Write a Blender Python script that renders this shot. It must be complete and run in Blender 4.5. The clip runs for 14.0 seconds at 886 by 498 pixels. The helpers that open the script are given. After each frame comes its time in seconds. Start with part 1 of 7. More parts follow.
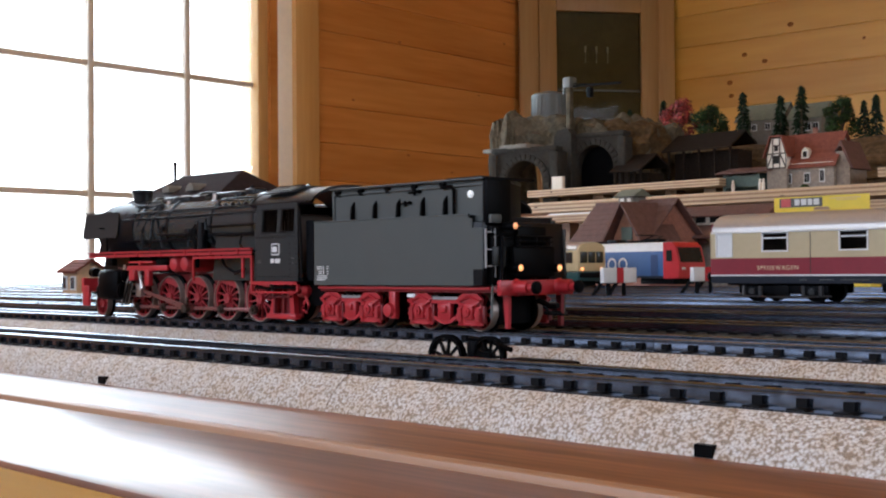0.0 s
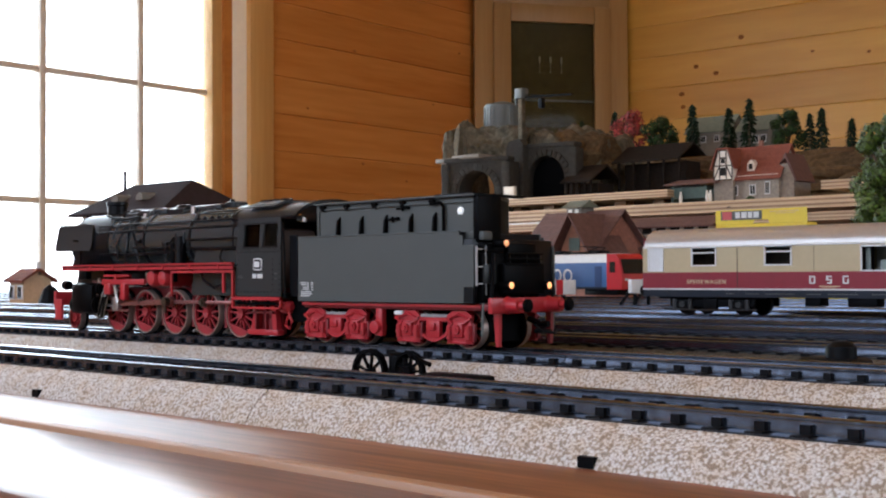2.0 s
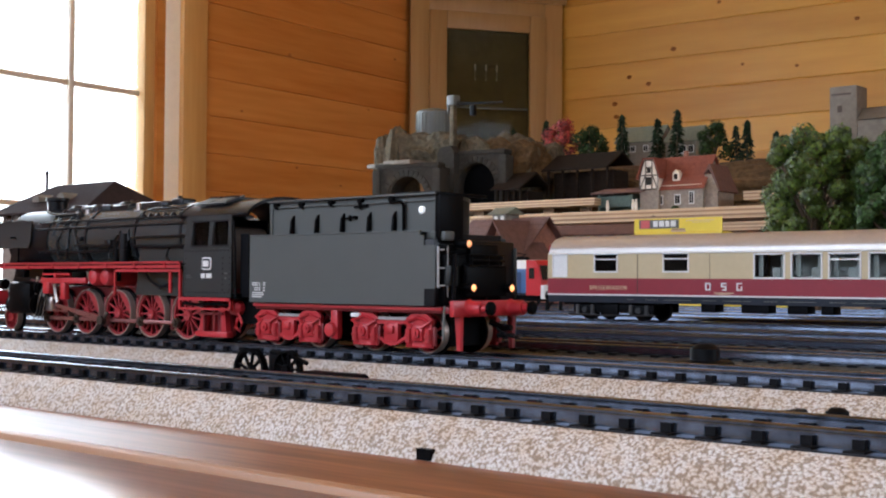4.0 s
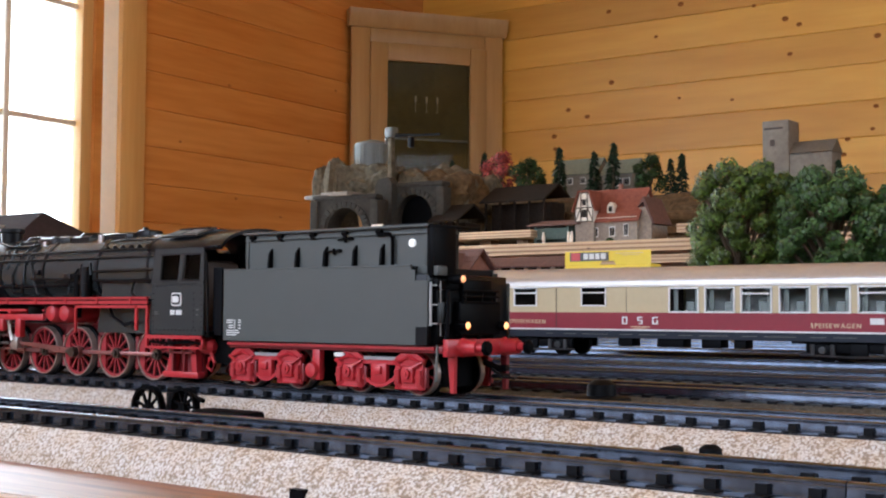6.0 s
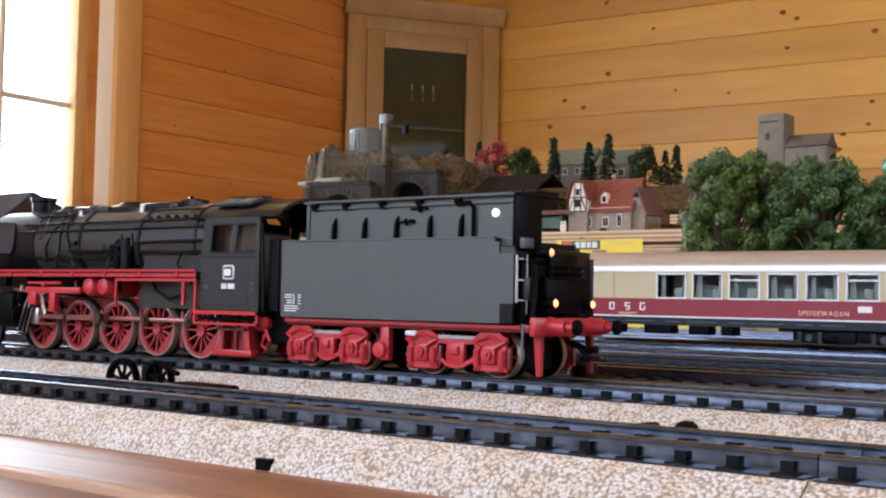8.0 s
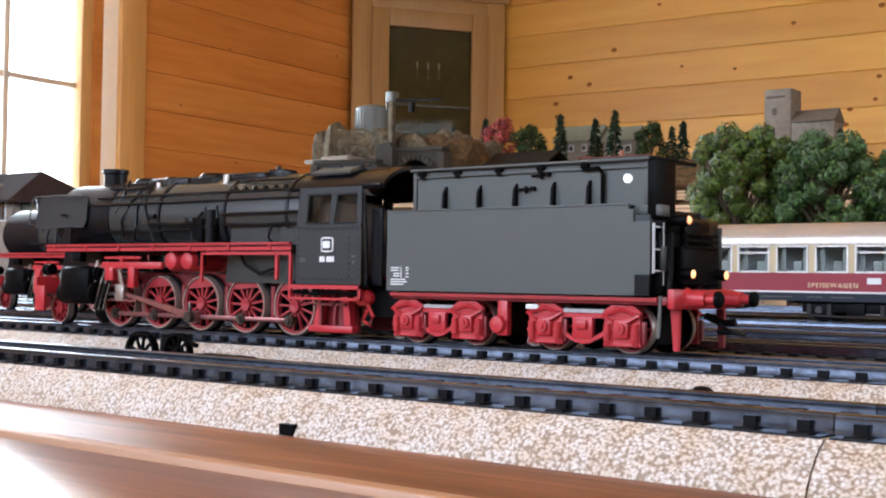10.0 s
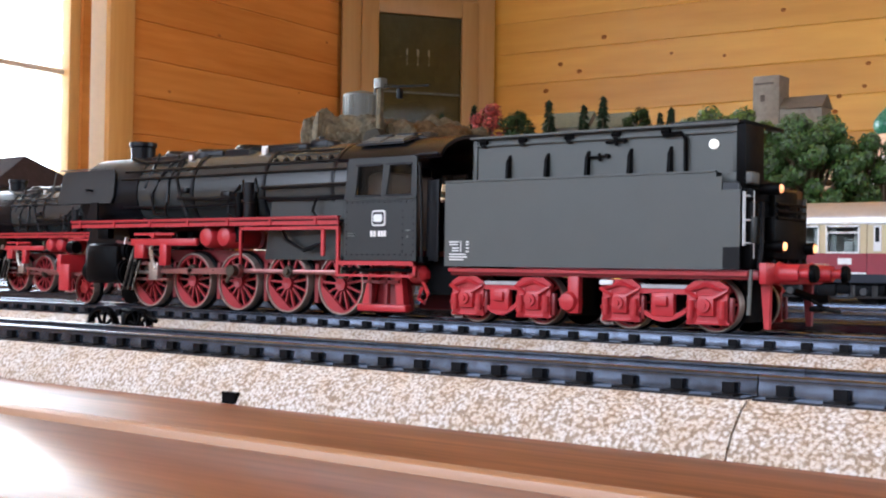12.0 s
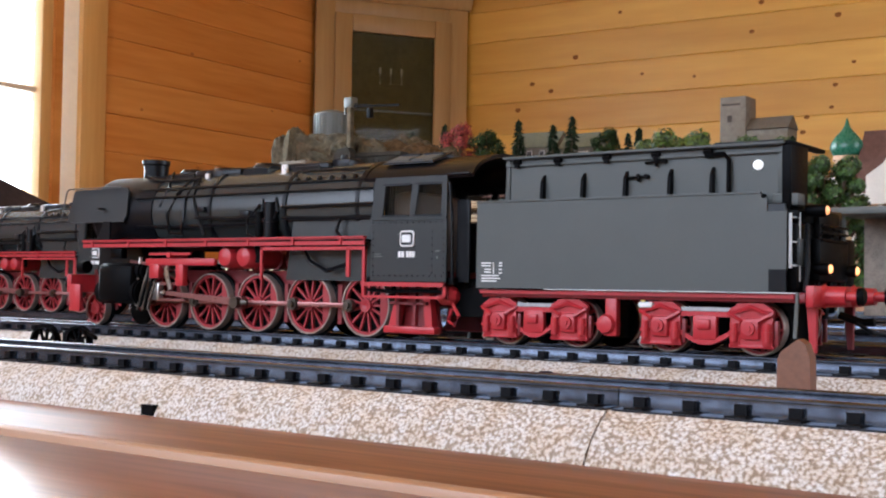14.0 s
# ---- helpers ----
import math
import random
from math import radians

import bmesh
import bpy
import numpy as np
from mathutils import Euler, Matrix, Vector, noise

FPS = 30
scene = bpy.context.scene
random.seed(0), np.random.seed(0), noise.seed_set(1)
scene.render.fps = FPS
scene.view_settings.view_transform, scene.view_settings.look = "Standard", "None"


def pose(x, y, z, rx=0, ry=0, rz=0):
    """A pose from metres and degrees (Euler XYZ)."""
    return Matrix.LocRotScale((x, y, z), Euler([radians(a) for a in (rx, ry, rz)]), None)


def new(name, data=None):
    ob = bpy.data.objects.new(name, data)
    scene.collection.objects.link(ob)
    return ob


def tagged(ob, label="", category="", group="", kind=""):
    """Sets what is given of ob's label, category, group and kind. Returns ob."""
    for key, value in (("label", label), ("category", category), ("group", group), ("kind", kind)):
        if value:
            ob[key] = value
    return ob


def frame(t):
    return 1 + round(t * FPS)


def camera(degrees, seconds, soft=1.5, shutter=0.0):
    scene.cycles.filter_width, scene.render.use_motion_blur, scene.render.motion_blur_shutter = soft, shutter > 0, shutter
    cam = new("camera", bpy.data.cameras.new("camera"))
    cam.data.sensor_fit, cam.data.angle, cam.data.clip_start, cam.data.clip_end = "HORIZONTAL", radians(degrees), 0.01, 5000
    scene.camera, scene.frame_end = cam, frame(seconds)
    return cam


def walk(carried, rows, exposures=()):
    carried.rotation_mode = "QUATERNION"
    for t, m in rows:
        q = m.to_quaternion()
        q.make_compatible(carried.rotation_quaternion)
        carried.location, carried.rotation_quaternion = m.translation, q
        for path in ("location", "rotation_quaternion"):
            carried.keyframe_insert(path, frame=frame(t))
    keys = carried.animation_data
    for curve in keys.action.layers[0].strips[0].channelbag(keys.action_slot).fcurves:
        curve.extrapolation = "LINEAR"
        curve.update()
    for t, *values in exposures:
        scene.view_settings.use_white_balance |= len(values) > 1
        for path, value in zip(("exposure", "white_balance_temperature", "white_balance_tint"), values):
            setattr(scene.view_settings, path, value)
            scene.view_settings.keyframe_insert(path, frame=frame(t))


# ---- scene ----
cam = camera(40.0, 14.0, soft=2.1)
PATH = [
    (0.0, 0.1032, -0.1559, 0.0287, 90.934, 0.493, 45.489),
    (0.5, 0.1027, -0.1552, 0.0276, 90.888, 0.375, 45.485),
    (1.0, 0.1101, -0.1598, 0.0293, 90.859, 0.202, 44.647),
    (1.5, 0.1177, -0.1618, 0.0312, 91.014, 0.104, 43.684),
    (2.0, 0.1195, -0.1595, 0.0314, 91.274, 0.297, 43.460),
    (4.5, 0.1382, -0.1516, 0.0291, 91.683, -0.264, 40.009),
    (5.0, 0.1374, -0.1424, 0.0242, 91.874, 0.033, 39.775),
    (5.5, 0.1401, -0.1437, 0.0270, 91.994, -0.436, 38.662),
    (6.0, 0.1467, -0.1486, 0.0318, 93.022, -0.282, 37.887),
    (6.5, 0.1534, -0.1410, 0.0307, 92.956, -0.550, 36.885),
    (7.0, 0.1552, -0.1409, 0.0287, 92.915, -1.784, 36.570),
    (7.5, 0.1514, -0.1429, 0.0290, 92.850, -1.643, 36.976),
    (8.0, 0.1469, -0.1428, 0.0283, 92.553, -1.170, 37.600),
    (10.5, 0.1473, -0.1471, 0.0264, 91.344, -0.778, 37.878),
    (11.0, 0.1493, -0.1465, 0.0261, 91.097, -0.633, 37.774),
    (11.5, 0.1513, -0.1439, 0.0244, 90.852, -0.470, 37.698),
    (12.0, 0.1544, -0.1420, 0.0233, 90.969, -0.825, 37.530),
    (12.5, 0.1586, -0.1425, 0.0233, 91.225, -0.881, 37.248),
    (13.0, 0.1652, -0.1445, 0.0253, 91.616, -1.266, 36.931),
    (13.5, 0.1678, -0.1457, 0.0238, 91.711, -1.012, 36.937),
    (14.0, 0.1733, -0.1459, 0.0239, 91.836, -0.924, 36.396),
]
EXPOSURE = [(0.0, -0.75), (1.5, -0.70), (2.2, -0.65), (4.5, -0.40), (5.5, -0.30), (6.5, -0.15), (7.5, -0.10), (10.5, 0.08), (11.0, 0.06), (12.5, 0.0), (14.0, -0.12)]
walk(cam, [(t, pose(*p)) for t, *p in PATH], [(t, e + 0.52, 5600, 10) for t, e in EXPOSURE])

# ---- world and light ----
TURN = 3.824                      # the room stands this much turned against the tracks
ROOM = pose(0, 0, 0, 0, 0, TURN)
WALL_U, WALL_V = -2.495, 3.588    # window wall and back wall, in the room's own axes
FRONT_V, RIGHT_U = -1.25, 2.4
FLOOR_Z, CEIL_Z = -0.86, 1.55

world = bpy.data.worlds.new("world")
scene.world = world
world.use_nodes = True
sky = world.node_tree.nodes.new("ShaderNodeTexSky")
sky.sky_type, sky.sun_disc = "NISHITA", False
sky.sun_elevation, sky.sun_rotation = radians(38), radians(250)
world.node_tree.links.new(sky.outputs[0], world.node_tree.nodes["Background"].inputs[0])
world.node_tree.nodes["Background"].inputs[1].default_value = 0.12


def window_lamp(name, m, width, height, watts, color):
    data = bpy.data.lights.new(name, "AREA")
    data.shape, data.size, data.size_y, data.energy, data.color = "RECTANGLE", width, height, watts, color
    ob = new(name, data)
    ob.matrix_world = ROOM @ m
    return ob


window_lamp("daylight_side", pose(WALL_U - 0.16, 1.15, 0.55, 0, -90, 0), 1.5, 1.9, 52, (0.93, 0.97, 1.0))
window_lamp("daylight_front", pose(-0.50, FRONT_V - 0.1, 0.75, 90, 0, 0), 2.4, 1.0, 32, (0.97, 0.97, 1.0))
window_lamp("daylight_right", pose(RIGHT_U + 0.1, 1.1, 0.75, 0, 90, 0), 1.0, 1.6, 25, (0.98, 0.98, 0.96))


# ---- materials ----
def mat(name, color, rough=0.5, metal=0.0, vary=0.12, scale=60.0, bump=0.0, fine=6.0, spec=0.5, emit=None, power=0.0, random_=0.0, coat=0.0, spread=0.08):
    """A surface with two scales of variation in tone, gloss and relief."""
    m = bpy.data.materials.new(name)
    m.use_nodes = True
    nt = m.node_tree
    n, l = nt.nodes, nt.links
    b = n["Principled BSDF"]
    co = n.new("ShaderNodeTexCoord")
    big, small = n.new("ShaderNodeTexNoise"), n.new("ShaderNodeTexNoise")
    big.inputs["Scale"].default_value, small.inputs["Scale"].default_value = scale, scale * fine
    big.inputs["Detail"].default_value = small.inputs["Detail"].default_value = 3
    l.new(co.outputs["Object"], big.inputs["Vector"]), l.new(co.outputs["Object"], small.inputs["Vector"])
    mix = n.new("ShaderNodeMath")
    mix.operation = "MULTIPLY_ADD"
    l.new(small.outputs["Fac"], mix.inputs[0])
    mix.inputs[1].default_value = 0.5
    half = n.new("ShaderNodeMath")
    half.operation = "MULTIPLY"
    half.inputs[1].default_value = 0.5
    l.new(big.outputs["Fac"], half.inputs[0]), l.new(half.outputs[0], mix.inputs[2])
    ramp = n.new("ShaderNodeMapRange")
    ramp.inputs["From Min"].default_value, ramp.inputs["From Max"].default_value = 0.3, 0.7
    ramp.inputs["To Min"].default_value, ramp.inputs["To Max"].default_value = 1 - vary, 1 + vary
    l.new(mix.outputs[0], ramp.inputs["Value"])
    fac = ramp.outputs[0]
    if random_:
        info = n.new("ShaderNodeObjectInfo")
        r = n.new("ShaderNodeMapRange")
        r.inputs["To Min"].default_value, r.inputs["To Max"].default_value = 1 - random_, 1 + random_
        l.new(info.outputs["Random"], r.inputs["Value"])
        mm = n.new("ShaderNodeMath")
        mm.operation = "MULTIPLY"
        l.new(fac, mm.inputs[0]), l.new(r.outputs[0], mm.inputs[1])
        fac = mm.outputs[0]
    tint = n.new("ShaderNodeVectorMath")
    tint.operation = "SCALE"
    tint.inputs[0].default_value = color
    l.new(fac, tint.inputs["Scale"])
    l.new(tint.outputs[0], b.inputs["Base Color"])
    rr = n.new("ShaderNodeMapRange")
    rr.inputs["To Min"].default_value, rr.inputs["To Max"].default_value = max(rough - spread, 0.02), min(rough + spread, 1)
    l.new(small.outputs["Fac"], rr.inputs["Value"]), l.new(rr.outputs[0], b.inputs["Roughness"])
    b.inputs["Metallic"].default_value, b.inputs["Specular IOR Level"].default_value = metal, spec
    b.inputs["Coat Weight"].default_value = coat
    if bump:
        bp = n.new("ShaderNodeBump")
        bp.inputs["Strength"].default_value, bp.inputs["Distance"].default_value = 0.6, bump
        l.new(mix.outputs[0], bp.inputs["Height"]), l.new(bp.outputs[0], b.inputs["Normal"])
    if emit:
        b.inputs["Emission Color"].default_value, b.inputs["Emission Strength"].default_value = (*emit, 1), power
    return m


def wood(name, light, dark, rough=0.4, along="X", ring=9.0, stretch=14.0, coat=0.0, random_=0.12, contrast=(0.35, 0.7), bump=0.0004, spec=0.5, coat_rough=0.12):
    """Grain that runs along one axis of the piece, each piece with its own cut."""
    m = bpy.data.materials.new(name)
    m.use_nodes = True
    n, l = m.node_tree.nodes, m.node_tree.links
    b = n["Principled BSDF"]
    co, info, mp, off = n.new("ShaderNodeTexCoord"), n.new("ShaderNodeObjectInfo"), n.new("ShaderNodeMapping"), n.new("ShaderNodeVectorMath")
    off.operation = "MULTIPLY_ADD"
    l.new(info.outputs["Random"], off.inputs[0])
    off.inputs[1].default_value = (7.0, 3.0, 5.0)
    l.new(co.outputs["Object"], off.inputs[2])
    l.new(off.outputs[0], mp.inputs["Vector"])
    k = 1 / stretch
    mp.inputs["Scale"].default_value = (k if along == "X" else 1, k if along == "Y" else 1, k if along == "Z" else 1)
    n1, n2 = n.new("ShaderNodeTexNoise"), n.new("ShaderNodeTexNoise")
    n1.inputs["Scale"].default_value, n1.inputs["Detail"].default_value, n1.inputs["Distortion"].default_value = ring, 4, 0.8
    n2.inputs["Scale"].default_value, n2.inputs["Detail"].default_value = ring * 9, 3
    l.new(mp.outputs[0], n1.inputs["Vector"]), l.new(mp.outputs[0], n2.inputs["Vector"])
    add = n.new("ShaderNodeMath")
    add.operation = "MULTIPLY_ADD"
    l.new(n2.outputs["Fac"], add.inputs[0])
    add.inputs[1].default_value = 0.35
    sub = n.new("ShaderNodeMath")
    sub.operation = "MULTIPLY"
    sub.inputs[1].default_value = 0.65
    l.new(n1.outputs["Fac"], sub.inputs[0]), l.new(sub.outputs[0], add.inputs[2])
    ramp = n.new("ShaderNodeValToRGB")
    ramp.color_ramp.elements[0].position, ramp.color_ramp.elements[1].position = contrast
    ramp.color_ramp.elements[0].color, ramp.color_ramp.elements[1].color = (*dark, 1), (*light, 1)
    l.new(add.outputs[0], ramp.inputs[0])
    r = n.new("ShaderNodeMapRange")
    r.inputs["To Min"].default_value, r.inputs["To Max"].default_value = 1 - random_, 1 + random_
    l.new(info.outputs["Random"], r.inputs["Value"])
    tint = n.new("ShaderNodeVectorMath")
    tint.operation = "SCALE"
    l.new(ramp.outputs[0], tint.inputs[0]), l.new(r.outputs[0], tint.inputs["Scale"]), l.new(tint.outputs[0], b.inputs["Base Color"])
    b.inputs["Roughness"].default_value, b.inputs["Coat Weight"].default_value, b.inputs["Coat Roughness"].default_value = rough, coat, coat_rough
    b.inputs["Specular IOR Level"].default_value = spec
    bp = n.new("ShaderNodeBump")
    bp.inputs["Strength"].default_value, bp.inputs["Distance"].default_value = 0.4, bump
    l.new(add.outputs[0], bp.inputs["Height"]), l.new(bp.outputs[0], b.inputs["Normal"])
    return m


def gravel(name, c0, c1, c2, cell=1150.0, depth=0.0007, rough=0.6):
    """Printed and embossed ballast: small pale pebbles with brown gaps, in soft patches."""
    m = bpy.data.materials.new(name)
    m.use_nodes = True
    n, l = m.node_tree.nodes, m.node_tree.links
    b = n["Principled BSDF"]
    co, v, tone, patch = n.new("ShaderNodeTexCoord"), n.new("ShaderNodeTexVoronoi"), n.new("ShaderNodeTexNoise"), n.new("ShaderNodeTexNoise")
    v.feature = "SMOOTH_F1"
    v.inputs["Smoothness"].default_value = 0.35
    v.inputs["Scale"].default_value, tone.inputs["Scale"].default_value, patch.inputs["Scale"].default_value = cell, cell * 1.3, cell * 0.16
    tone.inputs["Detail"].default_value, patch.inputs["Detail"].default_value = 2, 3
    for t in (v, tone, patch):
        l.new(co.outputs["Object"], t.inputs["Vector"])
    mixed = n.new("ShaderNodeMath")
    mixed.operation = "MULTIPLY_ADD"
    mixed.inputs[1].default_value = -0.75
    l.new(v.outputs["Distance"], mixed.inputs[0])
    lift = n.new("ShaderNodeMath")
    lift.operation = "MULTIPLY_ADD"
    lift.inputs[1].default_value, lift.inputs[2].default_value = 0.9, 0.42
    l.new(tone.outputs["Fac"], lift.inputs[0]), l.new(lift.outputs[0], mixed.inputs[2])
    ramp = n.new("ShaderNodeValToRGB")
    e = ramp.color_ramp.elements
    e[0].position, e[0].color = 0.33, (*c2, 1)
    e[1].position, e[1].color = 0.66, (*c0, 1)
    mid = e.new(0.47)
    mid.color = (*c1, 1)
    l.new(mixed.outputs[0], ramp.inputs[0])
    mx = n.new("ShaderNodeMix")
    mx.data_type, mx.blend_type = "RGBA", "MULTIPLY"
    br = n.new("ShaderNodeMapRange")
    br.inputs["From Min"].default_value, br.inputs["From Max"].default_value = 0.40, 0.62
    l.new(patch.outputs["Fac"], br.inputs["Value"]), l.new(br.outputs[0], mx.inputs["Factor"])
    l.new(ramp.outputs[0], mx.inputs[6])
    mx.inputs[7].default_value = (0.91, 0.83, 0.73, 1)
    l.new(mx.outputs[2], b.inputs["Base Color"])
    bp = n.new("ShaderNodeBump")
    bp.inputs["Strength"].default_value, bp.inputs["Distance"].default_value = 0.7, depth
    l.new(mixed.outputs[0], bp.inputs["Height"]), l.new(bp.outputs[0], b.inputs["Normal"])
    b.inputs["Roughness"].default_value = rough
    return m


PINE_L = wood("pine_orange", (0.68, 0.290, 0.066), (0.49, 0.165, 0.024), 0.38, "Y", ring=6, stretch=12, coat=0.15, random_=0.10, contrast=(0.36, 0.66))
PINE_B = wood("pine_yellow", (0.63, 0.335, 0.046), (0.48, 0.222, 0.022), 0.42, "X", ring=4, stretch=9, coat=0.1, random_=0.11, contrast=(0.33, 0.68))
PINE_TRIM = wood("pine_trim", (0.66, 0.40, 0.14), (0.52, 0.27, 0.075), 0.4, "Z", ring=9, stretch=16, coat=0.1)
OAK_CAB = wood("cabinet_wood", (0.41, 0.245, 0.085), (0.32, 0.17, 0.052), 0.45, "Z", ring=10, stretch=18)
KNOT = mat("knot", (0.22, 0.080, 0.014), 0.6, vary=0.4, scale=80, spec=0.1)
KNOT_L = mat("knot_orange", (0.30, 0.10, 0.02), 0.45, vary=0.3, scale=80)
VENEER = wood("veneer_red_brown", (0.27, 0.105, 0.052), (0.11, 0.036, 0.017), 0.36, "X", ring=70, stretch=16, coat=0.2, random_=0.02, contrast=(0.40, 0.60), bump=0.00015, coat_rough=0.25)
VENEER_B = wood("veneer_front", (0.31, 0.130, 0.066), (0.15, 0.054, 0.026), 0.34, "X", ring=60, stretch=16, coat=0.45, random_=0.02, contrast=(0.40, 0.60), bump=0.0001, coat_rough=0.24)
EDGING = wood("edging", (0.46, 0.26, 0.14), (0.34, 0.17, 0.085), 0.4, "X", ring=60, stretch=20)
PINE_RAIL = wood("pine_rail", (0.62, 0.38, 0.065), (0.52, 0.285, 0.04), 0.85, "X", ring=20, stretch=16, coat=0.0, spec=0.06)
PLY = wood("plywood", (0.60, 0.44, 0.27), (0.46, 0.31, 0.17), 0.6, "X", ring=30, stretch=20)
PLY_DARK = wood("plywood_dark_ply", (0.30, 0.19, 0.10), (0.22, 0.13, 0.07), 0.6, "X", ring=30, stretch=20)
FLOORW = wood("floor_wood", (0.36, 0.20, 0.09), (0.25, 0.13, 0.05), 0.4, "X", ring=9, stretch=14)
PLASTER = mat("bounce_wall_pale", (0.52, 0.50, 0.48), 0.7, vary=0.05, scale=4)
BALLAST = gravel("ballast", (0.70, 0.67, 0.64), (0.55, 0.49, 0.42), (0.32, 0.25, 0.185), cell=1500.0)
SLEEPER = mat("sleeper_black", (0.006, 0.006, 0.007), 0.5, vary=0.3, scale=400, spec=0.08)
BED = mat("bed_lacquer", (0.016, 0.017, 0.021), 0.34, 0.0, vary=0.3, scale=60, spec=0.25)
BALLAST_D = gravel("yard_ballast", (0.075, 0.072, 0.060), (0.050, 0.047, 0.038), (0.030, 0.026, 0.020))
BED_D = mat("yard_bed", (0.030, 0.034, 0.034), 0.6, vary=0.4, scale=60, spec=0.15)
RAIL = mat("rail_steel", (0.115, 0.135, 0.180), 0.18, 0.92, vary=0.45, scale=70, spread=0.08)
BLACK = mat("black_paint", (0.0042, 0.0046, 0.0062), 0.30, vary=0.15, scale=120, spec=0.2, spread=0.02)
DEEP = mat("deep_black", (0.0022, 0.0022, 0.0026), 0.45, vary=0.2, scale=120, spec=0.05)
BOILER = mat("boiler_black", (0.028, 0.031, 0.031), 0.26, vary=0.08, scale=150, spec=0.5, spread=0.02)
TENDER = mat("tender_grey_black", (0.062, 0.068, 0.064), 0.55, vary=0.05, scale=140, fine=20, spread=0.03)
RED = mat("signal_red", (0.41, 0.022, 0.029), 0.38, vary=0.10, scale=250, spread=0.03)
# signal red darkened: shade on set-back parts is put into the paint
RED_D = mat("shaded_red", (0.17, 0.011, 0.014), 0.45, vary=0.15, scale=250)
STEEL = mat("bright_steel", (0.52, 0.48, 0.45), 0.30, 0.9, vary=0.2, scale=300)
ROD = mat("rod_steel", (0.30, 0.13, 0.12), 0.30, 0.7, vary=0.15, scale=300)
WHITE = mat("white_print", (0.75, 0.75, 0.73), 0.5, vary=0.06, scale=300)
WARM = mat("lit_lamp", (0.9, 0.7, 0.4), 0.3, emit=(1.0, 0.34, 0.08), power=1.7)
DIMWARM = mat("lit_lamp_dim", (0.9, 0.6, 0.35), 0.3, emit=(1.0, 0.32, 0.09), power=0.9)
PALELAMP = mat("lamp_lens", (0.85, 0.85, 0.82), 0.15, vary=0.05, emit=(1.0, 0.97, 0.9), power=0.5)
INSIDE = mat("cab_interior", (0.11, 0.07, 0.05), 0.6, vary=0.3, scale=120)
BEIGE = mat("coach_beige", (0.50, 0.405, 0.235), 0.36, vary=0.05, scale=60)
CRIMSON = mat("coach_crimson", (0.225, 0.009, 0.022), 0.36, vary=0.08, scale=60)
ROOF = mat("coach_roof_silver", (0.46, 0.43, 0.40), 0.30, 0.45, vary=0.08, scale=80, spread=0.04)
UNDER = mat("coach_underframe", (0.0032, 0.0035, 0.0045), 0.5, vary=0.3, scale=200, spec=0.08)
SILL = mat("coach_lower_band", (0.018, 0.022, 0.032), 0.4, vary=0.15, scale=200, spec=0.2)
GOLD = mat("gold_print", (0.66, 0.50, 0.30), 0.45, vary=0.1, scale=300)
CURTAIN = mat("coach_curtain", (0.30, 0.30, 0.285), 0.8, vary=0.15, scale=200)
BLUE = mat("loco_blue", (0.045, 0.120, 0.30), 0.35, vary=0.1, scale=80)
LOCORED = mat("loco_red", (0.52, 0.022, 0.03), 0.35, vary=0.1, scale=80)
CREAM = mat("railcar_cream", (0.62, 0.50, 0.27), 0.4, vary=0.08, scale=80)
TEAL = mat("railcar_green", (0.02, 0.07, 0.07), 0.4, vary=0.1, scale=80)
YELLOW = mat("box_yellow", (0.80, 0.62, 0.05), 0.4, vary=0.05, scale=40)
GREYWHITE = mat("board_white", (0.72, 0.72, 0.70), 0.5, vary=0.08, scale=150)
ROOFRED = mat("roof_tile_red", (0.19, 0.060, 0.038), 0.7, vary=0.3, spec=0.15, scale=150, bump=0.0008)
ROOFBROWN = mat("roof_tile_brown", (0.125, 0.068, 0.056), 0.7, spec=0.15, vary=0.25, scale=150, bump=0.0006)
ROOFSLATE = mat("roof_dark_tile", (0.034, 0.024, 0.024), 0.9, vary=0.25, scale=150, bump=0.0006, spec=0.05)
ROOFGREY = mat("roof_grey_green", (0.12, 0.125, 0.085), 0.7, vary=0.2, scale=150, bump=0.0006)
BRICK = mat("small_brick", (0.26, 0.11, 0.07), 0.7, vary=0.35, scale=300, bump=0.0004)
STONEW = mat("rough_stone_wall", (0.24, 0.20, 0.16), 0.8, vary=0.4, scale=220, bump=0.0008)
PLASTERW = mat("half_timber_plaster", (0.68, 0.62, 0.52), 0.7, vary=0.12, scale=120)
# timber darkened towards black so the sheds look unlit
SHED_SHADE = mat("shed_shade_boards", (0.016, 0.011, 0.008), 0.8, vary=0.5, scale=200, spec=0.1)
TIMBER = mat("dark_timber", (0.045, 0.028, 0.018), 0.65, vary=0.3, scale=200)
GREENW = mat("green_boards", (0.055, 0.085, 0.07), 0.65, vary=0.25, scale=200)
ROCK = mat("painted_rock", (0.098, 0.080, 0.052), 0.85, spec=0.2, vary=0.7, scale=26, bump=0.006, fine=5)
EARTH = mat("brown_scenery", (0.080, 0.048, 0.022), 0.9, spec=0.1, vary=0.6, scale=22, bump=0.004)
STONEARCH = mat("portal_stone", (0.044, 0.040, 0.034), 0.85, spec=0.1, vary=0.3, scale=150, bump=0.0015)
GREYPLASTIC = mat("grey_plastic", (0.10, 0.105, 0.095), 0.45, vary=0.12, scale=60)
PEACH = mat("church_peach", (0.62, 0.40, 0.25), 0.65, vary=0.1, scale=80)
CHALK = mat("church_white", (0.72, 0.68, 0.60), 0.65, vary=0.08, scale=80)
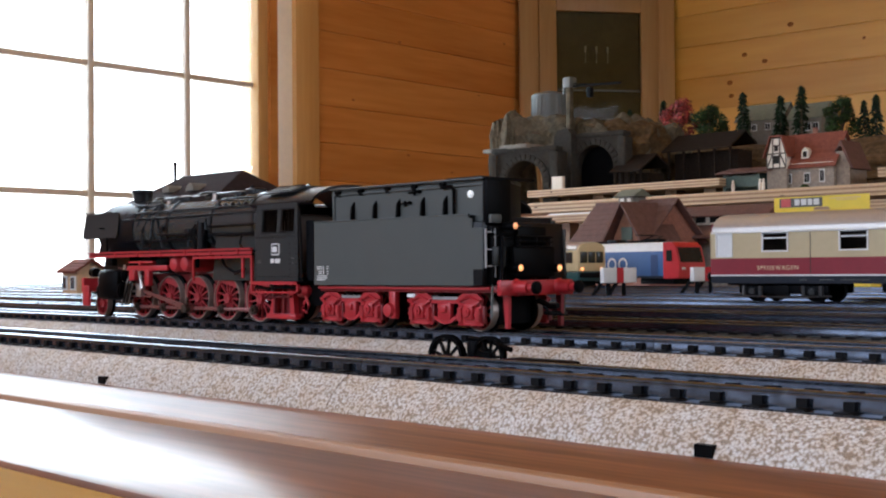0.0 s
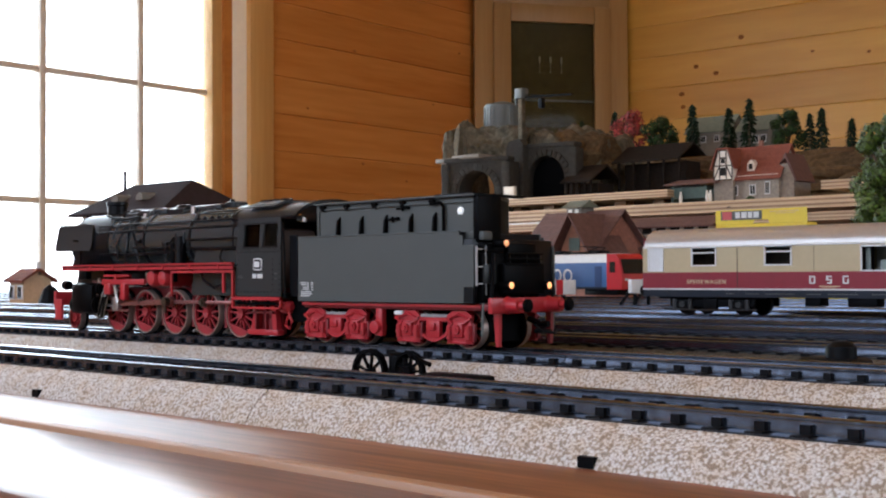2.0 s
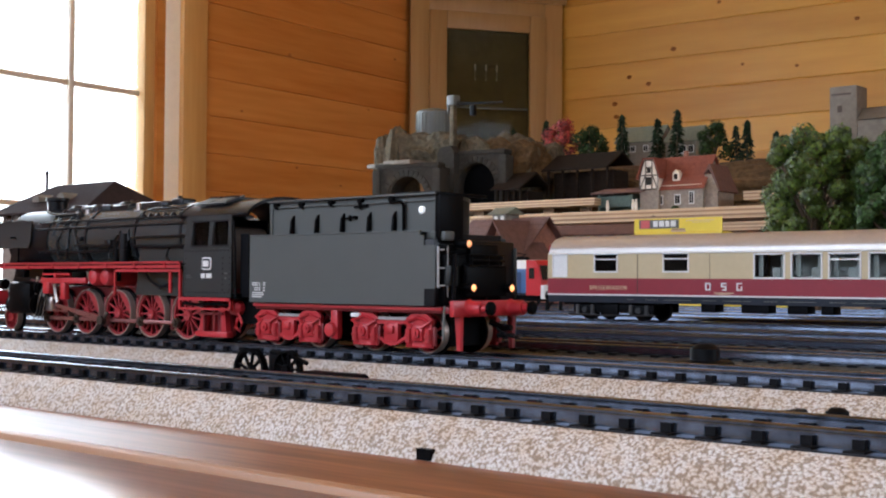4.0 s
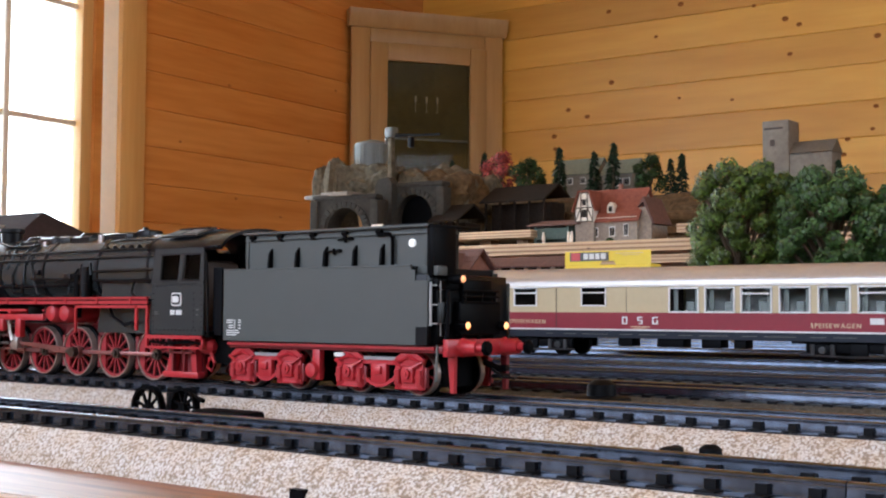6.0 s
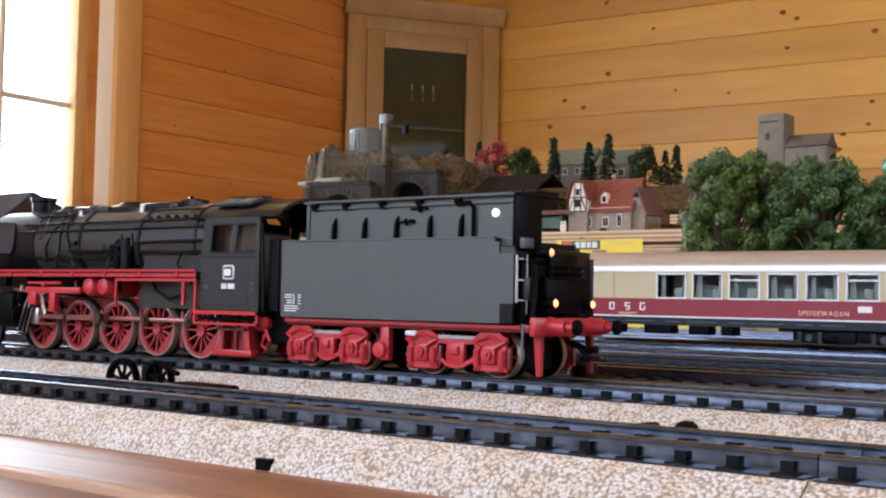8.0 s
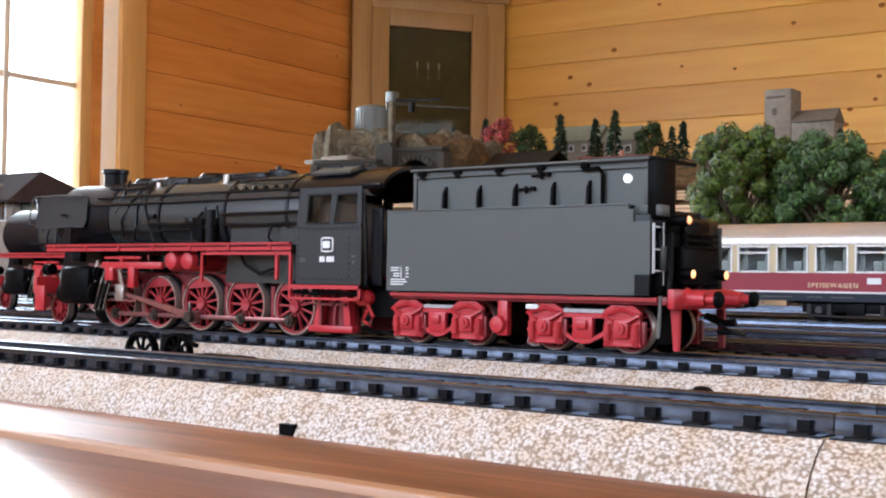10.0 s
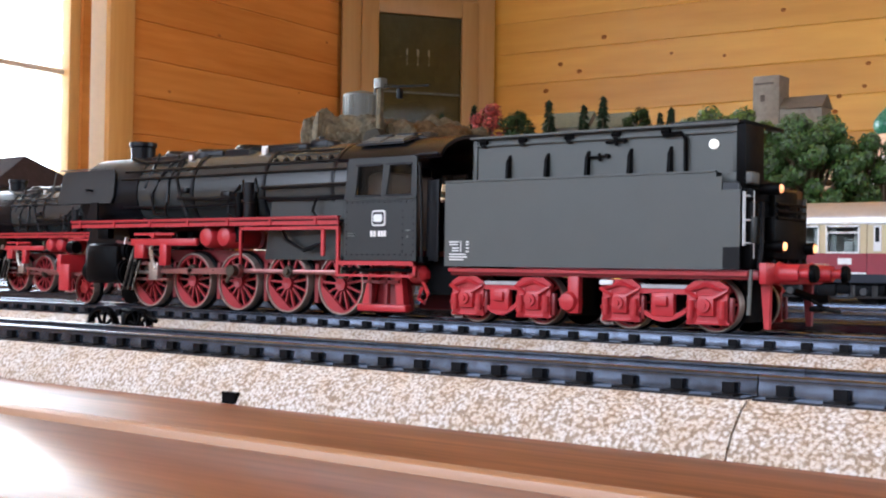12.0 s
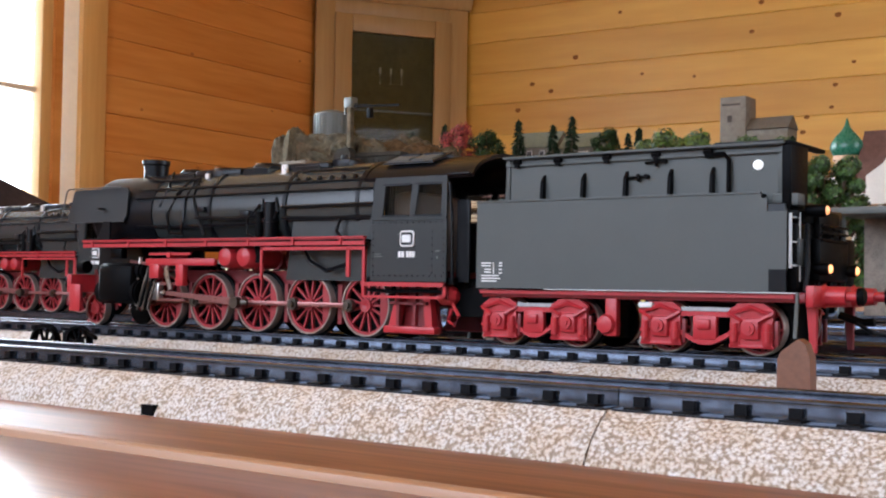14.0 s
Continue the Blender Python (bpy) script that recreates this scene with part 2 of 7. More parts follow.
COPPER = mat("dome_green", (0.025, 0.14, 0.085), 0.28, vary=0.15, scale=60)
BARK = mat("bark", (0.09, 0.06, 0.035), 0.9, vary=0.4, scale=200, bump=0.0008)
FIR = mat("fir_needles", (0.012, 0.022, 0.010), 0.85, vary=0.4, scale=120, spec=0.15)
LEAF = mat("foliage_green", (0.066, 0.102, 0.011), 0.5, vary=0.4, scale=60, spec=0.5)
LEAF_B = mat("foliage_blue_green", (0.042, 0.084, 0.016), 0.5, vary=0.4, scale=60, spec=0.5)
LEAF_D = mat("foliage_dark", (0.020, 0.036, 0.008), 0.75, vary=0.5, scale=80, spec=0.2)
LEAF_R = mat("foliage_red", (0.24, 0.028, 0.022), 0.75, vary=0.4, scale=80)
GREYHOUSE = mat("grey_house", (0.17, 0.15, 0.12), 0.75, vary=0.25, scale=150)
RUINGREY = mat("ruin_grey", (0.17, 0.145, 0.115), 0.8, vary=0.3, scale=90, bump=0.001)
LEATHER = mat("brown_block", (0.17, 0.07, 0.035), 0.5, vary=0.25, scale=200)
DARKGLASS = mat("dark_window", (0.02, 0.022, 0.022), 0.12, vary=0.2, scale=80)
TINPLATE = mat("tin_grey", (0.34, 0.34, 0.34), 0.4, 0.5, vary=0.2, scale=200)

GLASS = bpy.data.materials.new("clear_glass")     # thin pane: clear, with a faint mirror
GLASS.use_nodes = True
gn, gl = GLASS.node_tree.nodes, GLASS.node_tree.links
g_clear, g_gloss, g_mix, g_fres = gn.new("ShaderNodeBsdfTransparent"), gn.new("ShaderNodeBsdfGlossy"), gn.new("ShaderNodeMixShader"), gn.new("ShaderNodeFresnel")
g_gloss.inputs["Roughness"].default_value = 0.03
g_clear.inputs["Color"].default_value = (0.90, 0.93, 0.92, 1)
g_fres.inputs["IOR"].default_value = 1.35
gl.new(g_fres.outputs[0], g_mix.inputs[0]), gl.new(g_clear.outputs[0], g_mix.inputs[1]), gl.new(g_gloss.outputs[0], g_mix.inputs[2])
gl.new(g_mix.outputs[0], gn["Material Output"].inputs["Surface"])


DULLGLASS = GLASS.copy()     # cabinet pane, its mirror turned down so the inside stays dark
DULLGLASS.name = "dull_glass"
DULLGLASS.node_tree.nodes["Fresnel"].inputs["IOR"].default_value = 1.13


def leafy(m):
    """Each leaf of a crown takes its own tone."""
    n, l = m.node_tree.nodes, m.node_tree.links
    geo, rg_, sc = n.new("ShaderNodeNewGeometry"), n.new("ShaderNodeMapRange"), n.new("ShaderNodeVectorMath")
    sc.operation = "SCALE"
    rg_.inputs["To Min"].default_value, rg_.inputs["To Max"].default_value = 0.35, 1.75
    link = n["Principled BSDF"].inputs["Base Color"].links[0]
    l.new(geo.outputs["Random Per Island"], rg_.inputs["Value"]), l.new(link.from_socket, sc.inputs[0]), l.new(rg_.outputs[0], sc.inputs["Scale"])
    l.new(sc.outputs[0], n["Principled BSDF"].inputs["Base Color"])


for m_ in (LEAF, LEAF_B, LEAF_D, LEAF_R, FIR):
    leafy(m_)


# ---- building helpers ----
class Mesh:
    """Collects vertices and faces of one part."""

    def __init__(self):
        self.v, self.f = [], []

    def add(self, verts, faces):
        k = len(self.v)
        self.v += [tuple(p) for p in verts]
        self.f += [tuple(i + k for i in face) for face in faces]
        return self

    def box(self, x0, x1, y0, y1, z0, z1, ch=0.0):
        if ch <= 0:
            return self.add([(x, y, z) for x in (x0, x1) for y in (y0, y1) for z in (z0, z1)],
                            [(0, 1, 3, 2), (4, 6, 7, 5), (0, 4, 5, 1), (2, 3, 7, 6), (0, 2, 6, 4), (1, 5, 7, 3)])
        bm = bmesh.new()
        bmesh.ops.create_cube(bm, size=1)
        for w in bm.verts:
            w.co = Vector(((x0 + x1) / 2 + w.co.x * (x1 - x0), (y0 + y1) / 2 + w.co.y * (y1 - y0), (z0 + z1) / 2 + w.co.z * (z1 - z0)))
        bmesh.ops.bevel(bm, geom=bm.edges[:], offset=ch, segments=2, profile=0.5, affect="EDGES")
        bm.verts.index_update()
        self.add([w.co for w in bm.verts], [[w.index for w in face.verts] for face in bm.faces])
        bm.free()
        return self

    def prism(self, poly, a, b, axis="y"):
        """A polygon in two axes pushed along the third: axis y takes (x, z), x takes (y, z), z takes (x, y)."""
        def put(p, d):
            return {"y": (p[0], d, p[1]), "x": (d, p[0], p[1]), "z": (p[0], p[1], d)}[axis]
        n = len(poly)
        return self.add([put(p, a) for p in poly] + [put(p, b) for p in poly],
                        [tuple(range(n))[::-1], tuple(range(n, 2 * n))] + [(i, (i + 1) % n, n + (i + 1) % n, n + i) for i in range(n)])

    def lathe(self, profile, centre, axis="x", n=24, arc=(0, 360), close=True):
        """profile: (distance along the axis, radius)."""
        full = arc[1] - arc[0] >= 360
        steps = n if full else n + 1
        verts = []
        for d, r in profile:
            for i in range(steps):
                a = radians(arc[0] + (arc[1] - arc[0]) * i / n)
                c, s = r * math.cos(a), r * math.sin(a)
                p = {"x": (d, c, s), "y": (c, d, s), "z": (c, s, d)}[axis]
                verts.append((centre[0] + p[0], centre[1] + p[1], centre[2] + p[2]))
        faces = []
        for j in range(len(profile) - 1):
            for i in range(n):
                a, b = j * steps + i, j * steps + (i + 1) % steps
                faces.append((a, b, b + steps, a + steps))
        if close and full:
            faces += [tuple(range(steps))[::-1], tuple(range((len(profile) - 1) * steps, len(profile) * steps))]
        return self.add(verts, faces)

    def cyl(self, centre, r, a, b, axis="x", n=16):
        return self.lathe([(a, r), (b, r)], centre, axis, n)

    def tube(self, pts, r, n=6):
        """A round pipe through points."""
        rings = []
        for i, p in enumerate(pts):
            d = (Vector(pts[min(i + 1, len(pts) - 1)]) - Vector(pts[max(i - 1, 0)])).normalized()
            s = d.cross(Vector((0.31, 0.2, 0.93))).normalized()
            t = d.cross(s)
            rings += [Vector(p) + r * (math.cos(6.2832 * k / n) * s + math.sin(6.2832 * k / n) * t) for k in range(n)]
        faces = [(i * n + k, i * n + (k + 1) % n, (i + 1) * n + (k + 1) % n, (i + 1) * n + k) for i in range(len(pts) - 1) for k in range(n)]
        return self.add(rings, faces + [tuple(range(n)), tuple(range((len(pts) - 1) * n, len(pts) * n))])

    def moved(self, m):
        self.v = [tuple(m @ Vector(p)) for p in self.v]
        return self

    def data(self, name, material, smooth=True):
        me = bpy.data.meshes.new(name)
        me.from_pydata(self.v, [], self.f)
        bm = bmesh.new()
        bm.from_mesh(me)
        bmesh.ops.recalc_face_normals(bm, faces=bm.faces[:])
        bm.to_mesh(me)
        bm.free()
        me.materials.append(material)
        if smooth:
            me.polygons.foreach_set("use_smooth", [True] * len(me.polygons))
            me.set_sharp_from_angle(angle=radians(32))
        me.update()
        return me


def part(name, mesh, material, parent=None, label="", smooth=True):
    ob = new(name, mesh.data(name, material, smooth) if isinstance(mesh, Mesh) else mesh)
    if parent:
        ob.parent = parent
    if label:
        ob["label"] = label
    return ob


def thing(name, m, label, category, group="", kind=""):
    ob = new(name)
    ob.empty_display_size = 0.02
    ob.matrix_world = m
    return tagged(ob, label, category, group, kind)


def shared(name, data, parent, m):
    ob = new(name, data)
    ob.parent = parent
    ob.matrix_basis = m
    return ob


def writing(name, text, size, m, material, parent, depth=0.0002, spacing=1.0):
    cu = bpy.data.curves.new(name, "FONT")
    cu.body, cu.size, cu.extrude, cu.align_x, cu.align_y, cu.space_character = text, size, depth, "CENTER", "CENTER", spacing
    tmp = bpy.data.objects.new(name, cu)
    me = bpy.data.meshes.new_from_object(tmp)
    bpy.data.objects.remove(tmp)
    me.materials.append(material)
    ob = new(name, me)
    ob.parent = parent
    ob.matrix_basis = m
    return ob


# ---- the room ----
def structure(name, mesh, material, label, category, smooth=False):
    ob = part(name, mesh, material, None, label, smooth)
    ob.matrix_world = ROOM
    return tagged(ob, "", category, "", "structure")


structure("floor", Mesh().box(WALL_U - 0.2, RIGHT_U + 0.2, FRONT_V - 0.2, WALL_V + 0.2, FLOOR_Z - 0.1, FLOOR_Z), FLOORW, "brown wooden floor under the layout table", "floor")
structure("ceiling", Mesh().box(WALL_U - 0.2, RIGHT_U + 0.2, FRONT_V - 0.2, WALL_V + 0.2, CEIL_Z, CEIL_Z + 0.1), PINE_B, "pine board ceiling above the room", "ceiling")
WIN = (0.25, 2.05, -0.35, 1.40)       # the side window's opening: v from, to, z from, to
wl = Mesh()
for a, b, z0, z1 in ((FRONT_V, WIN[0], FLOOR_Z, CEIL_Z), (WIN[1], WALL_V + 0.12, FLOOR_Z, CEIL_Z), (WIN[0], WIN[1], FLOOR_Z, WIN[2]), (WIN[0], WIN[1], WIN[3], CEIL_Z)):
    wl.box(WALL_U - 0.12, WALL_U - 0.02, a, b, z0, z1)
wall_west = structure("wall_west", wl, PINE_L, "orange varnished pine board wall with a window", "wall")
wall_north = structure("wall_north", Mesh().box(WALL_U - 0.02, RIGHT_U, WALL_V + 0.02, WALL_V + 0.12, FLOOR_Z, CEIL_Z), PINE_B, "yellow varnished pine board wall with dark knots", "wall")
ws = Mesh()
for a, b, z0, z1 in ((WALL_U, -1.70, FLOOR_Z, CEIL_Z), (0.70, RIGHT_U, FLOOR_Z, CEIL_Z), (-1.70, 0.70, FLOOR_Z, 0.25), (-1.70, 0.70, 1.25, CEIL_Z)):
    ws.box(a, b, FRONT_V - 0.05, FRONT_V, z0, z1)
# unseen wall, made pale to bounce neutral light at the tracks
structure("wall_south", ws, PLASTER, "unseen pale wall behind the camera that bounces neutral light, with a window opening", "wall")
we = Mesh()
for a, b, z0, z1 in ((FRONT_V, 0.3, FLOOR_Z, CEIL_Z), (1.9, WALL_V, FLOOR_Z, CEIL_Z), (0.3, 1.9, FLOOR_Z, 0.25), (0.3, 1.9, 1.25, CEIL_Z)):
    we.box(RIGHT_U, RIGHT_U + 0.05, a, b, z0, z1)
structure("wall_east", we, PINE_B, "pine board wall with a window opening", "wall")


def board(name, x0, x1, h, along, depth=0.020):
    """One profiled wall board: a shallow rounded face with a groove left above and below."""
    g = 0.0011
    prof = [(0, 0), (depth * 0.90, 0), (depth, g * 2.4), (depth, h - g * 2.4), (depth * 0.90, h), (0, h)]
    me = Mesh()
    if along == "x":
        me.prism([(-p[0], p[1]) for p in prof], x0, x1, "x")
    else:
        me.prism(prof, x0, x1, "y")
    return me


PITCH_L, PITCH_B = 0.1085, 0.1120
segments = {}
for i in range(-12, 11):
    z = 0.396 + i * PITCH_L
    spans = [(2.19, WALL_V)] if WIN[2] - 0.1 < z < WIN[3] else [(FRONT_V, WALL_V)]
    for a, b in spans:
        if z + PITCH_L > CEIL_Z or z < FLOOR_Z:
            continue
        if (a, b) not in segments:
            segments[a, b] = board("plank", a, b, PITCH_L - 0.0004, "y").data("plank", PINE_L)
        shared("plank", segments[a, b], wall_west, pose(WALL_U - 0.02, 0, z))
data_b = board("plank", WALL_U, RIGHT_U, PITCH_B - 0.0004, "x").data("plank", PINE_B)
for i in range(-13, 8):
    z = 0.6835 + i * PITCH_B
    if FLOOR_Z < z and z + PITCH_B < CEIL_Z:
        shared("plank", data_b, wall_north, pose(0, WALL_V + 0.02, z))
KNOTS = ((-1.714, 1.071), (-1.871, 0.744), (-1.797, 0.714), (-1.927, 0.655), (-1.922, 0.61), (-1.704, 0.824), (-1.275, 0.724), (-1.085, 0.851),
         (-1.099, 0.965), (-1.055, 0.941), (-0.817, 0.876), (-0.769, 0.728), (-0.824, 0.662), (-0.835, 0.594), (-0.91, 0.568), (-0.922, 0.522),
         (-1.457, 0.747), (-1.539, 0.962), (-1.2, 1.02), (-1.45, 1.06), (-0.6, 0.99), (-0.55, 0.63), (-0.4, 0.8))
rng = random.Random(5)
for u, z in KNOTS:
    r = rng.uniform(0.0055, 0.010)
    me = Mesh().lathe([(0, r), (0.0006, r * 0.8), (0.0009, 0.0004)], (0, 0, 0), "y", 10)
    shared("knot", me.data("knot", KNOT), wall_north, pose(u, WALL_V - 0.0001, z, 0, 0, 180) @ Matrix.Diagonal((1.15, 1, 0.85, 1)))


for k in range(16):
    r, v, z = rng.uniform(0.004, 0.008), rng.uniform(2.3, 3.1), rng.uniform(0.2, 1.3)
    me = Mesh().lathe([(0, r), (0.0006, r * 0.8), (0.0009, 0.0004)], (0, 0, 0), "x", 10)
    shared("knot", me.data("knot", KNOT_L), wall_west, pose(WALL_U + 0.0001, v, z) @ Matrix.Diagonal((1, 1.3, 0.8, 1)))


# pine bars coloured pale: the glare washing them out is in the paint
BARS = mat("glare_pale_bars", (0.72, 0.64, 0.53), 0.5, vary=0.08, scale=30)


def side_window():
    w = thing("window_1", ROOM, "tall pine window with glazing bars, bright daylight outside", "window", kind="structure")
    v0, v1, z0, z1 = WIN
    u = WALL_U
    part("casing", Mesh().box(u - 0.02, u + 0.014, v1 + 0.065, v1 + 0.155, z0 - 0.1, z1 + 0.1, 0.004), PINE_TRIM, w, "pale pine casing board")
    # pale colour and splayed face put the daylight on the reveal
    part("jamb", Mesh().prism([(u - 0.16, v1 + 0.012), (u - 0.028, v1 + 0.0125), (u - 0.002, v1 + 0.062), (u - 0.002, v1 + 0.066), (u - 0.16, v1 + 0.066)], z0, z1, "z"), mat("jamb_daylit", (0.86, 0.76, 0.60), 0.4, vary=0.05), w, "window jamb, pale and splayed to stand in for daylight on it")
    part("window_frame", Mesh().box(u - 0.10, u - 0.03, v1 - 0.035, v1 + 0.012, z0, z1, 0.004), PINE_TRIM, w)
    part("window_frame", Mesh().box(u - 0.10, u - 0.03, v0, v0 + 0.05, z0, z1, 0.004), PINE_TRIM, w)
    part("window_frame", Mesh().box(u - 0.10, u - 0.03, v0 + 0.05, v1 - 0.035, z0, z0 + 0.05, 0.004), PINE_TRIM, w)
    part("window_frame", Mesh().box(u - 0.10, u - 0.03, v0 + 0.05, v1 - 0.035, z1 - 0.05, z1, 0.004), PINE_TRIM, w)
    part("window_sill", Mesh().box(u - 0.02, u + 0.12, v0 - 0.05, v1 + 0.05, z0 - 0.03, z0 - 0.002, 0.004), PINE_TRIM, w)
    for v in (1.790, 1.500, 1.210, 0.920, 0.630):
        part("glazing_bar", Mesh().box(u - 0.08, u - 0.045, v - 0.0085, v + 0.0085, z0 + 0.05, z1 - 0.05, 0.003), BARS, w)
    for z in (-0.10, 0.222, 0.545, 0.868, 1.19):
        part("glazing_bar", Mesh().box(u - 0.075, u - 0.05, v0 + 0.05, v1 - 0.035, z - 0.0075, z + 0.0075, 0.003), BARS, w)
    g = part("pane", Mesh().box(u - 0.064, u - 0.061, v0 + 0.05, v1 - 0.035, z0 + 0.05, z1 - 0.05), GLASS, w, "", False)
    g.visible_shadow = False


side_window()

# bright overcast sky outside the window
GLOW = mat("white_sky", (0.9, 0.92, 0.95), 0.9, emit=(0.94, 0.97, 1.0), power=5.0)
bd = thing("backdrop", ROOM, "plain white bright sky outside the window", "sky", kind="structure")
part("sky_sheet", Mesh().box(WALL_U - 1.02, WALL_U - 1.0, -1.2, 6.5, -2.0, 4.5), GLOW, bd, "", False)


def corner_cabinet():
    """A display cabinet set across the corner, front at 45 degrees."""
    L, Rr = Vector((-2.475, 3.14)), Vector((-2.15, 3.568))
    mid = (L + Rr) / 2
    ang = math.degrees(math.atan2(Rr.y - L.y, Rr.x - L.x))
    width = (Rr - L).length
    c = thing("corner_cabinet", ROOM @ pose(mid.x, mid.y, FLOOR_Z, 0, 0, ang), "pale oak corner display cabinet with a glazed door", "cabinet")
    h, top = width / 2 + 0.012, 1.085 - FLOOR_Z
    # solid block: the cabinet's shaded interior is painted as black
    part("body", Mesh().prism([(-h, 0.0), (h, 0.0), (h - 0.02, 0.05), (0.05, 0.30), (-0.1, 0.26), (-h + 0.02, 0.05)], 0, top - 0.05, "z"), DEEP, c, "solid black body standing in for the shaded inside")
    part("side_panel", Mesh().box(-h, -h + 0.068, -0.022, -0.001, 0, top - 0.06, 0.003), OAK_CAB, c)
    part("side_panel", Mesh().box(h - 0.068, h, -0.022, -0.001, 0, top - 0.06, 0.003), OAK_CAB, c)
    part("plinth", Mesh().box(-h + 0.07, h - 0.07, -0.02, -0.001, 0, 0.09, 0.003), OAK_CAB, c)
    part("frieze", Mesh().box(-h + 0.068, h - 0.068, -0.020, -0.001, top - 0.108, top - 0.06, 0.002), OAK_CAB, c)
    part("cornice", Mesh().prism([(-0.0, top - 0.06), (-0.026, top - 0.06), (-0.034, top - 0.045), (-0.042, top - 0.02), (-0.048, top - 0.004), (-0.048, top), (0, top)], -h - 0.012, h + 0.012, "x"), OAK_CAB, c)
    x0, x1, z0, z1 = -h + 0.066, h - 0.066, 0.12, top - 0.110
    sw = 0.062
    door = part("door", Mesh().box(x0, x0 + sw, -0.034, -0.012, z0, z1, 0.004).box(x1 - sw, x1, -0.034, -0.012, z0, z1, 0.004)
                .box(x0 + sw, x1 - sw, -0.034, -0.012, z1 - sw, z1, 0.004).box(x0 + sw, x1 - sw, -0.034, -0.012, z0, z0 + sw, 0.004), OAK_CAB, c, "oak door frame")
    part("pane", Mesh().box(x0 + sw, x1 - sw, -0.024, -0.021, z0 + sw, z1 - sw), DULLGLASS, door, "", False).visible_shadow = False
    # panel just behind the pane; the inside's shade is in its brown
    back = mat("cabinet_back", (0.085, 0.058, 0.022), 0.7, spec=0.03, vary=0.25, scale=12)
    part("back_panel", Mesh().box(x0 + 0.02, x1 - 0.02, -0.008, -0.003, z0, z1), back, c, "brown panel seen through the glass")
    part("shelf", Mesh().box(x0 + 0.03, x1 - 0.03, -0.019, -0.009, 1.50, 1.506), mat("shelf_edge", (0.10, 0.08, 0.05), 0.4), c)
    for k in range(3):
        x = -0.045 + 0.04 * k
        g = Mesh().lathe([(0, 0.004), (0.001, 0.004), (0.003, 0.0009), (0.030, 0.0009), (0.036, 0.0035), (0.055, 0.0040)], (x, -0.0145, 1.60), "z", 12, close=False)
        part("glass_stem", g, mat("stem_glass", (0.30, 0.24, 0.14), 0.2), c, "slim pale glass on the shelf")


corner_cabinet()

# ---- the table ----
TABLE_X0, TABLE_X1, TABLE_Y1 = -1.95, 1.1, 2.75
table = thing("layout_table", Matrix(), "large layout table with glossy red-brown top and pine front rail", "table")
part("tabletop", Mesh().box(TABLE_X0, TABLE_X1, -0.0262, TABLE_Y1, -0.018, 0.0, 0.0015), VENEER, table, "red-brown veneered board")
part("edge_strip", Mesh().box(TABLE_X0, TABLE_X1, -0.0296, -0.0264, -0.018, 0.0004, 0.0008), EDGING, table, "pale edging strip")
part("front_board", Mesh().box(TABLE_X0, TABLE_X1, -0.0712, -0.0298, -0.018, -0.0006, 0.0012), VENEER_B, table, "glossy brown front board")
part("front_rail", Mesh().box(TABLE_X0, TABLE_X1, -0.30, -0.0716, -0.05, -0.0010, 0.002), PINE_RAIL, table, "yellow pine front rail")
for x in (TABLE_X0 + 0.1, -0.4, TABLE_X1 - 0.1):
    for y in (-0.2, 1.2, 2.6):
        part("leg", Mesh().box(x - 0.03, x + 0.03, y - 0.03, y + 0.03, FLOOR_Z, -0.018 if y > 0 else -0.05, 0.003), PINE_RAIL, table)

# ---- tracks ----
RAIL_TOP = 0.0113     # of the yard; the front track lies a little lower
HEAD, LIFT = 0.0101, 0.0012
TRACKS = [0.0193, 0.0968, 0.1745, 0.2520, 0.3080, 0.3855]
SLEEPER_DATA = Mesh().box(-0.0016, 0.0016, -0.0124, 0.0124, 0.0068, 0.0076, 0.0002).box(-0.0009, 0.0009, -0.0104, -0.0093, 0.0076, 0.0090).box(-0.0009, 0.0009, 0.0093, 0.0104, 0.0076, 0.0090).box(-0.0010, 0.0010, -0.0074, -0.0060, 0.0077, 0.0088).box(-0.0010, 0.0010, 0.0060, 0.0074, 0.0077, 0.0088).data("sleeper", SLEEPER)


def rail_profile(y):
    """Hollow tinplate rail: sides that lean in towards a rounded head."""
    half = [(-0.00118, 0.0073), (-0.00115, 0.0084), (-0.00101, 0.0091), (-0.00101, 0.0095), (-0.00110, 0.0096), (-0.00108, 0.0099), (-0.00080, 0.01005), (-0.00040, HEAD)]
    return [(y + d, z) for d, z in half] + [(y - d, z) for d, z in reversed(half)]


def embankment(x0, x1, foot=0.0):
    return Mesh().prism([(-0.0193, -foot), (-0.0190, 0.0007), (-0.0174, 0.0032), (-0.0152, 0.0054), (-0.0128, 0.0070), (0.0128, 0.0070), (0.0152, 0.0054), (0.0174, 0.0032), (0.0190, 0.0007), (0.0193, -foot)], x0, x1, "x")


L = 0.18
EMB = embankment(-L / 2 + 0.00016, L / 2 - 0.00016).data("embankment", BALLAST)
EMB_L = embankment(-L / 2 + 0.00016, L / 2 - 0.00016, LIFT).data("embankment", BALLAST)
BEDM = Mesh().box(-L / 2 + 0.0006, L / 2 - 0.0006, -0.0127, 0.0127, 0.0070, 0.0073).data("bed", BED)
RAILM = [Mesh().prism(rail_profile(y), -L / 2 + 0.0001, L / 2 - 0.0001, "x").data("rail", RAIL) for y in (-0.0083, 0.0083)]
STUD = Mesh()
for i in range(24):
    STUD.cyl((-L / 2 + 0.0075 * (i + 0.5), 0, 0), 0.0006, 0.0079, 0.0086, "z", 6)
STUD = STUD.data("centre_contact", STEEL)
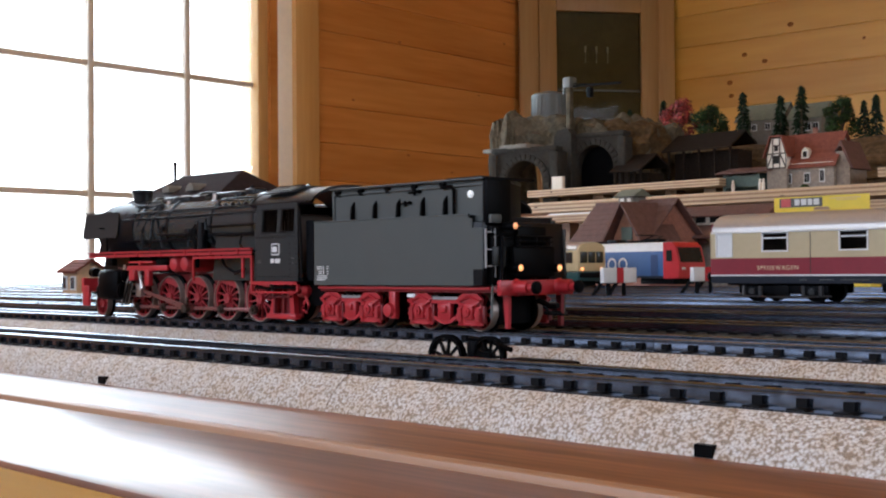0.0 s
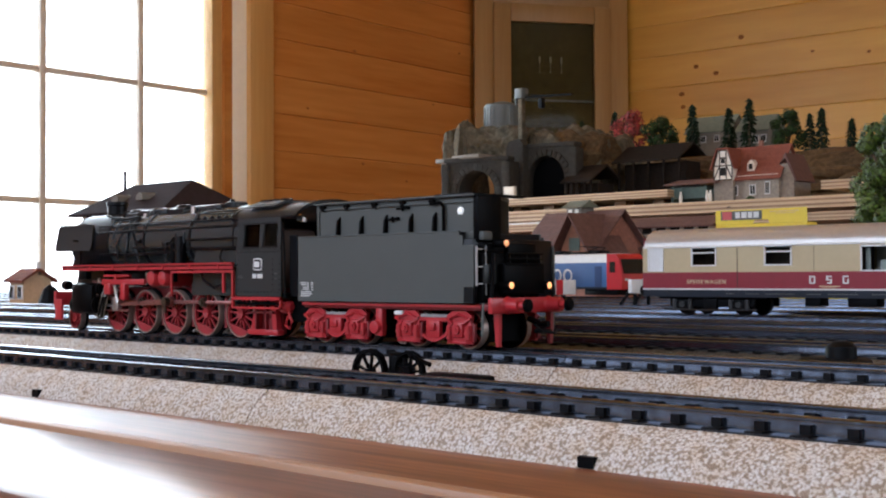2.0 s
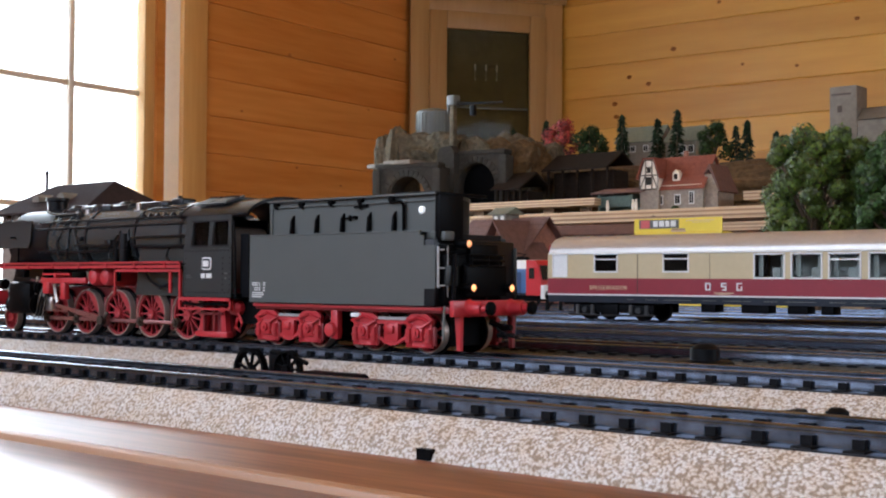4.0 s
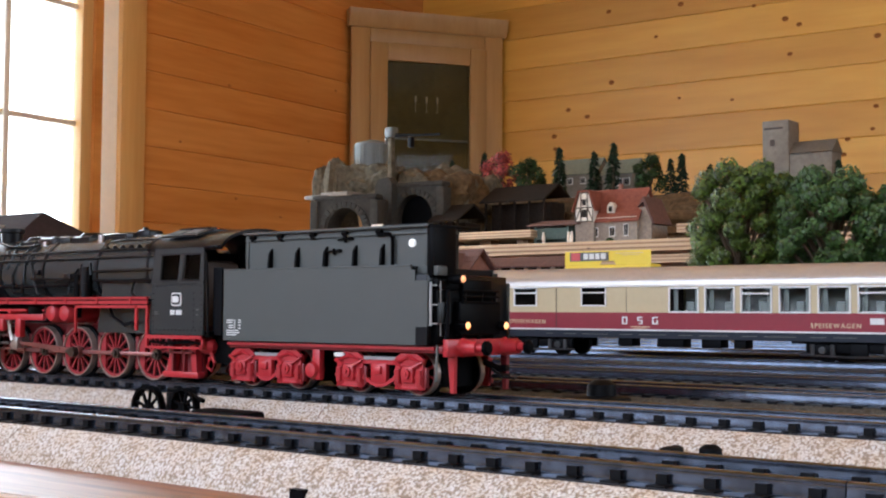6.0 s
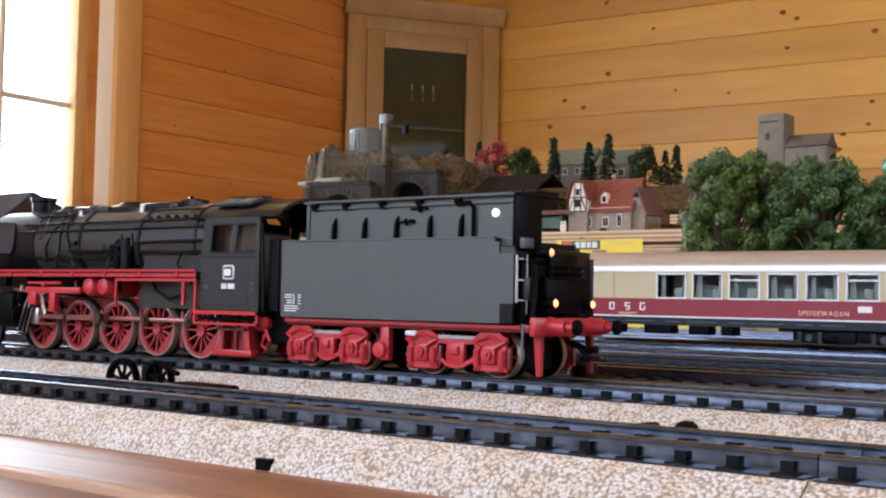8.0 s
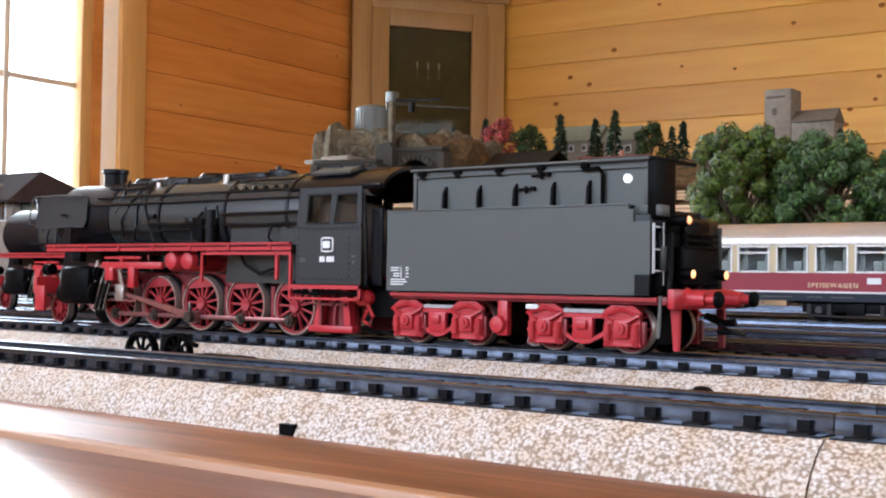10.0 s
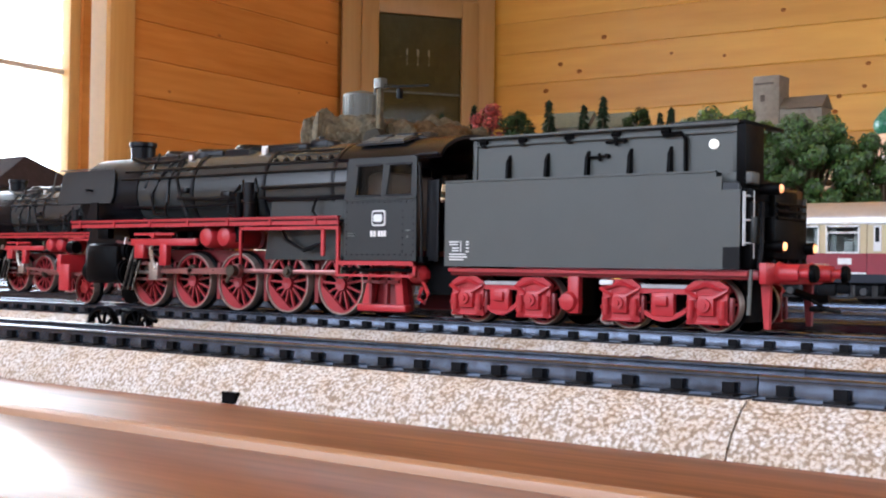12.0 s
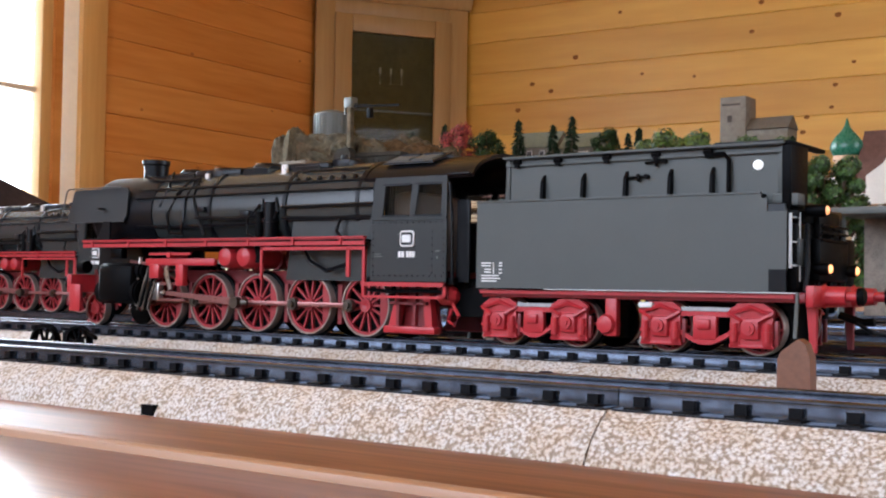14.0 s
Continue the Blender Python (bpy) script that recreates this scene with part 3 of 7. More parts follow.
NOTCH = Mesh().box(-0.0016, 0.0016, -0.0004, 0.0012, 0.0001, 0.0020).data("notch", DEEP)


def track_section(x, y, lift=0.0):
    t = thing("track_section", pose(x, y, lift), "tinplate model track section with beige ballast and black sleepers", "model track", "track sections")
    shared("embankment", EMB_L if lift else EMB, t, Matrix())
    shared("bed", BEDM, t, Matrix())
    for r in RAILM:
        shared("rail", r, t, Matrix())
    shared("centre_contact", STUD, t, Matrix())
    shared("notch", NOTCH, t, pose(0, -0.0191, 0))
    for i in range(24):
        shared("sleeper", SLEEPER_DATA, t, pose(-L / 2 + 0.0075 * (i + 0.5), 0, 0))
    return t


for k in range(-3, 2):
    track_section(k * L, TRACKS[0])
for k in range(-3, 2):
    track_section(-0.0717 + L * (k + 0.5), TRACKS[1], LIFT)


def long_track(x0, x1, y, label):
    lift = LIFT if y > 0.05 else 0.0
    t = thing("track_line", pose(0, y, lift), label, "model track", "far track lines")
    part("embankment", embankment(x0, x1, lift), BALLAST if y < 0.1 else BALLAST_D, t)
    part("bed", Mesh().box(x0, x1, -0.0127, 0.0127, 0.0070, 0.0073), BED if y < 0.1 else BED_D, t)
    for s in (-0.0083, 0.0083):
        part("rail", Mesh().prism(rail_profile(s), x0, x1, "x"), RAIL, t)
    m = Mesh()
    for i in range(int((x1 - x0) / 0.0075)):
        a = x0 + 0.0075 * (i + 0.5)
        m.box(a - 0.0014, a + 0.0014, -0.0130, 0.0130, 0.0067, 0.0077)
    tagged(part("sleeper_row", m, SLEEPER, t), kind="stuff")


for y in TRACKS[:2]:
    long_track(-1.75, -3.5 * L if y == TRACKS[0] else -0.0717 - 3 * L, y, "tinplate track running on towards the window")
    if y == TRACKS[0]:
        long_track(1.5 * L, 0.9, y, "tinplate track running on past the camera")
    else:
        long_track(-0.0717 + 2 * L, 0.9, y, "tinplate track running on past the camera")
for y in TRACKS[2:] + [0.463, 0.5405, 0.618, 0.6955, 0.773]:
    long_track(-1.75, 0.9, y, "dark tinplate track in the yard behind")


TYRE = mat("tyre_steel", (0.34, 0.27, 0.23), 0.35, 0.5, vary=0.2, scale=300)
PIN = mat("pin_steel", (0.10, 0.085, 0.07), 0.3, 0.85, vary=0.3, scale=400)
RED_W = mat("wheel_red", (0.29, 0.020, 0.026), 0.40, vary=0.12, scale=250, spread=0.03)


# black lifted to grey where the near cab side and deflectors catch light
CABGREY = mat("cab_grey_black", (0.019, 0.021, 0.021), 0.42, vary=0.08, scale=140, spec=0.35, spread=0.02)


# ---- the steam locomotive ----
SPOKES = {}


def wheel(parent, x, z, r, side, spokes=13, weight=True, name="driving_wheel"):
    """A spoked wheel in the plane y = 0, facing -y; returns it for keying."""
    m = Mesh().lathe([(-0.0008, 0.0), (-0.0012, 0.0009), (-0.0012, 0.0017), (0.0006, 0.0017)], (0, 0, 0), "y", 14, close=False)
    m.lathe([(-0.0006, r * 0.925), (-0.0006, r * 0.84), (0.0006, r * 0.84), (0.0006, r * 0.925)], (0, 0, 0), "y", 28, close=False)
    turns = []
    for i in range(spokes):
        a = 2 * math.pi * i / spokes
        turns.append(pose(0, 0, 0, 0, -math.degrees(a), 0))
    if weight:
        pts = [(r * 0.86 * math.cos(radians(a)), r * 0.86 * math.sin(radians(a))) for a in range(-48, 49, 12)]
        m.prism(pts, -0.0007, 0.0003, "y")
    w = part(name, m, RED_W, parent, "red spoked wheel with bright tyre")
    if r not in SPOKES:
        SPOKES[r] = Mesh().box(0.0012, r * 0.83, -0.0003, 0.0004, -0.00026, 0.00026).data("spoke", RED_W)
    for q in turns:
        shared("spoke", SPOKES[r], w, q)
    part("tyre", Mesh().lathe([(0.0010, r * 0.99), (-0.0009, r * 0.985), (-0.0011, r * 0.975), (-0.0011, r * 0.93), (0.0004, r * 0.92)], (0, 0, 0), "y", 36, close=False), TYRE, w)
    # black disc: the wheel flange, and the shade seen between the spokes
    part("flange_backing", Mesh().lathe([(0.0022, r * 0.2), (0.0022, r * 1.07), (0.0014, r * 1.07), (0.0010, r * 0.985)], (0, 0, 0), "y", 32, close=False), DEEP, w)
    w.matrix_basis = pose(x, side * 0.0092, z, 0, 0, 0 if side < 0 else 180)
    return w


DRIVERS = (-0.1437, -0.1253, -0.1068, -0.0882, -0.0692)
RW, CRANK = 0.0079, 0.0038


def steam_locomotive(m, label, deflectors=True, animate=True):
    e = thing("steam_locomotive", m, label, "model locomotive")
    # boiler, smokebox and fittings
    z0, r = 0.0332, 0.0113
    boil = part("boiler", Mesh().lathe([(-0.1500, r), (-0.0950, r), (-0.0950, r + 0.0002), (-0.0640, r + 0.0002)], (0, 0, z0), "x", 40), BOILER, e, "black boiler barrel")
    for x in (-0.1495, -0.125, -0.0965, -0.0715):
        part("boiler_band", Mesh().lathe([(x - 0.0006, r), (x - 0.0006, r + 0.00035), (x + 0.0006, r + 0.00035), (x + 0.0006, r)], (0, 0, z0), "x", 36, close=False), BLACK, boil)
    part("smokebox", Mesh().lathe([(-0.1790, 0.0040), (-0.1785, 0.0085), (-0.1768, 0.0105), (-0.1755, r + 0.0001), (-0.1500, r + 0.0001)], (0, 0, z0), "x", 40), BLACK, e)
    part("smokebox_door_ring", Mesh().lathe([(-0.1772, 0.0098), (-0.1786, 0.0098), (-0.1786, 0.0090), (-0.1776, 0.0090)], (0, 0, z0), "x", 28, close=False), BLACK, e)
    part("chimney", Mesh().lathe([(0.0430, 0.0046), (0.0445, 0.0036), (0.0478, 0.0037), (0.0482, 0.0042), (0.0494, 0.0042), (0.0494, 0.0032), (0.0470, 0.0030)], (-0.1607, 0, 0), "z", 24, close=False), BLACK, e)
    for x, w_, h in ((-0.1435, 0.0048, 0.0458), (-0.1290, 0.0056, 0.0456), (-0.1134, 0.0048, 0.0462)):
        part("dome", Mesh().lathe([(0.0415, w_ + 0.0008), (0.0432, w_), (h - 0.0010, w_ * 0.95), (h, w_ * 0.75), (h + 0.0003, 0.0005)], (x, 0, 0), "z", 20), BLACK, e)
    part("sand_box", Mesh().box(-0.1385, -0.1195, -0.0052, 0.0052, 0.0420, 0.0453, 0.0014), BLACK, e)
    part("firebox_top", Mesh().box(-0.1050, -0.0870, -0.0050, 0.0050, 0.0425, 0.0455, 0.0014), BLACK, e)
    part("turret", Mesh().box(-0.0880, -0.0815, -0.0030, 0.0030, 0.0430, 0.0462, 0.0008).cyl((-0.0845, -0.0018, 0), 0.0008, 0.0455, 0.0470, "z", 8), BLACK, e)
    part("valve", Mesh().cyl((-0.1020, -0.0055, 0), 0.0010, 0.0425, 0.0450, "z", 10).box(-0.1032, -0.1008, -0.0066, -0.0044, 0.0398, 0.0425), STEEL, e)
    part("valve", Mesh().cyl((-0.1315, -0.0060, 0), 0.0009, 0.0415, 0.0438, "z", 10).box(-0.1325, -0.1305, -0.007, -0.005, 0.0390, 0.0415), STEEL, e)
    part("firebox", Mesh().prism([(-0.0960, 0.0140), (-0.0650, 0.0140), (-0.0650, 0.0330), (-0.0930, 0.0330)], -0.0108, 0.0108, "y"), BOILER, e)
    part("boiler_cradle", Mesh().prism([(-0.1755, 0.0170), (-0.1540, 0.0170), (-0.1560, 0.0250), (-0.1735, 0.0250)], -0.0090, 0.0090, "y"), BLACK, e)
    for zz, yy in ((0.0396, -0.0100), (0.0372, -0.0112)):
        part("handrail", Mesh().tube([(-0.1560, yy, zz), (-0.0660, yy, zz)], 0.00032), BLACK, e)
        for x in (-0.150, -0.135, -0.12, -0.105, -0.09, -0.075):
            part("handrail_stay", Mesh().tube([(x, yy, zz), (x, yy + 0.0022, zz - 0.0002)], 0.00028, 5), BLACK, e)
    for pts in ([(-0.1365, -0.0068, 0.0430), (-0.1385, -0.0108, 0.0380), (-0.1420, -0.0118, 0.0320), (-0.1400, -0.0122, 0.0268), (-0.1345, -0.0122, 0.0265)],
                [(-0.1330, -0.0072, 0.0425), (-0.1320, -0.0110, 0.0370), (-0.1290, -0.0120, 0.0310), (-0.1255, -0.0124, 0.0258)],
                [(-0.1340, -0.0070, 0.0428), (-0.1350, -0.0112, 0.0365), (-0.1350, -0.0120, 0.0300), (-0.1352, -0.0122, 0.0262)],
                [(-0.1030, -0.0066, 0.0400), (-0.1045, -0.0112, 0.0350), (-0.1040, -0.0120, 0.0250)],
                [(-0.1020, -0.0068, 0.0398), (-0.0995, -0.0114, 0.0350), (-0.0985, -0.0120, 0.0320), (-0.1000, -0.0122, 0.0280)],
                [(-0.1300, -0.0121, 0.0310), (-0.1150, -0.0122, 0.0305), (-0.1060, -0.0121, 0.0310)],
                [(-0.0965, -0.0121, 0.0302), (-0.0840, -0.0121, 0.0298), (-0.0655, -0.0121, 0.0300)],
                [(-0.0965, -0.0122, 0.0330), (-0.0655, -0.0122, 0.0332)],
                [(-0.0760, -0.0122, 0.0300), (-0.0772, -0.0126, 0.0265), (-0.0750, -0.0126, 0.0245)]):
        part("pipe", Mesh().tube(pts, 0.00045), BLACK, e)
    for pts, rr in (([(-0.1580, -0.0060, 0.0440), (-0.1500, -0.0075, 0.0425), (-0.1400, -0.0080, 0.0420), (-0.1330, -0.0075, 0.0425)], 0.0005),
                    ([(-0.1560, -0.0105, 0.0290), (-0.1300, -0.0122, 0.0286), (-0.1060, -0.0122, 0.0290)], 0.0004),
                    ([(-0.1050, -0.0118, 0.0340), (-0.1090, -0.0125, 0.0300), (-0.1085, -0.0128, 0.0262), (-0.1060, -0.0128, 0.0250)], 0.0004),
                    ([(-0.0990, -0.0060, 0.0420), (-0.0900, -0.0075, 0.0428), (-0.0760, -0.0078, 0.0425), (-0.0650, -0.0075, 0.0425)], 0.0004),
                    ([(-0.0900, -0.0123, 0.0245), (-0.0860, -0.0126, 0.0190), (-0.0800, -0.0126, 0.0165), (-0.0740, -0.0126, 0.0180)], 0.0005),
                    ([(-0.1480, -0.0040, 0.0450), (-0.1440, -0.0095, 0.0400), (-0.1455, -0.0115, 0.0345)], 0.0004)):
        part("pipe", Mesh().tube(pts, rr), BLACK, e)
    part("clamp_box", Mesh().box(-0.1120, -0.1085, -0.0125, -0.0108, 0.0305, 0.0325, 0.0003).box(-0.1285, -0.1260, -0.0125, -0.0108, 0.0325, 0.0340, 0.0003), BLACK, e)
    part("air_pump", Mesh().cyl((-0.1010, -0.0118, 0), 0.0018, 0.0250, 0.0345, "z", 14).cyl((-0.1010, -0.0118, 0), 0.0023, 0.0292, 0.0302, "z", 14), BLACK, e)
    part("feed_pump", Mesh().cyl((-0.1045, -0.0122, 0), 0.0013, 0.0185, 0.0320, "z", 12), DEEP, e)
    # running board, red edges
    for s in (-1, 1):
        a, b = sorted((s * 0.0168, s * 0.0095))
        part("running_board", Mesh().box(-0.1720, -0.0640, a, b, 0.0236, 0.0242), BLACK, e)
        part("board_edge", Mesh().box(-0.1720, -0.0640, s * 0.0170 - 0.0002, s * 0.0170 + 0.0002, 0.0228, 0.0249).box(-0.1720, -0.0640, s * 0.0170 - 0.0007, s * 0.0170 + 0.0007, 0.0245, 0.0249), RED, e, "red running board edge")
        part("board_seam", Mesh().box(-0.1718, -0.0642, s * 0.01712 - 0.0002, s * 0.01712 + 0.0002, 0.0238, 0.02415), DEEP, e, "dark seam along the red edge")
        for x in (-0.168, -0.152, -0.136, -0.120, -0.104, -0.088, -0.072):
            part("edge_bracket", Mesh().box(x, x + 0.0008, s * 0.01735 - 0.0002, s * 0.01735 + 0.0002, 0.0229, 0.0248), RED, e)
        part("lower_rail", Mesh().box(-0.0995, -0.0640, s * 0.0166 - 0.0003, s * 0.0166 + 0.0003, 0.0216, 0.0224).box(-0.0700, -0.0690, s * 0.0166 - 0.0003, s * 0.0166 + 0.0003, 0.0150, 0.0222)
             .box(-0.0995, -0.0988, s * 0.0166 - 0.0003, s * 0.0166 + 0.0003, 0.0140, 0.0222), RED, e)
    # smoke deflectors
    if deflectors:
        for s in (-1, 1):
            d = Mesh().prism([(-0.1862, 0.0318), (-0.1853, 0.0305), (-0.1602, 0.0305), (-0.1590, 0.0325), (-0.1588, 0.0395), (-0.1596, 0.0405), (-0.1832, 0.0405), (-0.1842, 0.0398)], -0.0003, 0.0003, "y")
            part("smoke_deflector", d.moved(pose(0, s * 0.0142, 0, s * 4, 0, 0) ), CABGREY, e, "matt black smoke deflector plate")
            part("deflector_stay", Mesh().box(-0.1700, -0.1690, min(s * 0.0142, s * 0.0105), max(s * 0.0142, s * 0.0105), 0.0340, 0.0346)
                 .prism([(-0.1700, 0.0245), (-0.1640, 0.0245), (-0.1640, 0.0305), (-0.1670, 0.0305)], s * 0.0138 - 0.0003, s * 0.0138 + 0.0003, "y"), BLACK, e)
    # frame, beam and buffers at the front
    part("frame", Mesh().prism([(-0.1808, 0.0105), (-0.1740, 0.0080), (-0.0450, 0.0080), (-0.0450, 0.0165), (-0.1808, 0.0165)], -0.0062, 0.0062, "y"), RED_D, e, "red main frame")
    fore = pose(0.0058, 0, 0)
    part("buffer_beam", Mesh().box(-0.1882, -0.1862, -0.0150, 0.0150, 0.0095, 0.0150, 0.0003).moved(fore), RED, e, "red buffer beam")
    for s in (-1, 1):
        part("buffer", Mesh().lathe([(-0.1880, 0.0016), (-0.1905, 0.0015), (-0.1905, 0.0009), (-0.1920, 0.0009), (-0.1921, 0.0026), (-0.1928, 0.0023), (-0.1930, 0.0004)], (0, s * 0.0100, 0.0122), "x", 16).moved(fore), DEEP, e)
        part("front_lamp", Mesh().lathe([(-0.1850, 0.0019), (-0.1880, 0.0020), (-0.1884, 0.0015)], (0, s * 0.0100, 0.0172), "x", 14).moved(fore), DEEP, e)
        part("front_step", Mesh().box(-0.1862, -0.1812, s * 0.0150 - 0.0006, s * 0.0150 + 0.0006, 0.0040, 0.0120, 0.0003).moved(fore), RED, e)
        part("guard_iron", Mesh().prism([(-0.1830, 0.0080), (-0.1810, 0.0080), (-0.1845, 0.0008), (-0.1858, 0.0008)], s * 0.0085 - 0.0005, s * 0.0085 + 0.0005, "y").moved(fore), RED, e)
    part("front_deck", Mesh().prism([(-0.1808, 0.0150), (-0.1700, 0.0232), (-0.1700, 0.0242), (-0.1812, 0.0160)], -0.0055, 0.0055, "y"), BLACK, e)
    # cylinders and valve gear
    for s in (-1, 1):
        y0, y1 = sorted((s * 0.0100, s * 0.0180))
        part("cylinder", Mesh().box(-0.1650, -0.1495, y0, y1, 0.0068, 0.0182, 0.0022).cyl((0, s * 0.0140, 0.0100), 0.0034, -0.1662, -0.1482, "x", 18).cyl((0, s * 0.0135, 0.0160), 0.0023, -0.1670, -0.1475, "x", 16), DEEP, e, "black cylinder block")
        for k in range(5):
            x = -0.1478 + 0.0011 * k
            part("drain_pipe", Mesh().tube([(x, s * (0.0120 + 0.0010 * (k % 3)), 0.0200 - 0.0012 * k), (x + 0.0008, s * 0.0150, 0.0130), (x - 0.0012, s * 0.0158, 0.0050 + 0.0008 * (k % 2))], 0.0004, 5), DEEP if k % 2 else PIN, e)
        part("lubricator", Mesh().box(-0.1610, -0.1560, s * 0.0150 - 0.0012, s * 0.0150 + 0.0012, 0.0196, 0.0226, 0.0004), DEEP, e)
        part("cylinder_cover", Mesh().cyl((0, s * 0.0140, 0.0100), 0.0039, -0.1500, -0.1488, "x", 18).cyl((0, s * 0.0135, 0.0160), 0.0028, -0.1500, -0.1484, "x", 16), DEEP, e)
        part("piston_rod", Mesh().cyl((0, s * 0.0135, 0.0100), 0.0005, -0.1500, -0.1400, "x", 8), STEEL, e)
        part("slide_bar", Mesh().box(-0.1550, -0.1310, s * 0.0135 - 0.0006, s * 0.0135 + 0.0006, 0.0122, 0.0130).box(-0.1550, -0.1310, s * 0.0135 - 0.0006, s * 0.0135 + 0.0006, 0.0078, 0.0084), ROD, e)
        part("gear_bracket", Mesh().box(-0.1460, -0.1180, s * 0.0150 - 0.0007, s * 0.0150 + 0.0007, 0.0176, 0.0196, 0.0003).box(-0.1330, -0.1300, s * 0.0150 - 0.0010, s * 0.0150 + 0.0010, 0.0120, 0.0180, 0.0003)
             .box(-0.1440, -0.1400, s * 0.0150 - 0.0010, s * 0.0150 + 0.0010, 0.0140, 0.0180, 0.0003), RED, e, "red valve gear bracket")
        part("reversing_shaft", Mesh().cyl((-0.1355, 0, 0.0205), 0.0009, min(s * 0.0165, s * 0.01), max(s * 0.0165, s * 0.01), "y", 10).box(-0.1440, -0.1270, s * 0.0158 - 0.0003, s * 0.0158 + 0.0003, 0.0205, 0.0212), RED, e)
        part("expansion_link", Mesh().tube([(-0.1370, s * 0.0148, 0.0190), (-0.1378, s * 0.0150, 0.0165), (-0.1372, s * 0.0150, 0.0140), (-0.1360, s * 0.0150, 0.0110)], 0.0006), STEEL, e)
        part("combination_lever", Mesh().tube([(-0.1490, s * 0.0148, 0.0200), (-0.1498, s * 0.0152, 0.0130), (-0.1500, s * 0.0152, 0.0062)], 0.0005), STEEL, e)
        part("radius_rod", Mesh().tube([(-0.1535, s * 0.0146, 0.0188), (-0.1375, s * 0.0146, 0.0172)], 0.0005), ROD, e)
        for x in (-0.1145, -0.1075):
            part("air_reservoir", Mesh().lathe([(s * 0.0040, 0.0031), (s * 0.0140, 0.0031), (s * 0.0152, 0.0024), (s * 0.0157, 0.0004)], (x, 0, 0.0200), "y", 20), RED, e, "red round air reservoir")
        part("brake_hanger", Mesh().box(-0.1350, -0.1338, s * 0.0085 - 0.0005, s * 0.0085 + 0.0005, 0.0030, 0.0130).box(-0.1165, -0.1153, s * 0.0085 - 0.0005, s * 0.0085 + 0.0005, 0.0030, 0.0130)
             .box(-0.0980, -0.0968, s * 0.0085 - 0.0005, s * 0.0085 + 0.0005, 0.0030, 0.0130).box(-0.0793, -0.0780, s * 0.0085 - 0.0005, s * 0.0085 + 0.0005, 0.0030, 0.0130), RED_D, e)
    # leading wheel and the red ash pan and steps under the cab
    wheels = []
    for s in (-1, 1):
        w = wheel(e, -0.1745, 0.0049, 0.0048, s, 10, False, "leading_wheel")
        wheels.append((w, -0.1745, 0.0049, 0.0048, s))
        for x in DRIVERS:
            w = wheel(e, x, RW, RW, s)
            wheels.append((w, x, RW, RW, s))
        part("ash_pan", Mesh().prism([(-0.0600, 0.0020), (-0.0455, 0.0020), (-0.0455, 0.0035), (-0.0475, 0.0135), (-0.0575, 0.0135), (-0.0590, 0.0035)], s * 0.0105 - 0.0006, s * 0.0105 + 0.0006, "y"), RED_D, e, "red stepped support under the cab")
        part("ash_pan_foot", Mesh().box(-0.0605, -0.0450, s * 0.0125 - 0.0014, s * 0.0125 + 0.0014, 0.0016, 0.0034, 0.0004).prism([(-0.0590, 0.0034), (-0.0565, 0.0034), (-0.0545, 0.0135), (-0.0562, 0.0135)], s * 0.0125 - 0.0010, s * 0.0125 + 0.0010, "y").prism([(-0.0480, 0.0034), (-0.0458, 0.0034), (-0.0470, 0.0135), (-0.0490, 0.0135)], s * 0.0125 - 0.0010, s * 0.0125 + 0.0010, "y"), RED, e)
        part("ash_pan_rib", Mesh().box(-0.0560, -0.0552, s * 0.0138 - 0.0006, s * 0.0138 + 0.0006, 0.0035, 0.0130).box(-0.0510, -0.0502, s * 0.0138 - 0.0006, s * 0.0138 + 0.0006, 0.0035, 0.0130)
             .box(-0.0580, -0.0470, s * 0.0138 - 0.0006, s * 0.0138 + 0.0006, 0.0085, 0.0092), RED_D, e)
        part("injector", Mesh().lathe([(-0.0445, 0.0012), (-0.0432, 0.0022), (-0.0400, 0.0022), (-0.0390, 0.0010)], (0, s * 0.0128, 0.0108), "x", 14), RED, e)
        part("drain_pipe", Mesh().tube([(-0.0400, s * 0.0135, 0.0090), (-0.0380, s * 0.0138, 0.0062), (-0.0390, s * 0.0140, 0.0040), (-0.0410, s * 0.0138, 0.0050), (-0.0400, s * 0.0138, 0.0078)], 0.0005), RED, e)
    # cab
    for s in (-1, 1):
        cs = Mesh()
        ya, yb = s * 0.0166 - 0.0003, s * 0.0166 + 0.0003
        cs.box(-0.0622, -0.0396, ya, yb, 0.0140, 0.0296).prism([(-0.0612, 0.0370), (-0.0396, 0.0370), (-0.0396, 0.0388), (-0.0610, 0.0388)], ya, yb, "y")
        cs.prism([(-0.0622, 0.0296), (-0.0588, 0.0296), (-0.0579, 0.0370), (-0.0612, 0.0370)], ya, yb, "y").prism([(-0.0506, 0.0296), (-0.0490, 0.0296), (-0.0478, 0.0370), (-0.0498, 0.0370)], ya, yb, "y").prism([(-0.0414, 0.0296), (-0.0396, 0.0296), (-0.0396, 0.0370), (-0.0410, 0.0370)], ya, yb, "y")
        cs.box(-0.0622, -0.0396, s * 0.0171 - 0.0002, s * 0.0171 + 0.0002, 0.0286, 0.0292)
        # near side lighter than the far side: its light is in the colour
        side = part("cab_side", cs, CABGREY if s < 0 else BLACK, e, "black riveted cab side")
        rv = Mesh()
        for i in range(13):
            for zz in (0.0278, 0.0152):
                rv.box(-0.0615 + i * 0.0017, -0.0612 + i * 0.0017, s * 0.0170 - 0.0001, s * 0.0170 + 0.0001, zz, zz + 0.0003)
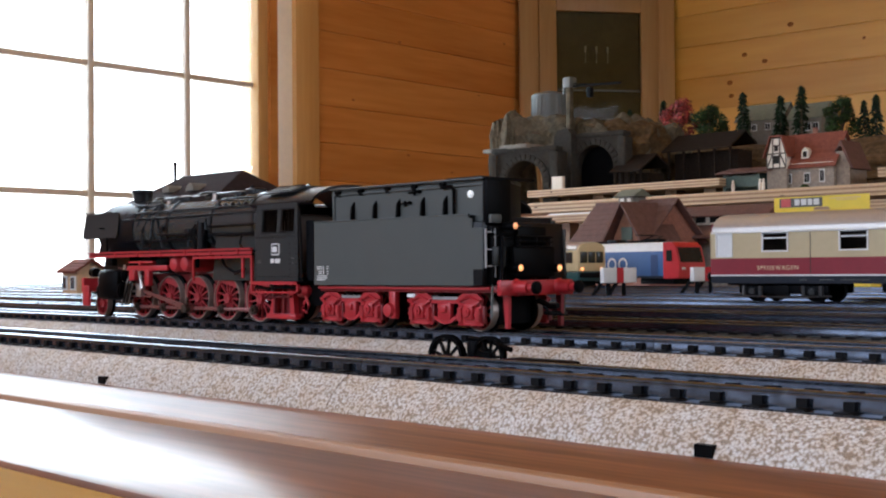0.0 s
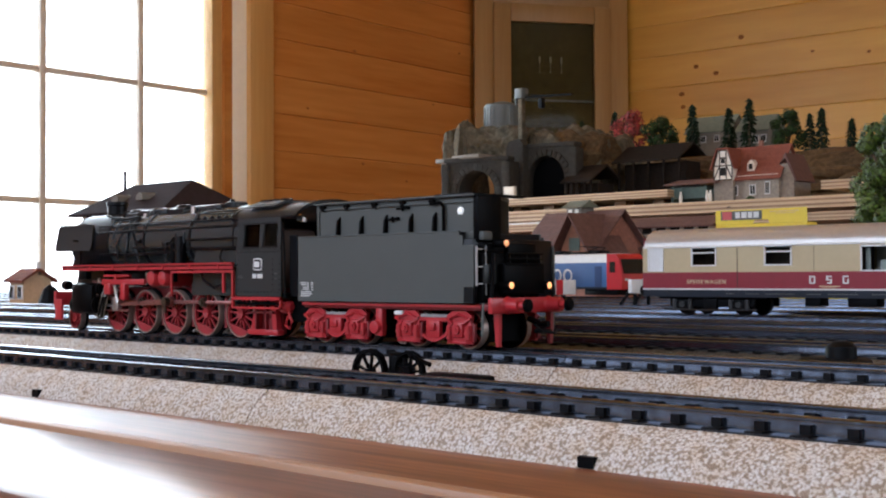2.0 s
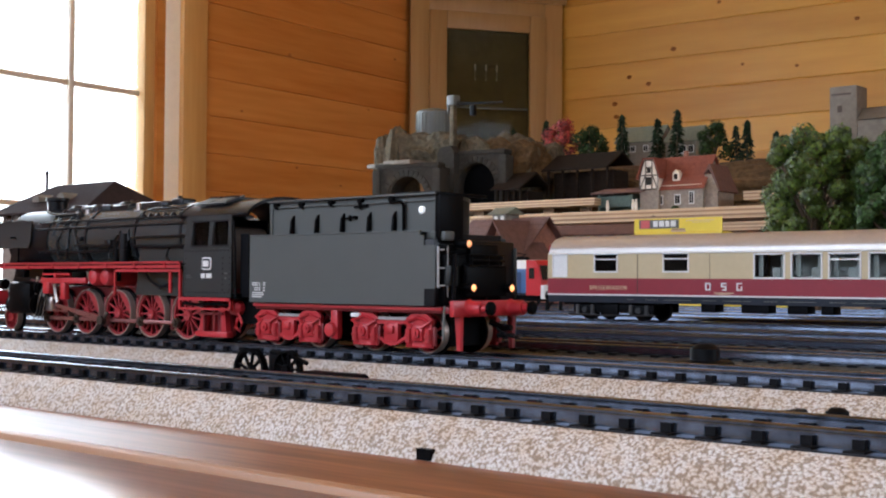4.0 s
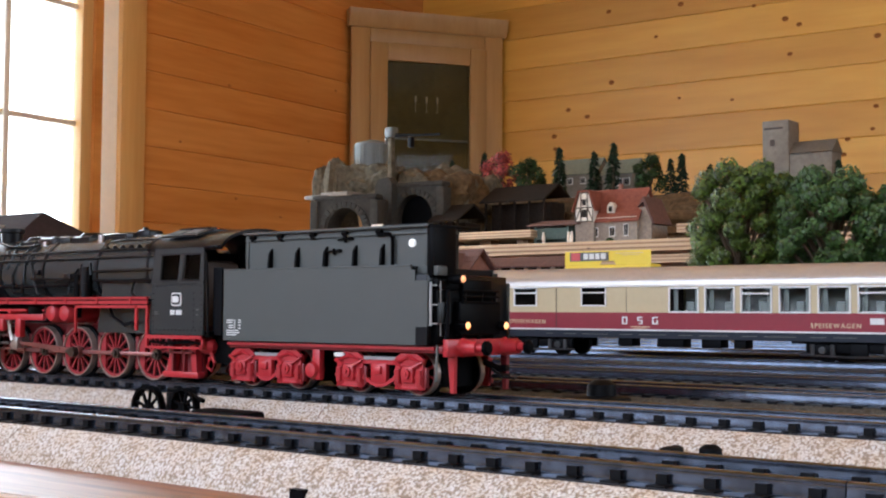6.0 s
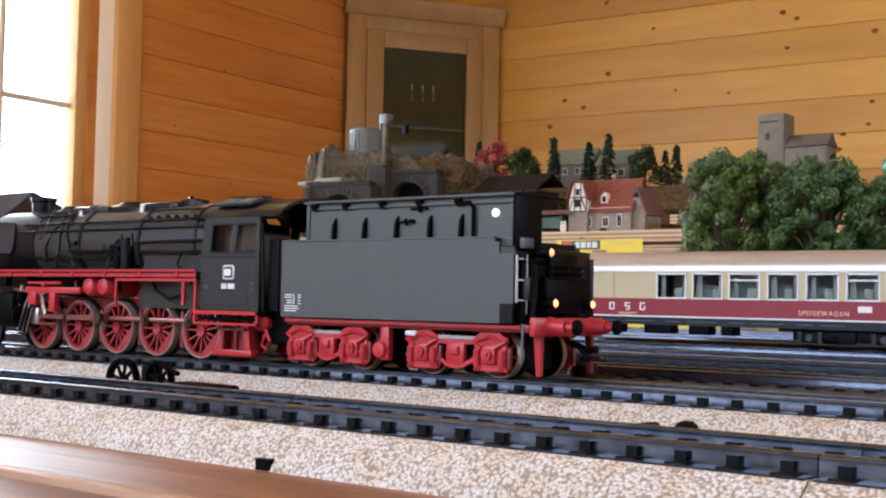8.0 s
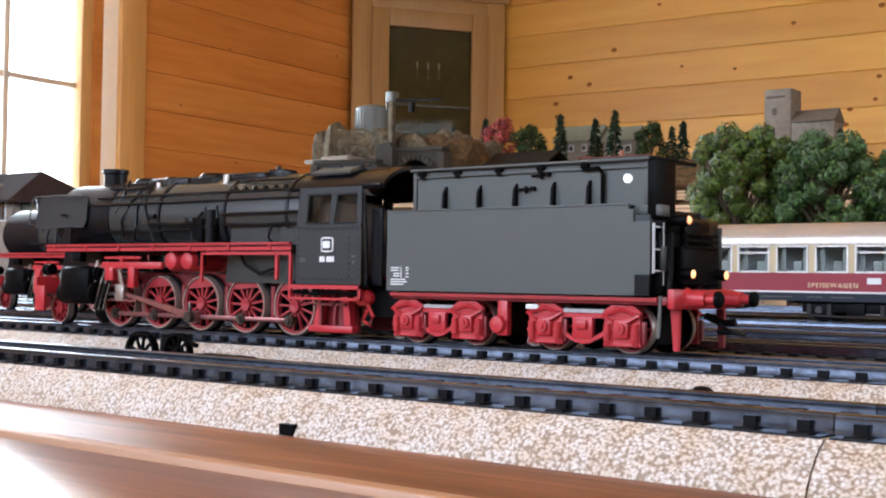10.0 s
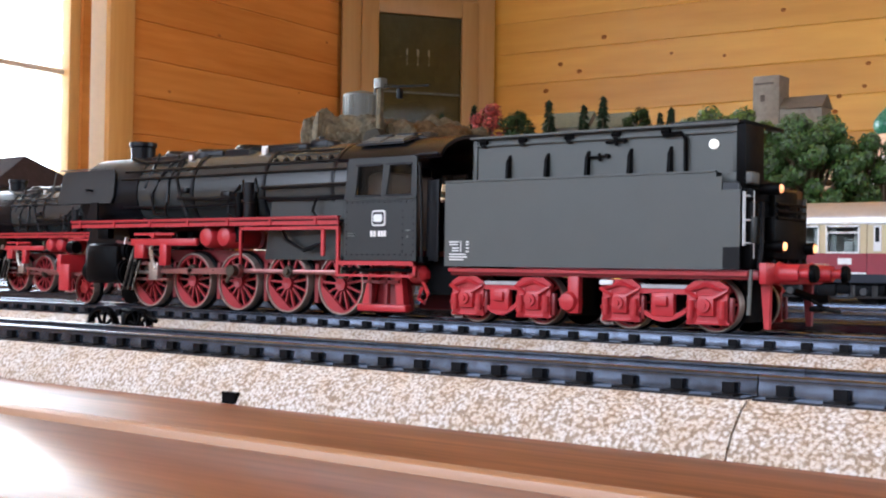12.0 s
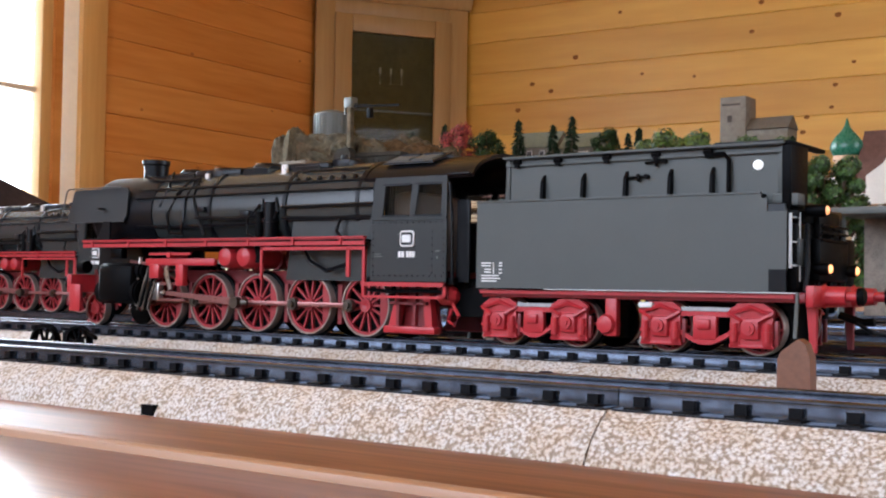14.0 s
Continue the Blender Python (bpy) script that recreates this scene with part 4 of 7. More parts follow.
        for i in range(7):
            for xx in (-0.0616, -0.0405, -0.0438):
                rv.box(xx, xx + 0.0003, s * 0.0170 - 0.0001, s * 0.0170 + 0.0001, 0.0160 + i * 0.0016, 0.0163 + i * 0.0016)
        tagged(part("rivets", rv, BLACK, side), kind="stuff")
        for x in (-0.0545, -0.0449):
            part("cab_window", Mesh().box(x - 0.0044, x + 0.0040, s * 0.0160 - 0.0001, s * 0.0160 + 0.0001, 0.0296, 0.0371), GLASS, e, "", False).visible_shadow = False
            part("window_frame", Mesh().box(x - 0.0044, x + 0.0038, s * 0.0169 - 0.0001, s * 0.0169 + 0.0001, 0.0293, 0.0298).box(x - 0.0040, x + 0.0040, s * 0.0169 - 0.0001, s * 0.0169 + 0.0001, 0.0367, 0.0372), BLACK, e)
        part("cab_step", Mesh().box(-0.0640, -0.0396, s * 0.0166 - 0.0004, s * 0.0166 + 0.0004, 0.0128, 0.0138).box(-0.0640, -0.0396, s * 0.0166 - 0.0004, s * 0.0166 + 0.0004, 0.0100, 0.0106)
             .box(-0.0404, -0.0396, s * 0.0166 - 0.0004, s * 0.0166 + 0.0004, 0.0100, 0.0138).box(-0.0648, -0.0640, s * 0.0166 - 0.0004, s * 0.0166 + 0.0004, 0.0100, 0.0224), RED, e, "red step frame below the cab")
        part("step_pipe", Mesh().tube([(-0.0630, s * 0.0162, 0.0119), (-0.0560, s * 0.0162, 0.0115), (-0.0480, s * 0.0162, 0.0119), (-0.0400, s * 0.0162, 0.0115)], 0.0005), DEEP, e)
        part("cab_grab_rail", Mesh().tube([(-0.0380, s * 0.0166, 0.0140), (-0.0380, s * 0.0168, 0.0280), (-0.0390, s * 0.0166, 0.0370)], 0.0004), BLACK, e)
    part("cab_front", Mesh().box(-0.0622, -0.0614, -0.0163, 0.0163, 0.0245, 0.0388), BLACK, e)
    part("cab_floor", Mesh().box(-0.0640, -0.0380, -0.0160, 0.0160, 0.0135, 0.0150), DEEP, e)
    part("backhead", Mesh().box(-0.0613, -0.0540, -0.0105, 0.0105, 0.0150, 0.0360, 0.002), INSIDE, e, "brown backhead inside the cab")
    arc = [(0.0172 * math.sin(radians(a)), 0.0388 + 0.0058 * (math.cos(radians(a)) - math.cos(radians(80))) / (1 - math.cos(radians(80)))) for a in range(-80, 81, 10)]
    part("cab_roof", Mesh().prism(arc + [(p[0] * 0.97, p[1] - 0.0008) for p in reversed(arc)], -0.0640, -0.0325, "x"), BLACK, e, "black arched cab roof")
    part("roof_vent", Mesh().box(-0.0600, -0.0460, -0.0085, 0.0085, 0.0436, 0.0448, 0.0003).box(-0.0590, -0.0535, -0.0095, -0.0080, 0.0432, 0.0451).box(-0.0520, -0.0465, -0.0095, -0.0080, 0.0432, 0.0451), BLACK, e)
    hatch = part("roof_hatch", Mesh().prism([(-0.0146, 0.0421), (-0.0070, 0.0448), (-0.0070, 0.0453), (-0.0146, 0.0426)], -0.0607, -0.0455, "x"), BLACK, e, "tilted ventilation hatch on the cab roof")
    for a in (-0.0598, -0.0528):
        part("hatch_panel", Mesh().prism([(-0.0136, 0.0429), (-0.0080, 0.0449), (-0.0080, 0.0452), (-0.0136, 0.0432)], a, a + 0.0060, "x"), TENDER, hatch, "grey hatch panel")
    part("roof_rib", Mesh().prism([(p[0] * 1.01, p[1] + 0.0002) for p in arc] + [(p[0] * 0.97, p[1] - 0.0008) for p in reversed(arc)], -0.0648, -0.0640, "x"), BLACK, e)
    part("rain_strip", Mesh().box(-0.0400, -0.0330, -0.0176, -0.0168, 0.0386, 0.0391, 0.0001), BLACK, e)
    for x0_, x1_, zz in ((-0.1500, -0.1385, 0.0446), (-0.1180, -0.1085, 0.0452), (-0.0990, -0.0900, 0.0449)):
        box_ = part("top_casing", Mesh().prism([(-0.0064, 0.0410), (-0.0052, zz - 0.0006), (-0.0040, zz), (0.0040, zz), (0.0052, zz - 0.0006), (0.0064, 0.0410)], x0_, x1_, "x"), BLACK, e, "black casing along the boiler top")
        part("end_plate", Mesh().box(x1_, x1_ + 0.0002, -0.0054, -0.0020, 0.0420, zz - 0.0008), TENDER, box_)
    for k in range(7):
        part("washout_plug", Mesh().lathe([(0, 0.0008), (0.0006, 0.0007), (0.0008, 0.0003)], (0, 0, 0), "z", 8).moved(pose(-0.0940 + 0.0040 * k, -0.0092, 0.0402, 48, 0, 0)), BLACK, e)
    for s_ in (-1, 1):
        part("deflector_rim", Mesh().tube([(-0.1862, s_ * 0.0146, 0.0318), (-0.1842, s_ * 0.0144, 0.0398), (-0.1832, s_ * 0.0143, 0.0405), (-0.1596, s_ * 0.0143, 0.0405)], 0.00022, 5), TENDER, e)
    part("gangway", Mesh().box(-0.0410, -0.0310, -0.0120, 0.0120, 0.0060, 0.0148), DEEP, e, "dark gangway between engine and tender")
    for s in (-1, 1):
        part("gangway_door", Mesh().box(-0.0385, -0.0350, s * 0.0140 - 0.0003, s * 0.0140 + 0.0003, 0.0140, 0.0330), BLACK, e)
    # lettering: emblem, number and small print as plain bars
    def plate(w_, h_, rr, ya, yb):
        pts = [(cx * (w_ - rr) + rr * math.cos(radians(q)), cz * (h_ - rr) + rr * math.sin(radians(q))) for cx, cz, q0 in ((1, 1, 0), (-1, 1, 90), (-1, -1, 180), (1, -1, 270)) for q in (q0, q0 + 30, q0 + 60, q0 + 90)]
        return Mesh().prism([(-0.0509 + px, 0.0241 + pz) for px, pz in pts], ya, yb, "y")
    part("emblem", plate(0.0021, 0.0019, 0.0008, -0.0173, -0.0168), WHITE, e, "white rounded emblem plate")
    part("emblem_field", plate(0.00172, 0.00152, 0.0006, -0.01745, -0.0171), CABGREY, e)
    part("emblem_mark", plate(0.0013, 0.0009, 0.0004, -0.0176, -0.0172), WHITE, e)
    nb = Mesh()
    for x in (-0.0535, -0.0525, -0.0511, -0.0502, -0.0493):
        nb.box(x, x + 0.0007, -0.0172, -0.0170, 0.0197, 0.0211)
    part("number_bars", nb, WHITE, e, "small white number bars")
    part("print_bars", Mesh().box(-0.0608, -0.0588, -0.0172, -0.0170, 0.0204, 0.0206).box(-0.0608, -0.0584, -0.0172, -0.0170, 0.0198, 0.0200).box(-0.0425, -0.0413, -0.0172, -0.0170, 0.0210, 0.0213).box(-0.0422, -0.0417, -0.0172, -0.0170, 0.0194, 0.0199), GREYPLASTIC, e)
    # rods: built round the pin of the third axle
    rods = []
    for s in (-1, 1):
        cr = Mesh()
        cr.box(DRIVERS[0] - 0.0012 - DRIVERS[2], DRIVERS[4] + 0.0012 - DRIVERS[2], -0.0004, 0.0004, -0.0006, 0.0006, 0.0002)
        for x in DRIVERS:
            cr.cyl((x - DRIVERS[2], 0, 0), 0.0014, -0.0006, 0.0006, "y", 14).cyl((x - DRIVERS[2], 0, 0), 0.0008, -0.0010, 0.0010, "y", 10)
        c = part("coupling_rod", cr, ROD, e, "long pinkish steel coupling rod")
        for x in DRIVERS:
            part("crank_pin", Mesh().cyl((x - DRIVERS[2], 0, 0), 0.0016, -0.0009, 0.0005, "y", 12).cyl((x - DRIVERS[2], 0, 0), 0.0009, -0.0016, 0.0010, "y", 8), PIN, c, "dark crank pin and oil cup")
        mr = part("connecting_rod", Mesh().prism([(-0.0330, -0.0005), (0, -0.0010), (0, 0.0010), (-0.0330, 0.0005)], -0.0004, 0.0004, "y").cyl((0, 0, 0), 0.0019, -0.0007, 0.0007, "y", 14), ROD, e)
        ch = part("crosshead", Mesh().box(-0.0020, 0.0020, -0.0010, 0.0010, -0.0024, 0.0026, 0.0003), STEEL, e)
        rc = part("return_crank", Mesh().box(-0.0006, 0.0040, -0.0004, 0.0004, -0.0006, 0.0006, 0.0002).cyl((0, 0, 0), 0.0016, -0.0012, 0.0008, "y", 12), PIN, e, "dark steel return crank")
        rods.append((s, c, mr, ch, rc))
        set_rods(0.0, rods[-1])
    return e, wheels, rods


ROD_L = 0.0330


def rod_poses(a, s):
    """The poses of the rods for the crank angle a; the far side runs a quarter ahead."""
    a = a + (0 if s < 0 else math.pi / 2)
    px, pz = CRANK * math.cos(a), -CRANK * math.sin(a)
    x, z = DRIVERS[2] + px, RW + pz
    rise = z - 0.0103
    back = math.sqrt(ROD_L ** 2 - rise ** 2)
    tilt = math.degrees(math.atan2(rise, back))
    return (pose(x, s * 0.0118, z), pose(x, s * 0.0130, z, 0, -tilt, 0), pose(x - back, s * 0.0135, 0.0103), pose(x, s * 0.0143, z, 0, math.degrees(a) + 180, 0))


def set_rods(a, row):
    s = row[0]
    for ob, m in zip(row[1:], rod_poses(a, s)):
        ob.matrix_basis = m


def tender(m):
    e = thing("tender", m, "grey-black locomotive tender on red bogies with three lit rear lamps", "model tender")
    # tank sides
    out = [(-0.0308, 0.0128), (0.0411, 0.0128), (0.0411, 0.0284), (0.0372, 0.0284), (0.0372, 0.0310), (0.0360, 0.0310), (0.0360, 0.0320), (-0.0308, 0.0320)]
    for s in (-1, 1):
        part("tank_side", Mesh().prism(out, s * 0.0171 - 0.0002, s * 0.0171 + 0.0002, "y"), TENDER, e, "smooth dark grey tank side")
        part("tank_edge", Mesh().box(0.0376, 0.0411, s * 0.0172 - 0.0002, s * 0.0172 + 0.0003, 0.0128, 0.0172), BLACK, e)
    part("tank", Mesh().box(-0.0302, 0.0405, -0.0168, 0.0168, 0.0128, 0.0300, 0.0004), BLACK, e)
    part("tank_top", Mesh().box(-0.0300, 0.0358, -0.0168, 0.0168, 0.0300, 0.0318), BLACK, e)
    # coal bunker
    bun = [(-0.0272, 0.0318), (-0.0250, 0.0318), (-0.0250, 0.0345), (-0.0242, 0.0345), (-0.0242, 0.0415), (0.0393, 0.0418), (0.0393, 0.0300), (-0.0272, 0.0300)]
    part("bunker", Mesh().prism(bun, -0.0146, -0.0115, "y"), TENDER, e, "grey bunker side with black ribs")
    arc = [(0.0160 * math.sin(radians(a)), 0.0419 + 0.0012 * (math.cos(radians(a)) - math.cos(radians(75))) / (1 - math.cos(radians(75)))) for a in range(-75, 76, 10)]
    part("bunker_core", Mesh().prism([(-0.0250, -0.0114), (0.0393, -0.0114), (0.0385, -0.0050), (0.0260, 0.0150), (-0.0250, 0.0150)], 0.0300, 0.0416, "z"), DEEP, e, "black far side of the bunker")
    part("cover_end", Mesh().prism([(0.0255, -0.0158), (0.0398, -0.0158), (0.0388, -0.0050), (0.0262, 0.0150), (0.0255, 0.0150)], 0.0414, 0.0424, "z"), BLACK, e)
    part("bunker_cover", Mesh().prism(arc + [(0.0155, 0.0414), (-0.0155, 0.0414)], -0.0246, 0.0255, "x"), BLACK, e, "black arched bunker cover")
    part("cover_rail", Mesh().box(-0.0246, 0.0396, -0.0153, -0.0144, 0.0399, 0.0404, 0.0001), TENDER, e)
    part("cover_lip", Mesh().box(-0.0250, 0.0400, -0.0160, -0.0142, 0.0415, 0.0421, 0.0002), TENDER, e, "overhanging lip of the bunker cover")
    part("rear_overhang", Mesh().box(0.0393, 0.0412, -0.0156, 0.0040, 0.0414, 0.0422, 0.0002), DEEP, e)
    part("bunker_post", Mesh().box(-0.0246, -0.0236, -0.0150, -0.0144, 0.0322, 0.0415, 0.0001).box(0.0384, 0.0393, -0.0150, -0.0144, 0.0322, 0.0415, 0.0001), TENDER, e)
    # strip added to draw the highlight on the tank's upper edge
    part("tank_edge_highlight", Mesh().box(-0.0308, 0.0360, -0.0175, -0.0166, 0.0318, 0.0323, 0.0001), TENDER, e, "added strip along the tank top for its edge highlight")
    # black strip: the ledge's dark shadow line as colour
    part("tank_ledge_shade", Mesh().box(-0.0306, 0.0360, -0.0166, -0.0146, 0.0316, 0.0319), DEEP, e)
    part("bunker_back", Mesh().box(0.0393, 0.0412, -0.0154, -0.0060, 0.0290, 0.0416, 0.0003), DEEP, e)
    for x in (-0.0147, -0.0046, 0.0056, 0.0158, 0.0250):
        part("rib", Mesh().prism([(-0.0144, 0.0320), (-0.0162, 0.0320), (-0.0158, 0.0362), (-0.0144, 0.0380)], x - 0.00035, x + 0.00035, "x"), DEEP, e)
    for x in (-0.0215, -0.0110, 0.0010, 0.0125, 0.0240):
        part("hinge", Mesh().cyl((x, -0.0153, 0.0408), 0.0006, -0.0009, 0.0009, "x", 8).box(x - 0.0005, x + 0.0005, -0.0157, -0.0145, 0.0396, 0.0408), DEEP, e)
    part("vent_pipe", Mesh().tube([(0.0235, -0.0153, 0.0400), (0.0275, -0.0154, 0.0402), (0.0285, -0.0154, 0.0390), (0.0285, -0.0154, 0.0318)], 0.0005), DEEP, e)
    for x, z in ((0.0060, 0.0362), (0.0100, 0.0392)):
        part("lever", Mesh().tube([(x, -0.0152, z), (x + 0.0044, -0.0153, z + 0.0002)], 0.0003).tube([(x + 0.0024, -0.0152, z + 0.0008), (x + 0.0026, -0.0152, z - 0.0008)], 0.0004)
             .cyl((x + 0.0044, 0, z + 0.0002), 0.0005, -0.0157, -0.0146, "y", 8), DEEP, e)
    part("round_lens", Mesh().lathe([(-0.0145, 0.0010), (-0.0151, 0.0010), (-0.0154, 0.0007), (-0.0155, 0.0001)], (0.0344, 0, 0.0377), "y", 18), PALELAMP, e, "small pale round lens")
    pb = Mesh()
    for i, (w, zz) in enumerate(((0.0026, 0.0182), (0.0024, 0.0176), (0.0018, 0.0168), (0.0018, 0.0162), (0.0046, 0.0154), (0.0050, 0.0148), (0.0040, 0.0142))):
        x0 = -0.0293 + (0.0008 if 1 < i < 4 else 0)
        pb.box(x0, x0 + w, -0.0175, -0.0173, zz, zz + 0.00028)
    pb.box(-0.0262, -0.0260, -0.0175, -0.0173, 0.0160, 0.0185)
    for zz in (0.0160, 0.0168, 0.0176, 0.0182):
        pb.box(-0.0246, -0.0238, -0.0175, -0.0173, zz, zz + 0.0003)
    part("print_bars", pb, GREYWHITE, e, "small white print bars")
    # rear end
    back = pose(-0.0016, 0, 0)
    part("rear_wall", Mesh().box(0.0405, 0.0440, -0.0150, 0.0090, 0.0128, 0.0262, 0.0006).box(0.0405, 0.0440, -0.0150, 0.0050, 0.0262, 0.0288, 0.0004).moved(back), DEEP, e)
    part("rear_box", Mesh().box(0.0440, 0.0462, -0.0085, 0.0085, 0.0150, 0.0235, 0.0006).box(0.0435, 0.0452, -0.0060, 0.0060, 0.0235, 0.0290, 0.0006).moved(back), DEEP, e)
    for y in (-0.0125, -0.0060, 0.0010, 0.0070):
        part("rear_pipe", Mesh().tube([(0.0446, y, 0.0130), (0.0452, y, 0.0180), (0.0448, y + 0.0008, 0.0262)], 0.0005).moved(back), BLACK, e)
    part("corner_box", Mesh().box(0.0372, 0.0425, -0.0150, -0.0110, 0.0296, 0.0320, 0.0004), TENDER, e)
    part("ladder", Mesh().tube([(0.0416, -0.0166, 0.0175), (0.0416, -0.0166, 0.0280)], 0.00034).tube([(0.0424, -0.0138, 0.0150), (0.0424, -0.0138, 0.0282)], 0.0002)
         .tube([(0.0416, -0.0166, 0.0180), (0.0424, -0.0138, 0.0180)], 0.0002).tube([(0.0416, -0.0166, 0.0225), (0.0424, -0.0138, 0.0225)], 0.0002).tube([(0.0416, -0.0166, 0.0272), (0.0424, -0.0138, 0.0272)], 0.0002), TINPLATE, e)
    for y, z, m_ in ((-0.0080, 0.0175, WARM), (0.0082, 0.0174, WARM), (-0.0100, 0.0288, DIMWARM)):
        lamp = part("rear_lamp", Mesh().lathe([(0.0440, 0.0011), (0.0476, 0.0013), (0.0480, 0.0011)], (0, y, z), "x", 16).moved(back), DEEP, e, "lit rear lamp")
        part("lens", Mesh().lathe([(0.0479, 0.0010), (0.0483, 0.0007), (0.0485, 0.0002)], (0, y, z), "x", 14).moved(back), m_, lamp)
    part("rear_grille", Mesh().box(0.0418, 0.0428, -0.0148, -0.0100, 0.0180, 0.0232, 0.0002), CABGREY, e, "grey tool box on the tender end")
    for z in (0.0192, 0.0206, 0.0220):
        part("rear_rung", Mesh().tube([(0.0448, -0.0080, z + 0.004), (0.0448, 0.0070, z + 0.004)], 0.0003), DEEP, e)
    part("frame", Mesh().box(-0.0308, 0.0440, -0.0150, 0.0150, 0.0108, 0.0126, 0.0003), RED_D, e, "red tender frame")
    part("frame_lip", Mesh().box(-0.0308, 0.0420, -0.0158, -0.0150, 0.0116, 0.0124), RED, e)
    part("buffer_beam", Mesh().box(0.0440, 0.0456, -0.0150, 0.0150, 0.0100, 0.0142, 0.0003), RED, e, "red rear buffer beam")
    for s in (-1, 1):
        part("buffer", Mesh().lathe([(0.0456, 0.0024), (0.0462, 0.0019), (0.0500, 0.0017), (0.0500, 0.0010), (0.0525, 0.0010)], (0, s * 0.0088, 0.0122), "x", 16), RED, e)
        part("buffer_head", Mesh().lathe([(0.0522, 0.0018), (0.0530, 0.0018), (0.0534, 0.0013), (0.0535, 0.0002)], (0, s * 0.0088, 0.0122), "x", 18), DEEP, e)
        # far guard takes the shaded red, near one the bright red
        part("rail_guard", Mesh().prism([(0.0430, 0.0105), (0.0450, 0.0105), (0.0448, 0.0012), (0.0438, 0.0012)], s * 0.0110 - 0.0006, s * 0.0110 + 0.0006, "y"), RED if s < 0 else RED_D, e)
        part("brake_rod", Mesh().tube([(0.0425, s * 0.0150, 0.0128), (0.0420, s * 0.0150, 0.0040)], 0.0004), GREYPLASTIC, e)
    part("coupler", Mesh().tube([(0.0456, 0, 0.0085), (0.0500, 0, 0.0070), (0.0525, 0.0, 0.0072)], 0.0009).box(0.0490, 0.0522, -0.0022, 0.0022, 0.0046, 0.0058, 0.0005), DEEP, e)
    part("coupling_hook", Mesh().tube([(0.0500, -0.0030, 0.0070), (0.0530, -0.0030, 0.0052), (0.0545, 0.0, 0.0048), (0.0530, 0.0030, 0.0052)], 0.0004), UNDER, e)
    # bogies
    wheels = []
    for x0, x1 in ((-0.0265, -0.0085), (0.0133, 0.0328)):
        xm = (x0 + x1) / 2
        for s in (-1, 1):
            y = s * 0.0135
            f = Mesh()
            lo, hi = min(y - 0.0005, y + 0.0005), max(y - 0.0005, y + 0.0005)
            for a in (x0, x1):
                for d in (-1, 1):
                    f.box(min(a + d * 0.0023, a + d * 0.0044), max(a + d * 0.0023, a + d * 0.0044), lo, hi, 0.0018, 0.0092, 0.0002)
                f.prism([(a - 0.0046, 0.0082), (a + 0.0046, 0.0082), (a + 0.0046, 0.0092), (a + 0.0026, 0.0106), (a - 0.0026, 0.0106), (a - 0.0046, 0.0092)], lo, hi, "y")
                f.box(a - 0.0046, a + 0.0046, lo, hi, 0.0017, 0.0024, 0.0002).box(a - 0.0026, a + 0.0026, lo + 0.0002, hi - 0.0002, 0.0024, 0.0086)
            f.box(x0 + 0.0044, x1 - 0.0044, lo, hi, 0.0077, 0.0087)
            bow = [(x0 + 0.0044 + k * (x1 - x0 - 0.0088) / 8, 0.0040 - 0.0020 * math.sin(math.pi * k / 8)) for k in range(9)]
            f.prism(bow + [(p[0], p[1] + 0.0010) for p in reversed(bow)], lo, hi, "y")
            b = part("bogie_frame", f, RED, e, "red bogie side frame")
            for x in (x0, x1):
                part("axle_box", Mesh().box(x - 0.0019, x + 0.0019, y - 0.0014, y + 0.0014, 0.0034, 0.0076, 0.0005).cyl((x, 0, 0.0056), 0.0013, y - 0.0021, y + 0.0021, "y", 14).cyl((x, 0, 0.0056), 0.0006, y - 0.0025, y + 0.0025, "y", 10), RED, b)
                leaf = Mesh()
                for k in range(3):
                    w_ = 0.0040 - 0.0010 * k
                    leaf.tube([(x - w_, y + s * 0.0009, 0.0084 + 0.0004 * k), (x, y + s * 0.0010, 0.0096 + 0.0002 * k), (x + w_, y + s * 0.0009, 0.0084 + 0.0004 * k)], 0.00032, 5)
                part("spring", leaf, RED, b)
                for d in (-1, 1):
                    part("spring_post", Mesh().cyl((x + d * 0.0034, y + s * 0.0008, 0), 0.0008, 0.0030, 0.0066, "z", 10).cyl((x + d * 0.0034, y + s * 0.0008, 0), 0.0011, 0.0044, 0.0050, "z", 10), RED, b)
                    part("stay", Mesh().tube([(x + d * 0.0046, y + s * 0.0010, 0.0086), (x + d * 0.0016, y + s * 0.0014, 0.0070)], 0.0004, 5), RED, b)
                part("brake_shoe", Mesh().box(x + 0.0048, x + 0.0056, y - 0.0006, y + 0.0006, 0.0024, 0.0072, 0.0002), RED_D, b)
            part("bolster", Mesh().box(xm - 0.0026, xm + 0.0026, y - 0.0008, y + 0.0008, 0.0030, 0.0080, 0.0004).box(xm - 0.0014, xm + 0.0014, y - 0.0016, y + 0.0016, 0.0052, 0.0072, 0.0003), RED, b)
            part("grey_plate", Mesh().box(x0 + 0.0045, x1 - 0.0045, y - 0.0003, y + 0.0003, 0.0088, 0.0096), TINPLATE, b)
            for x in (x0, x1):
                w = wheel(e, x, 0.0056, 0.0056, s, 9, False, "tender_wheel")
                wheels.append((w, x, 0.0056, 0.0056, s))
        part("bogie_centre", Mesh().box(x0 - 0.004, x1 + 0.004, -0.0082, 0.0082, 0.0020, 0.0105), DEEP, e)
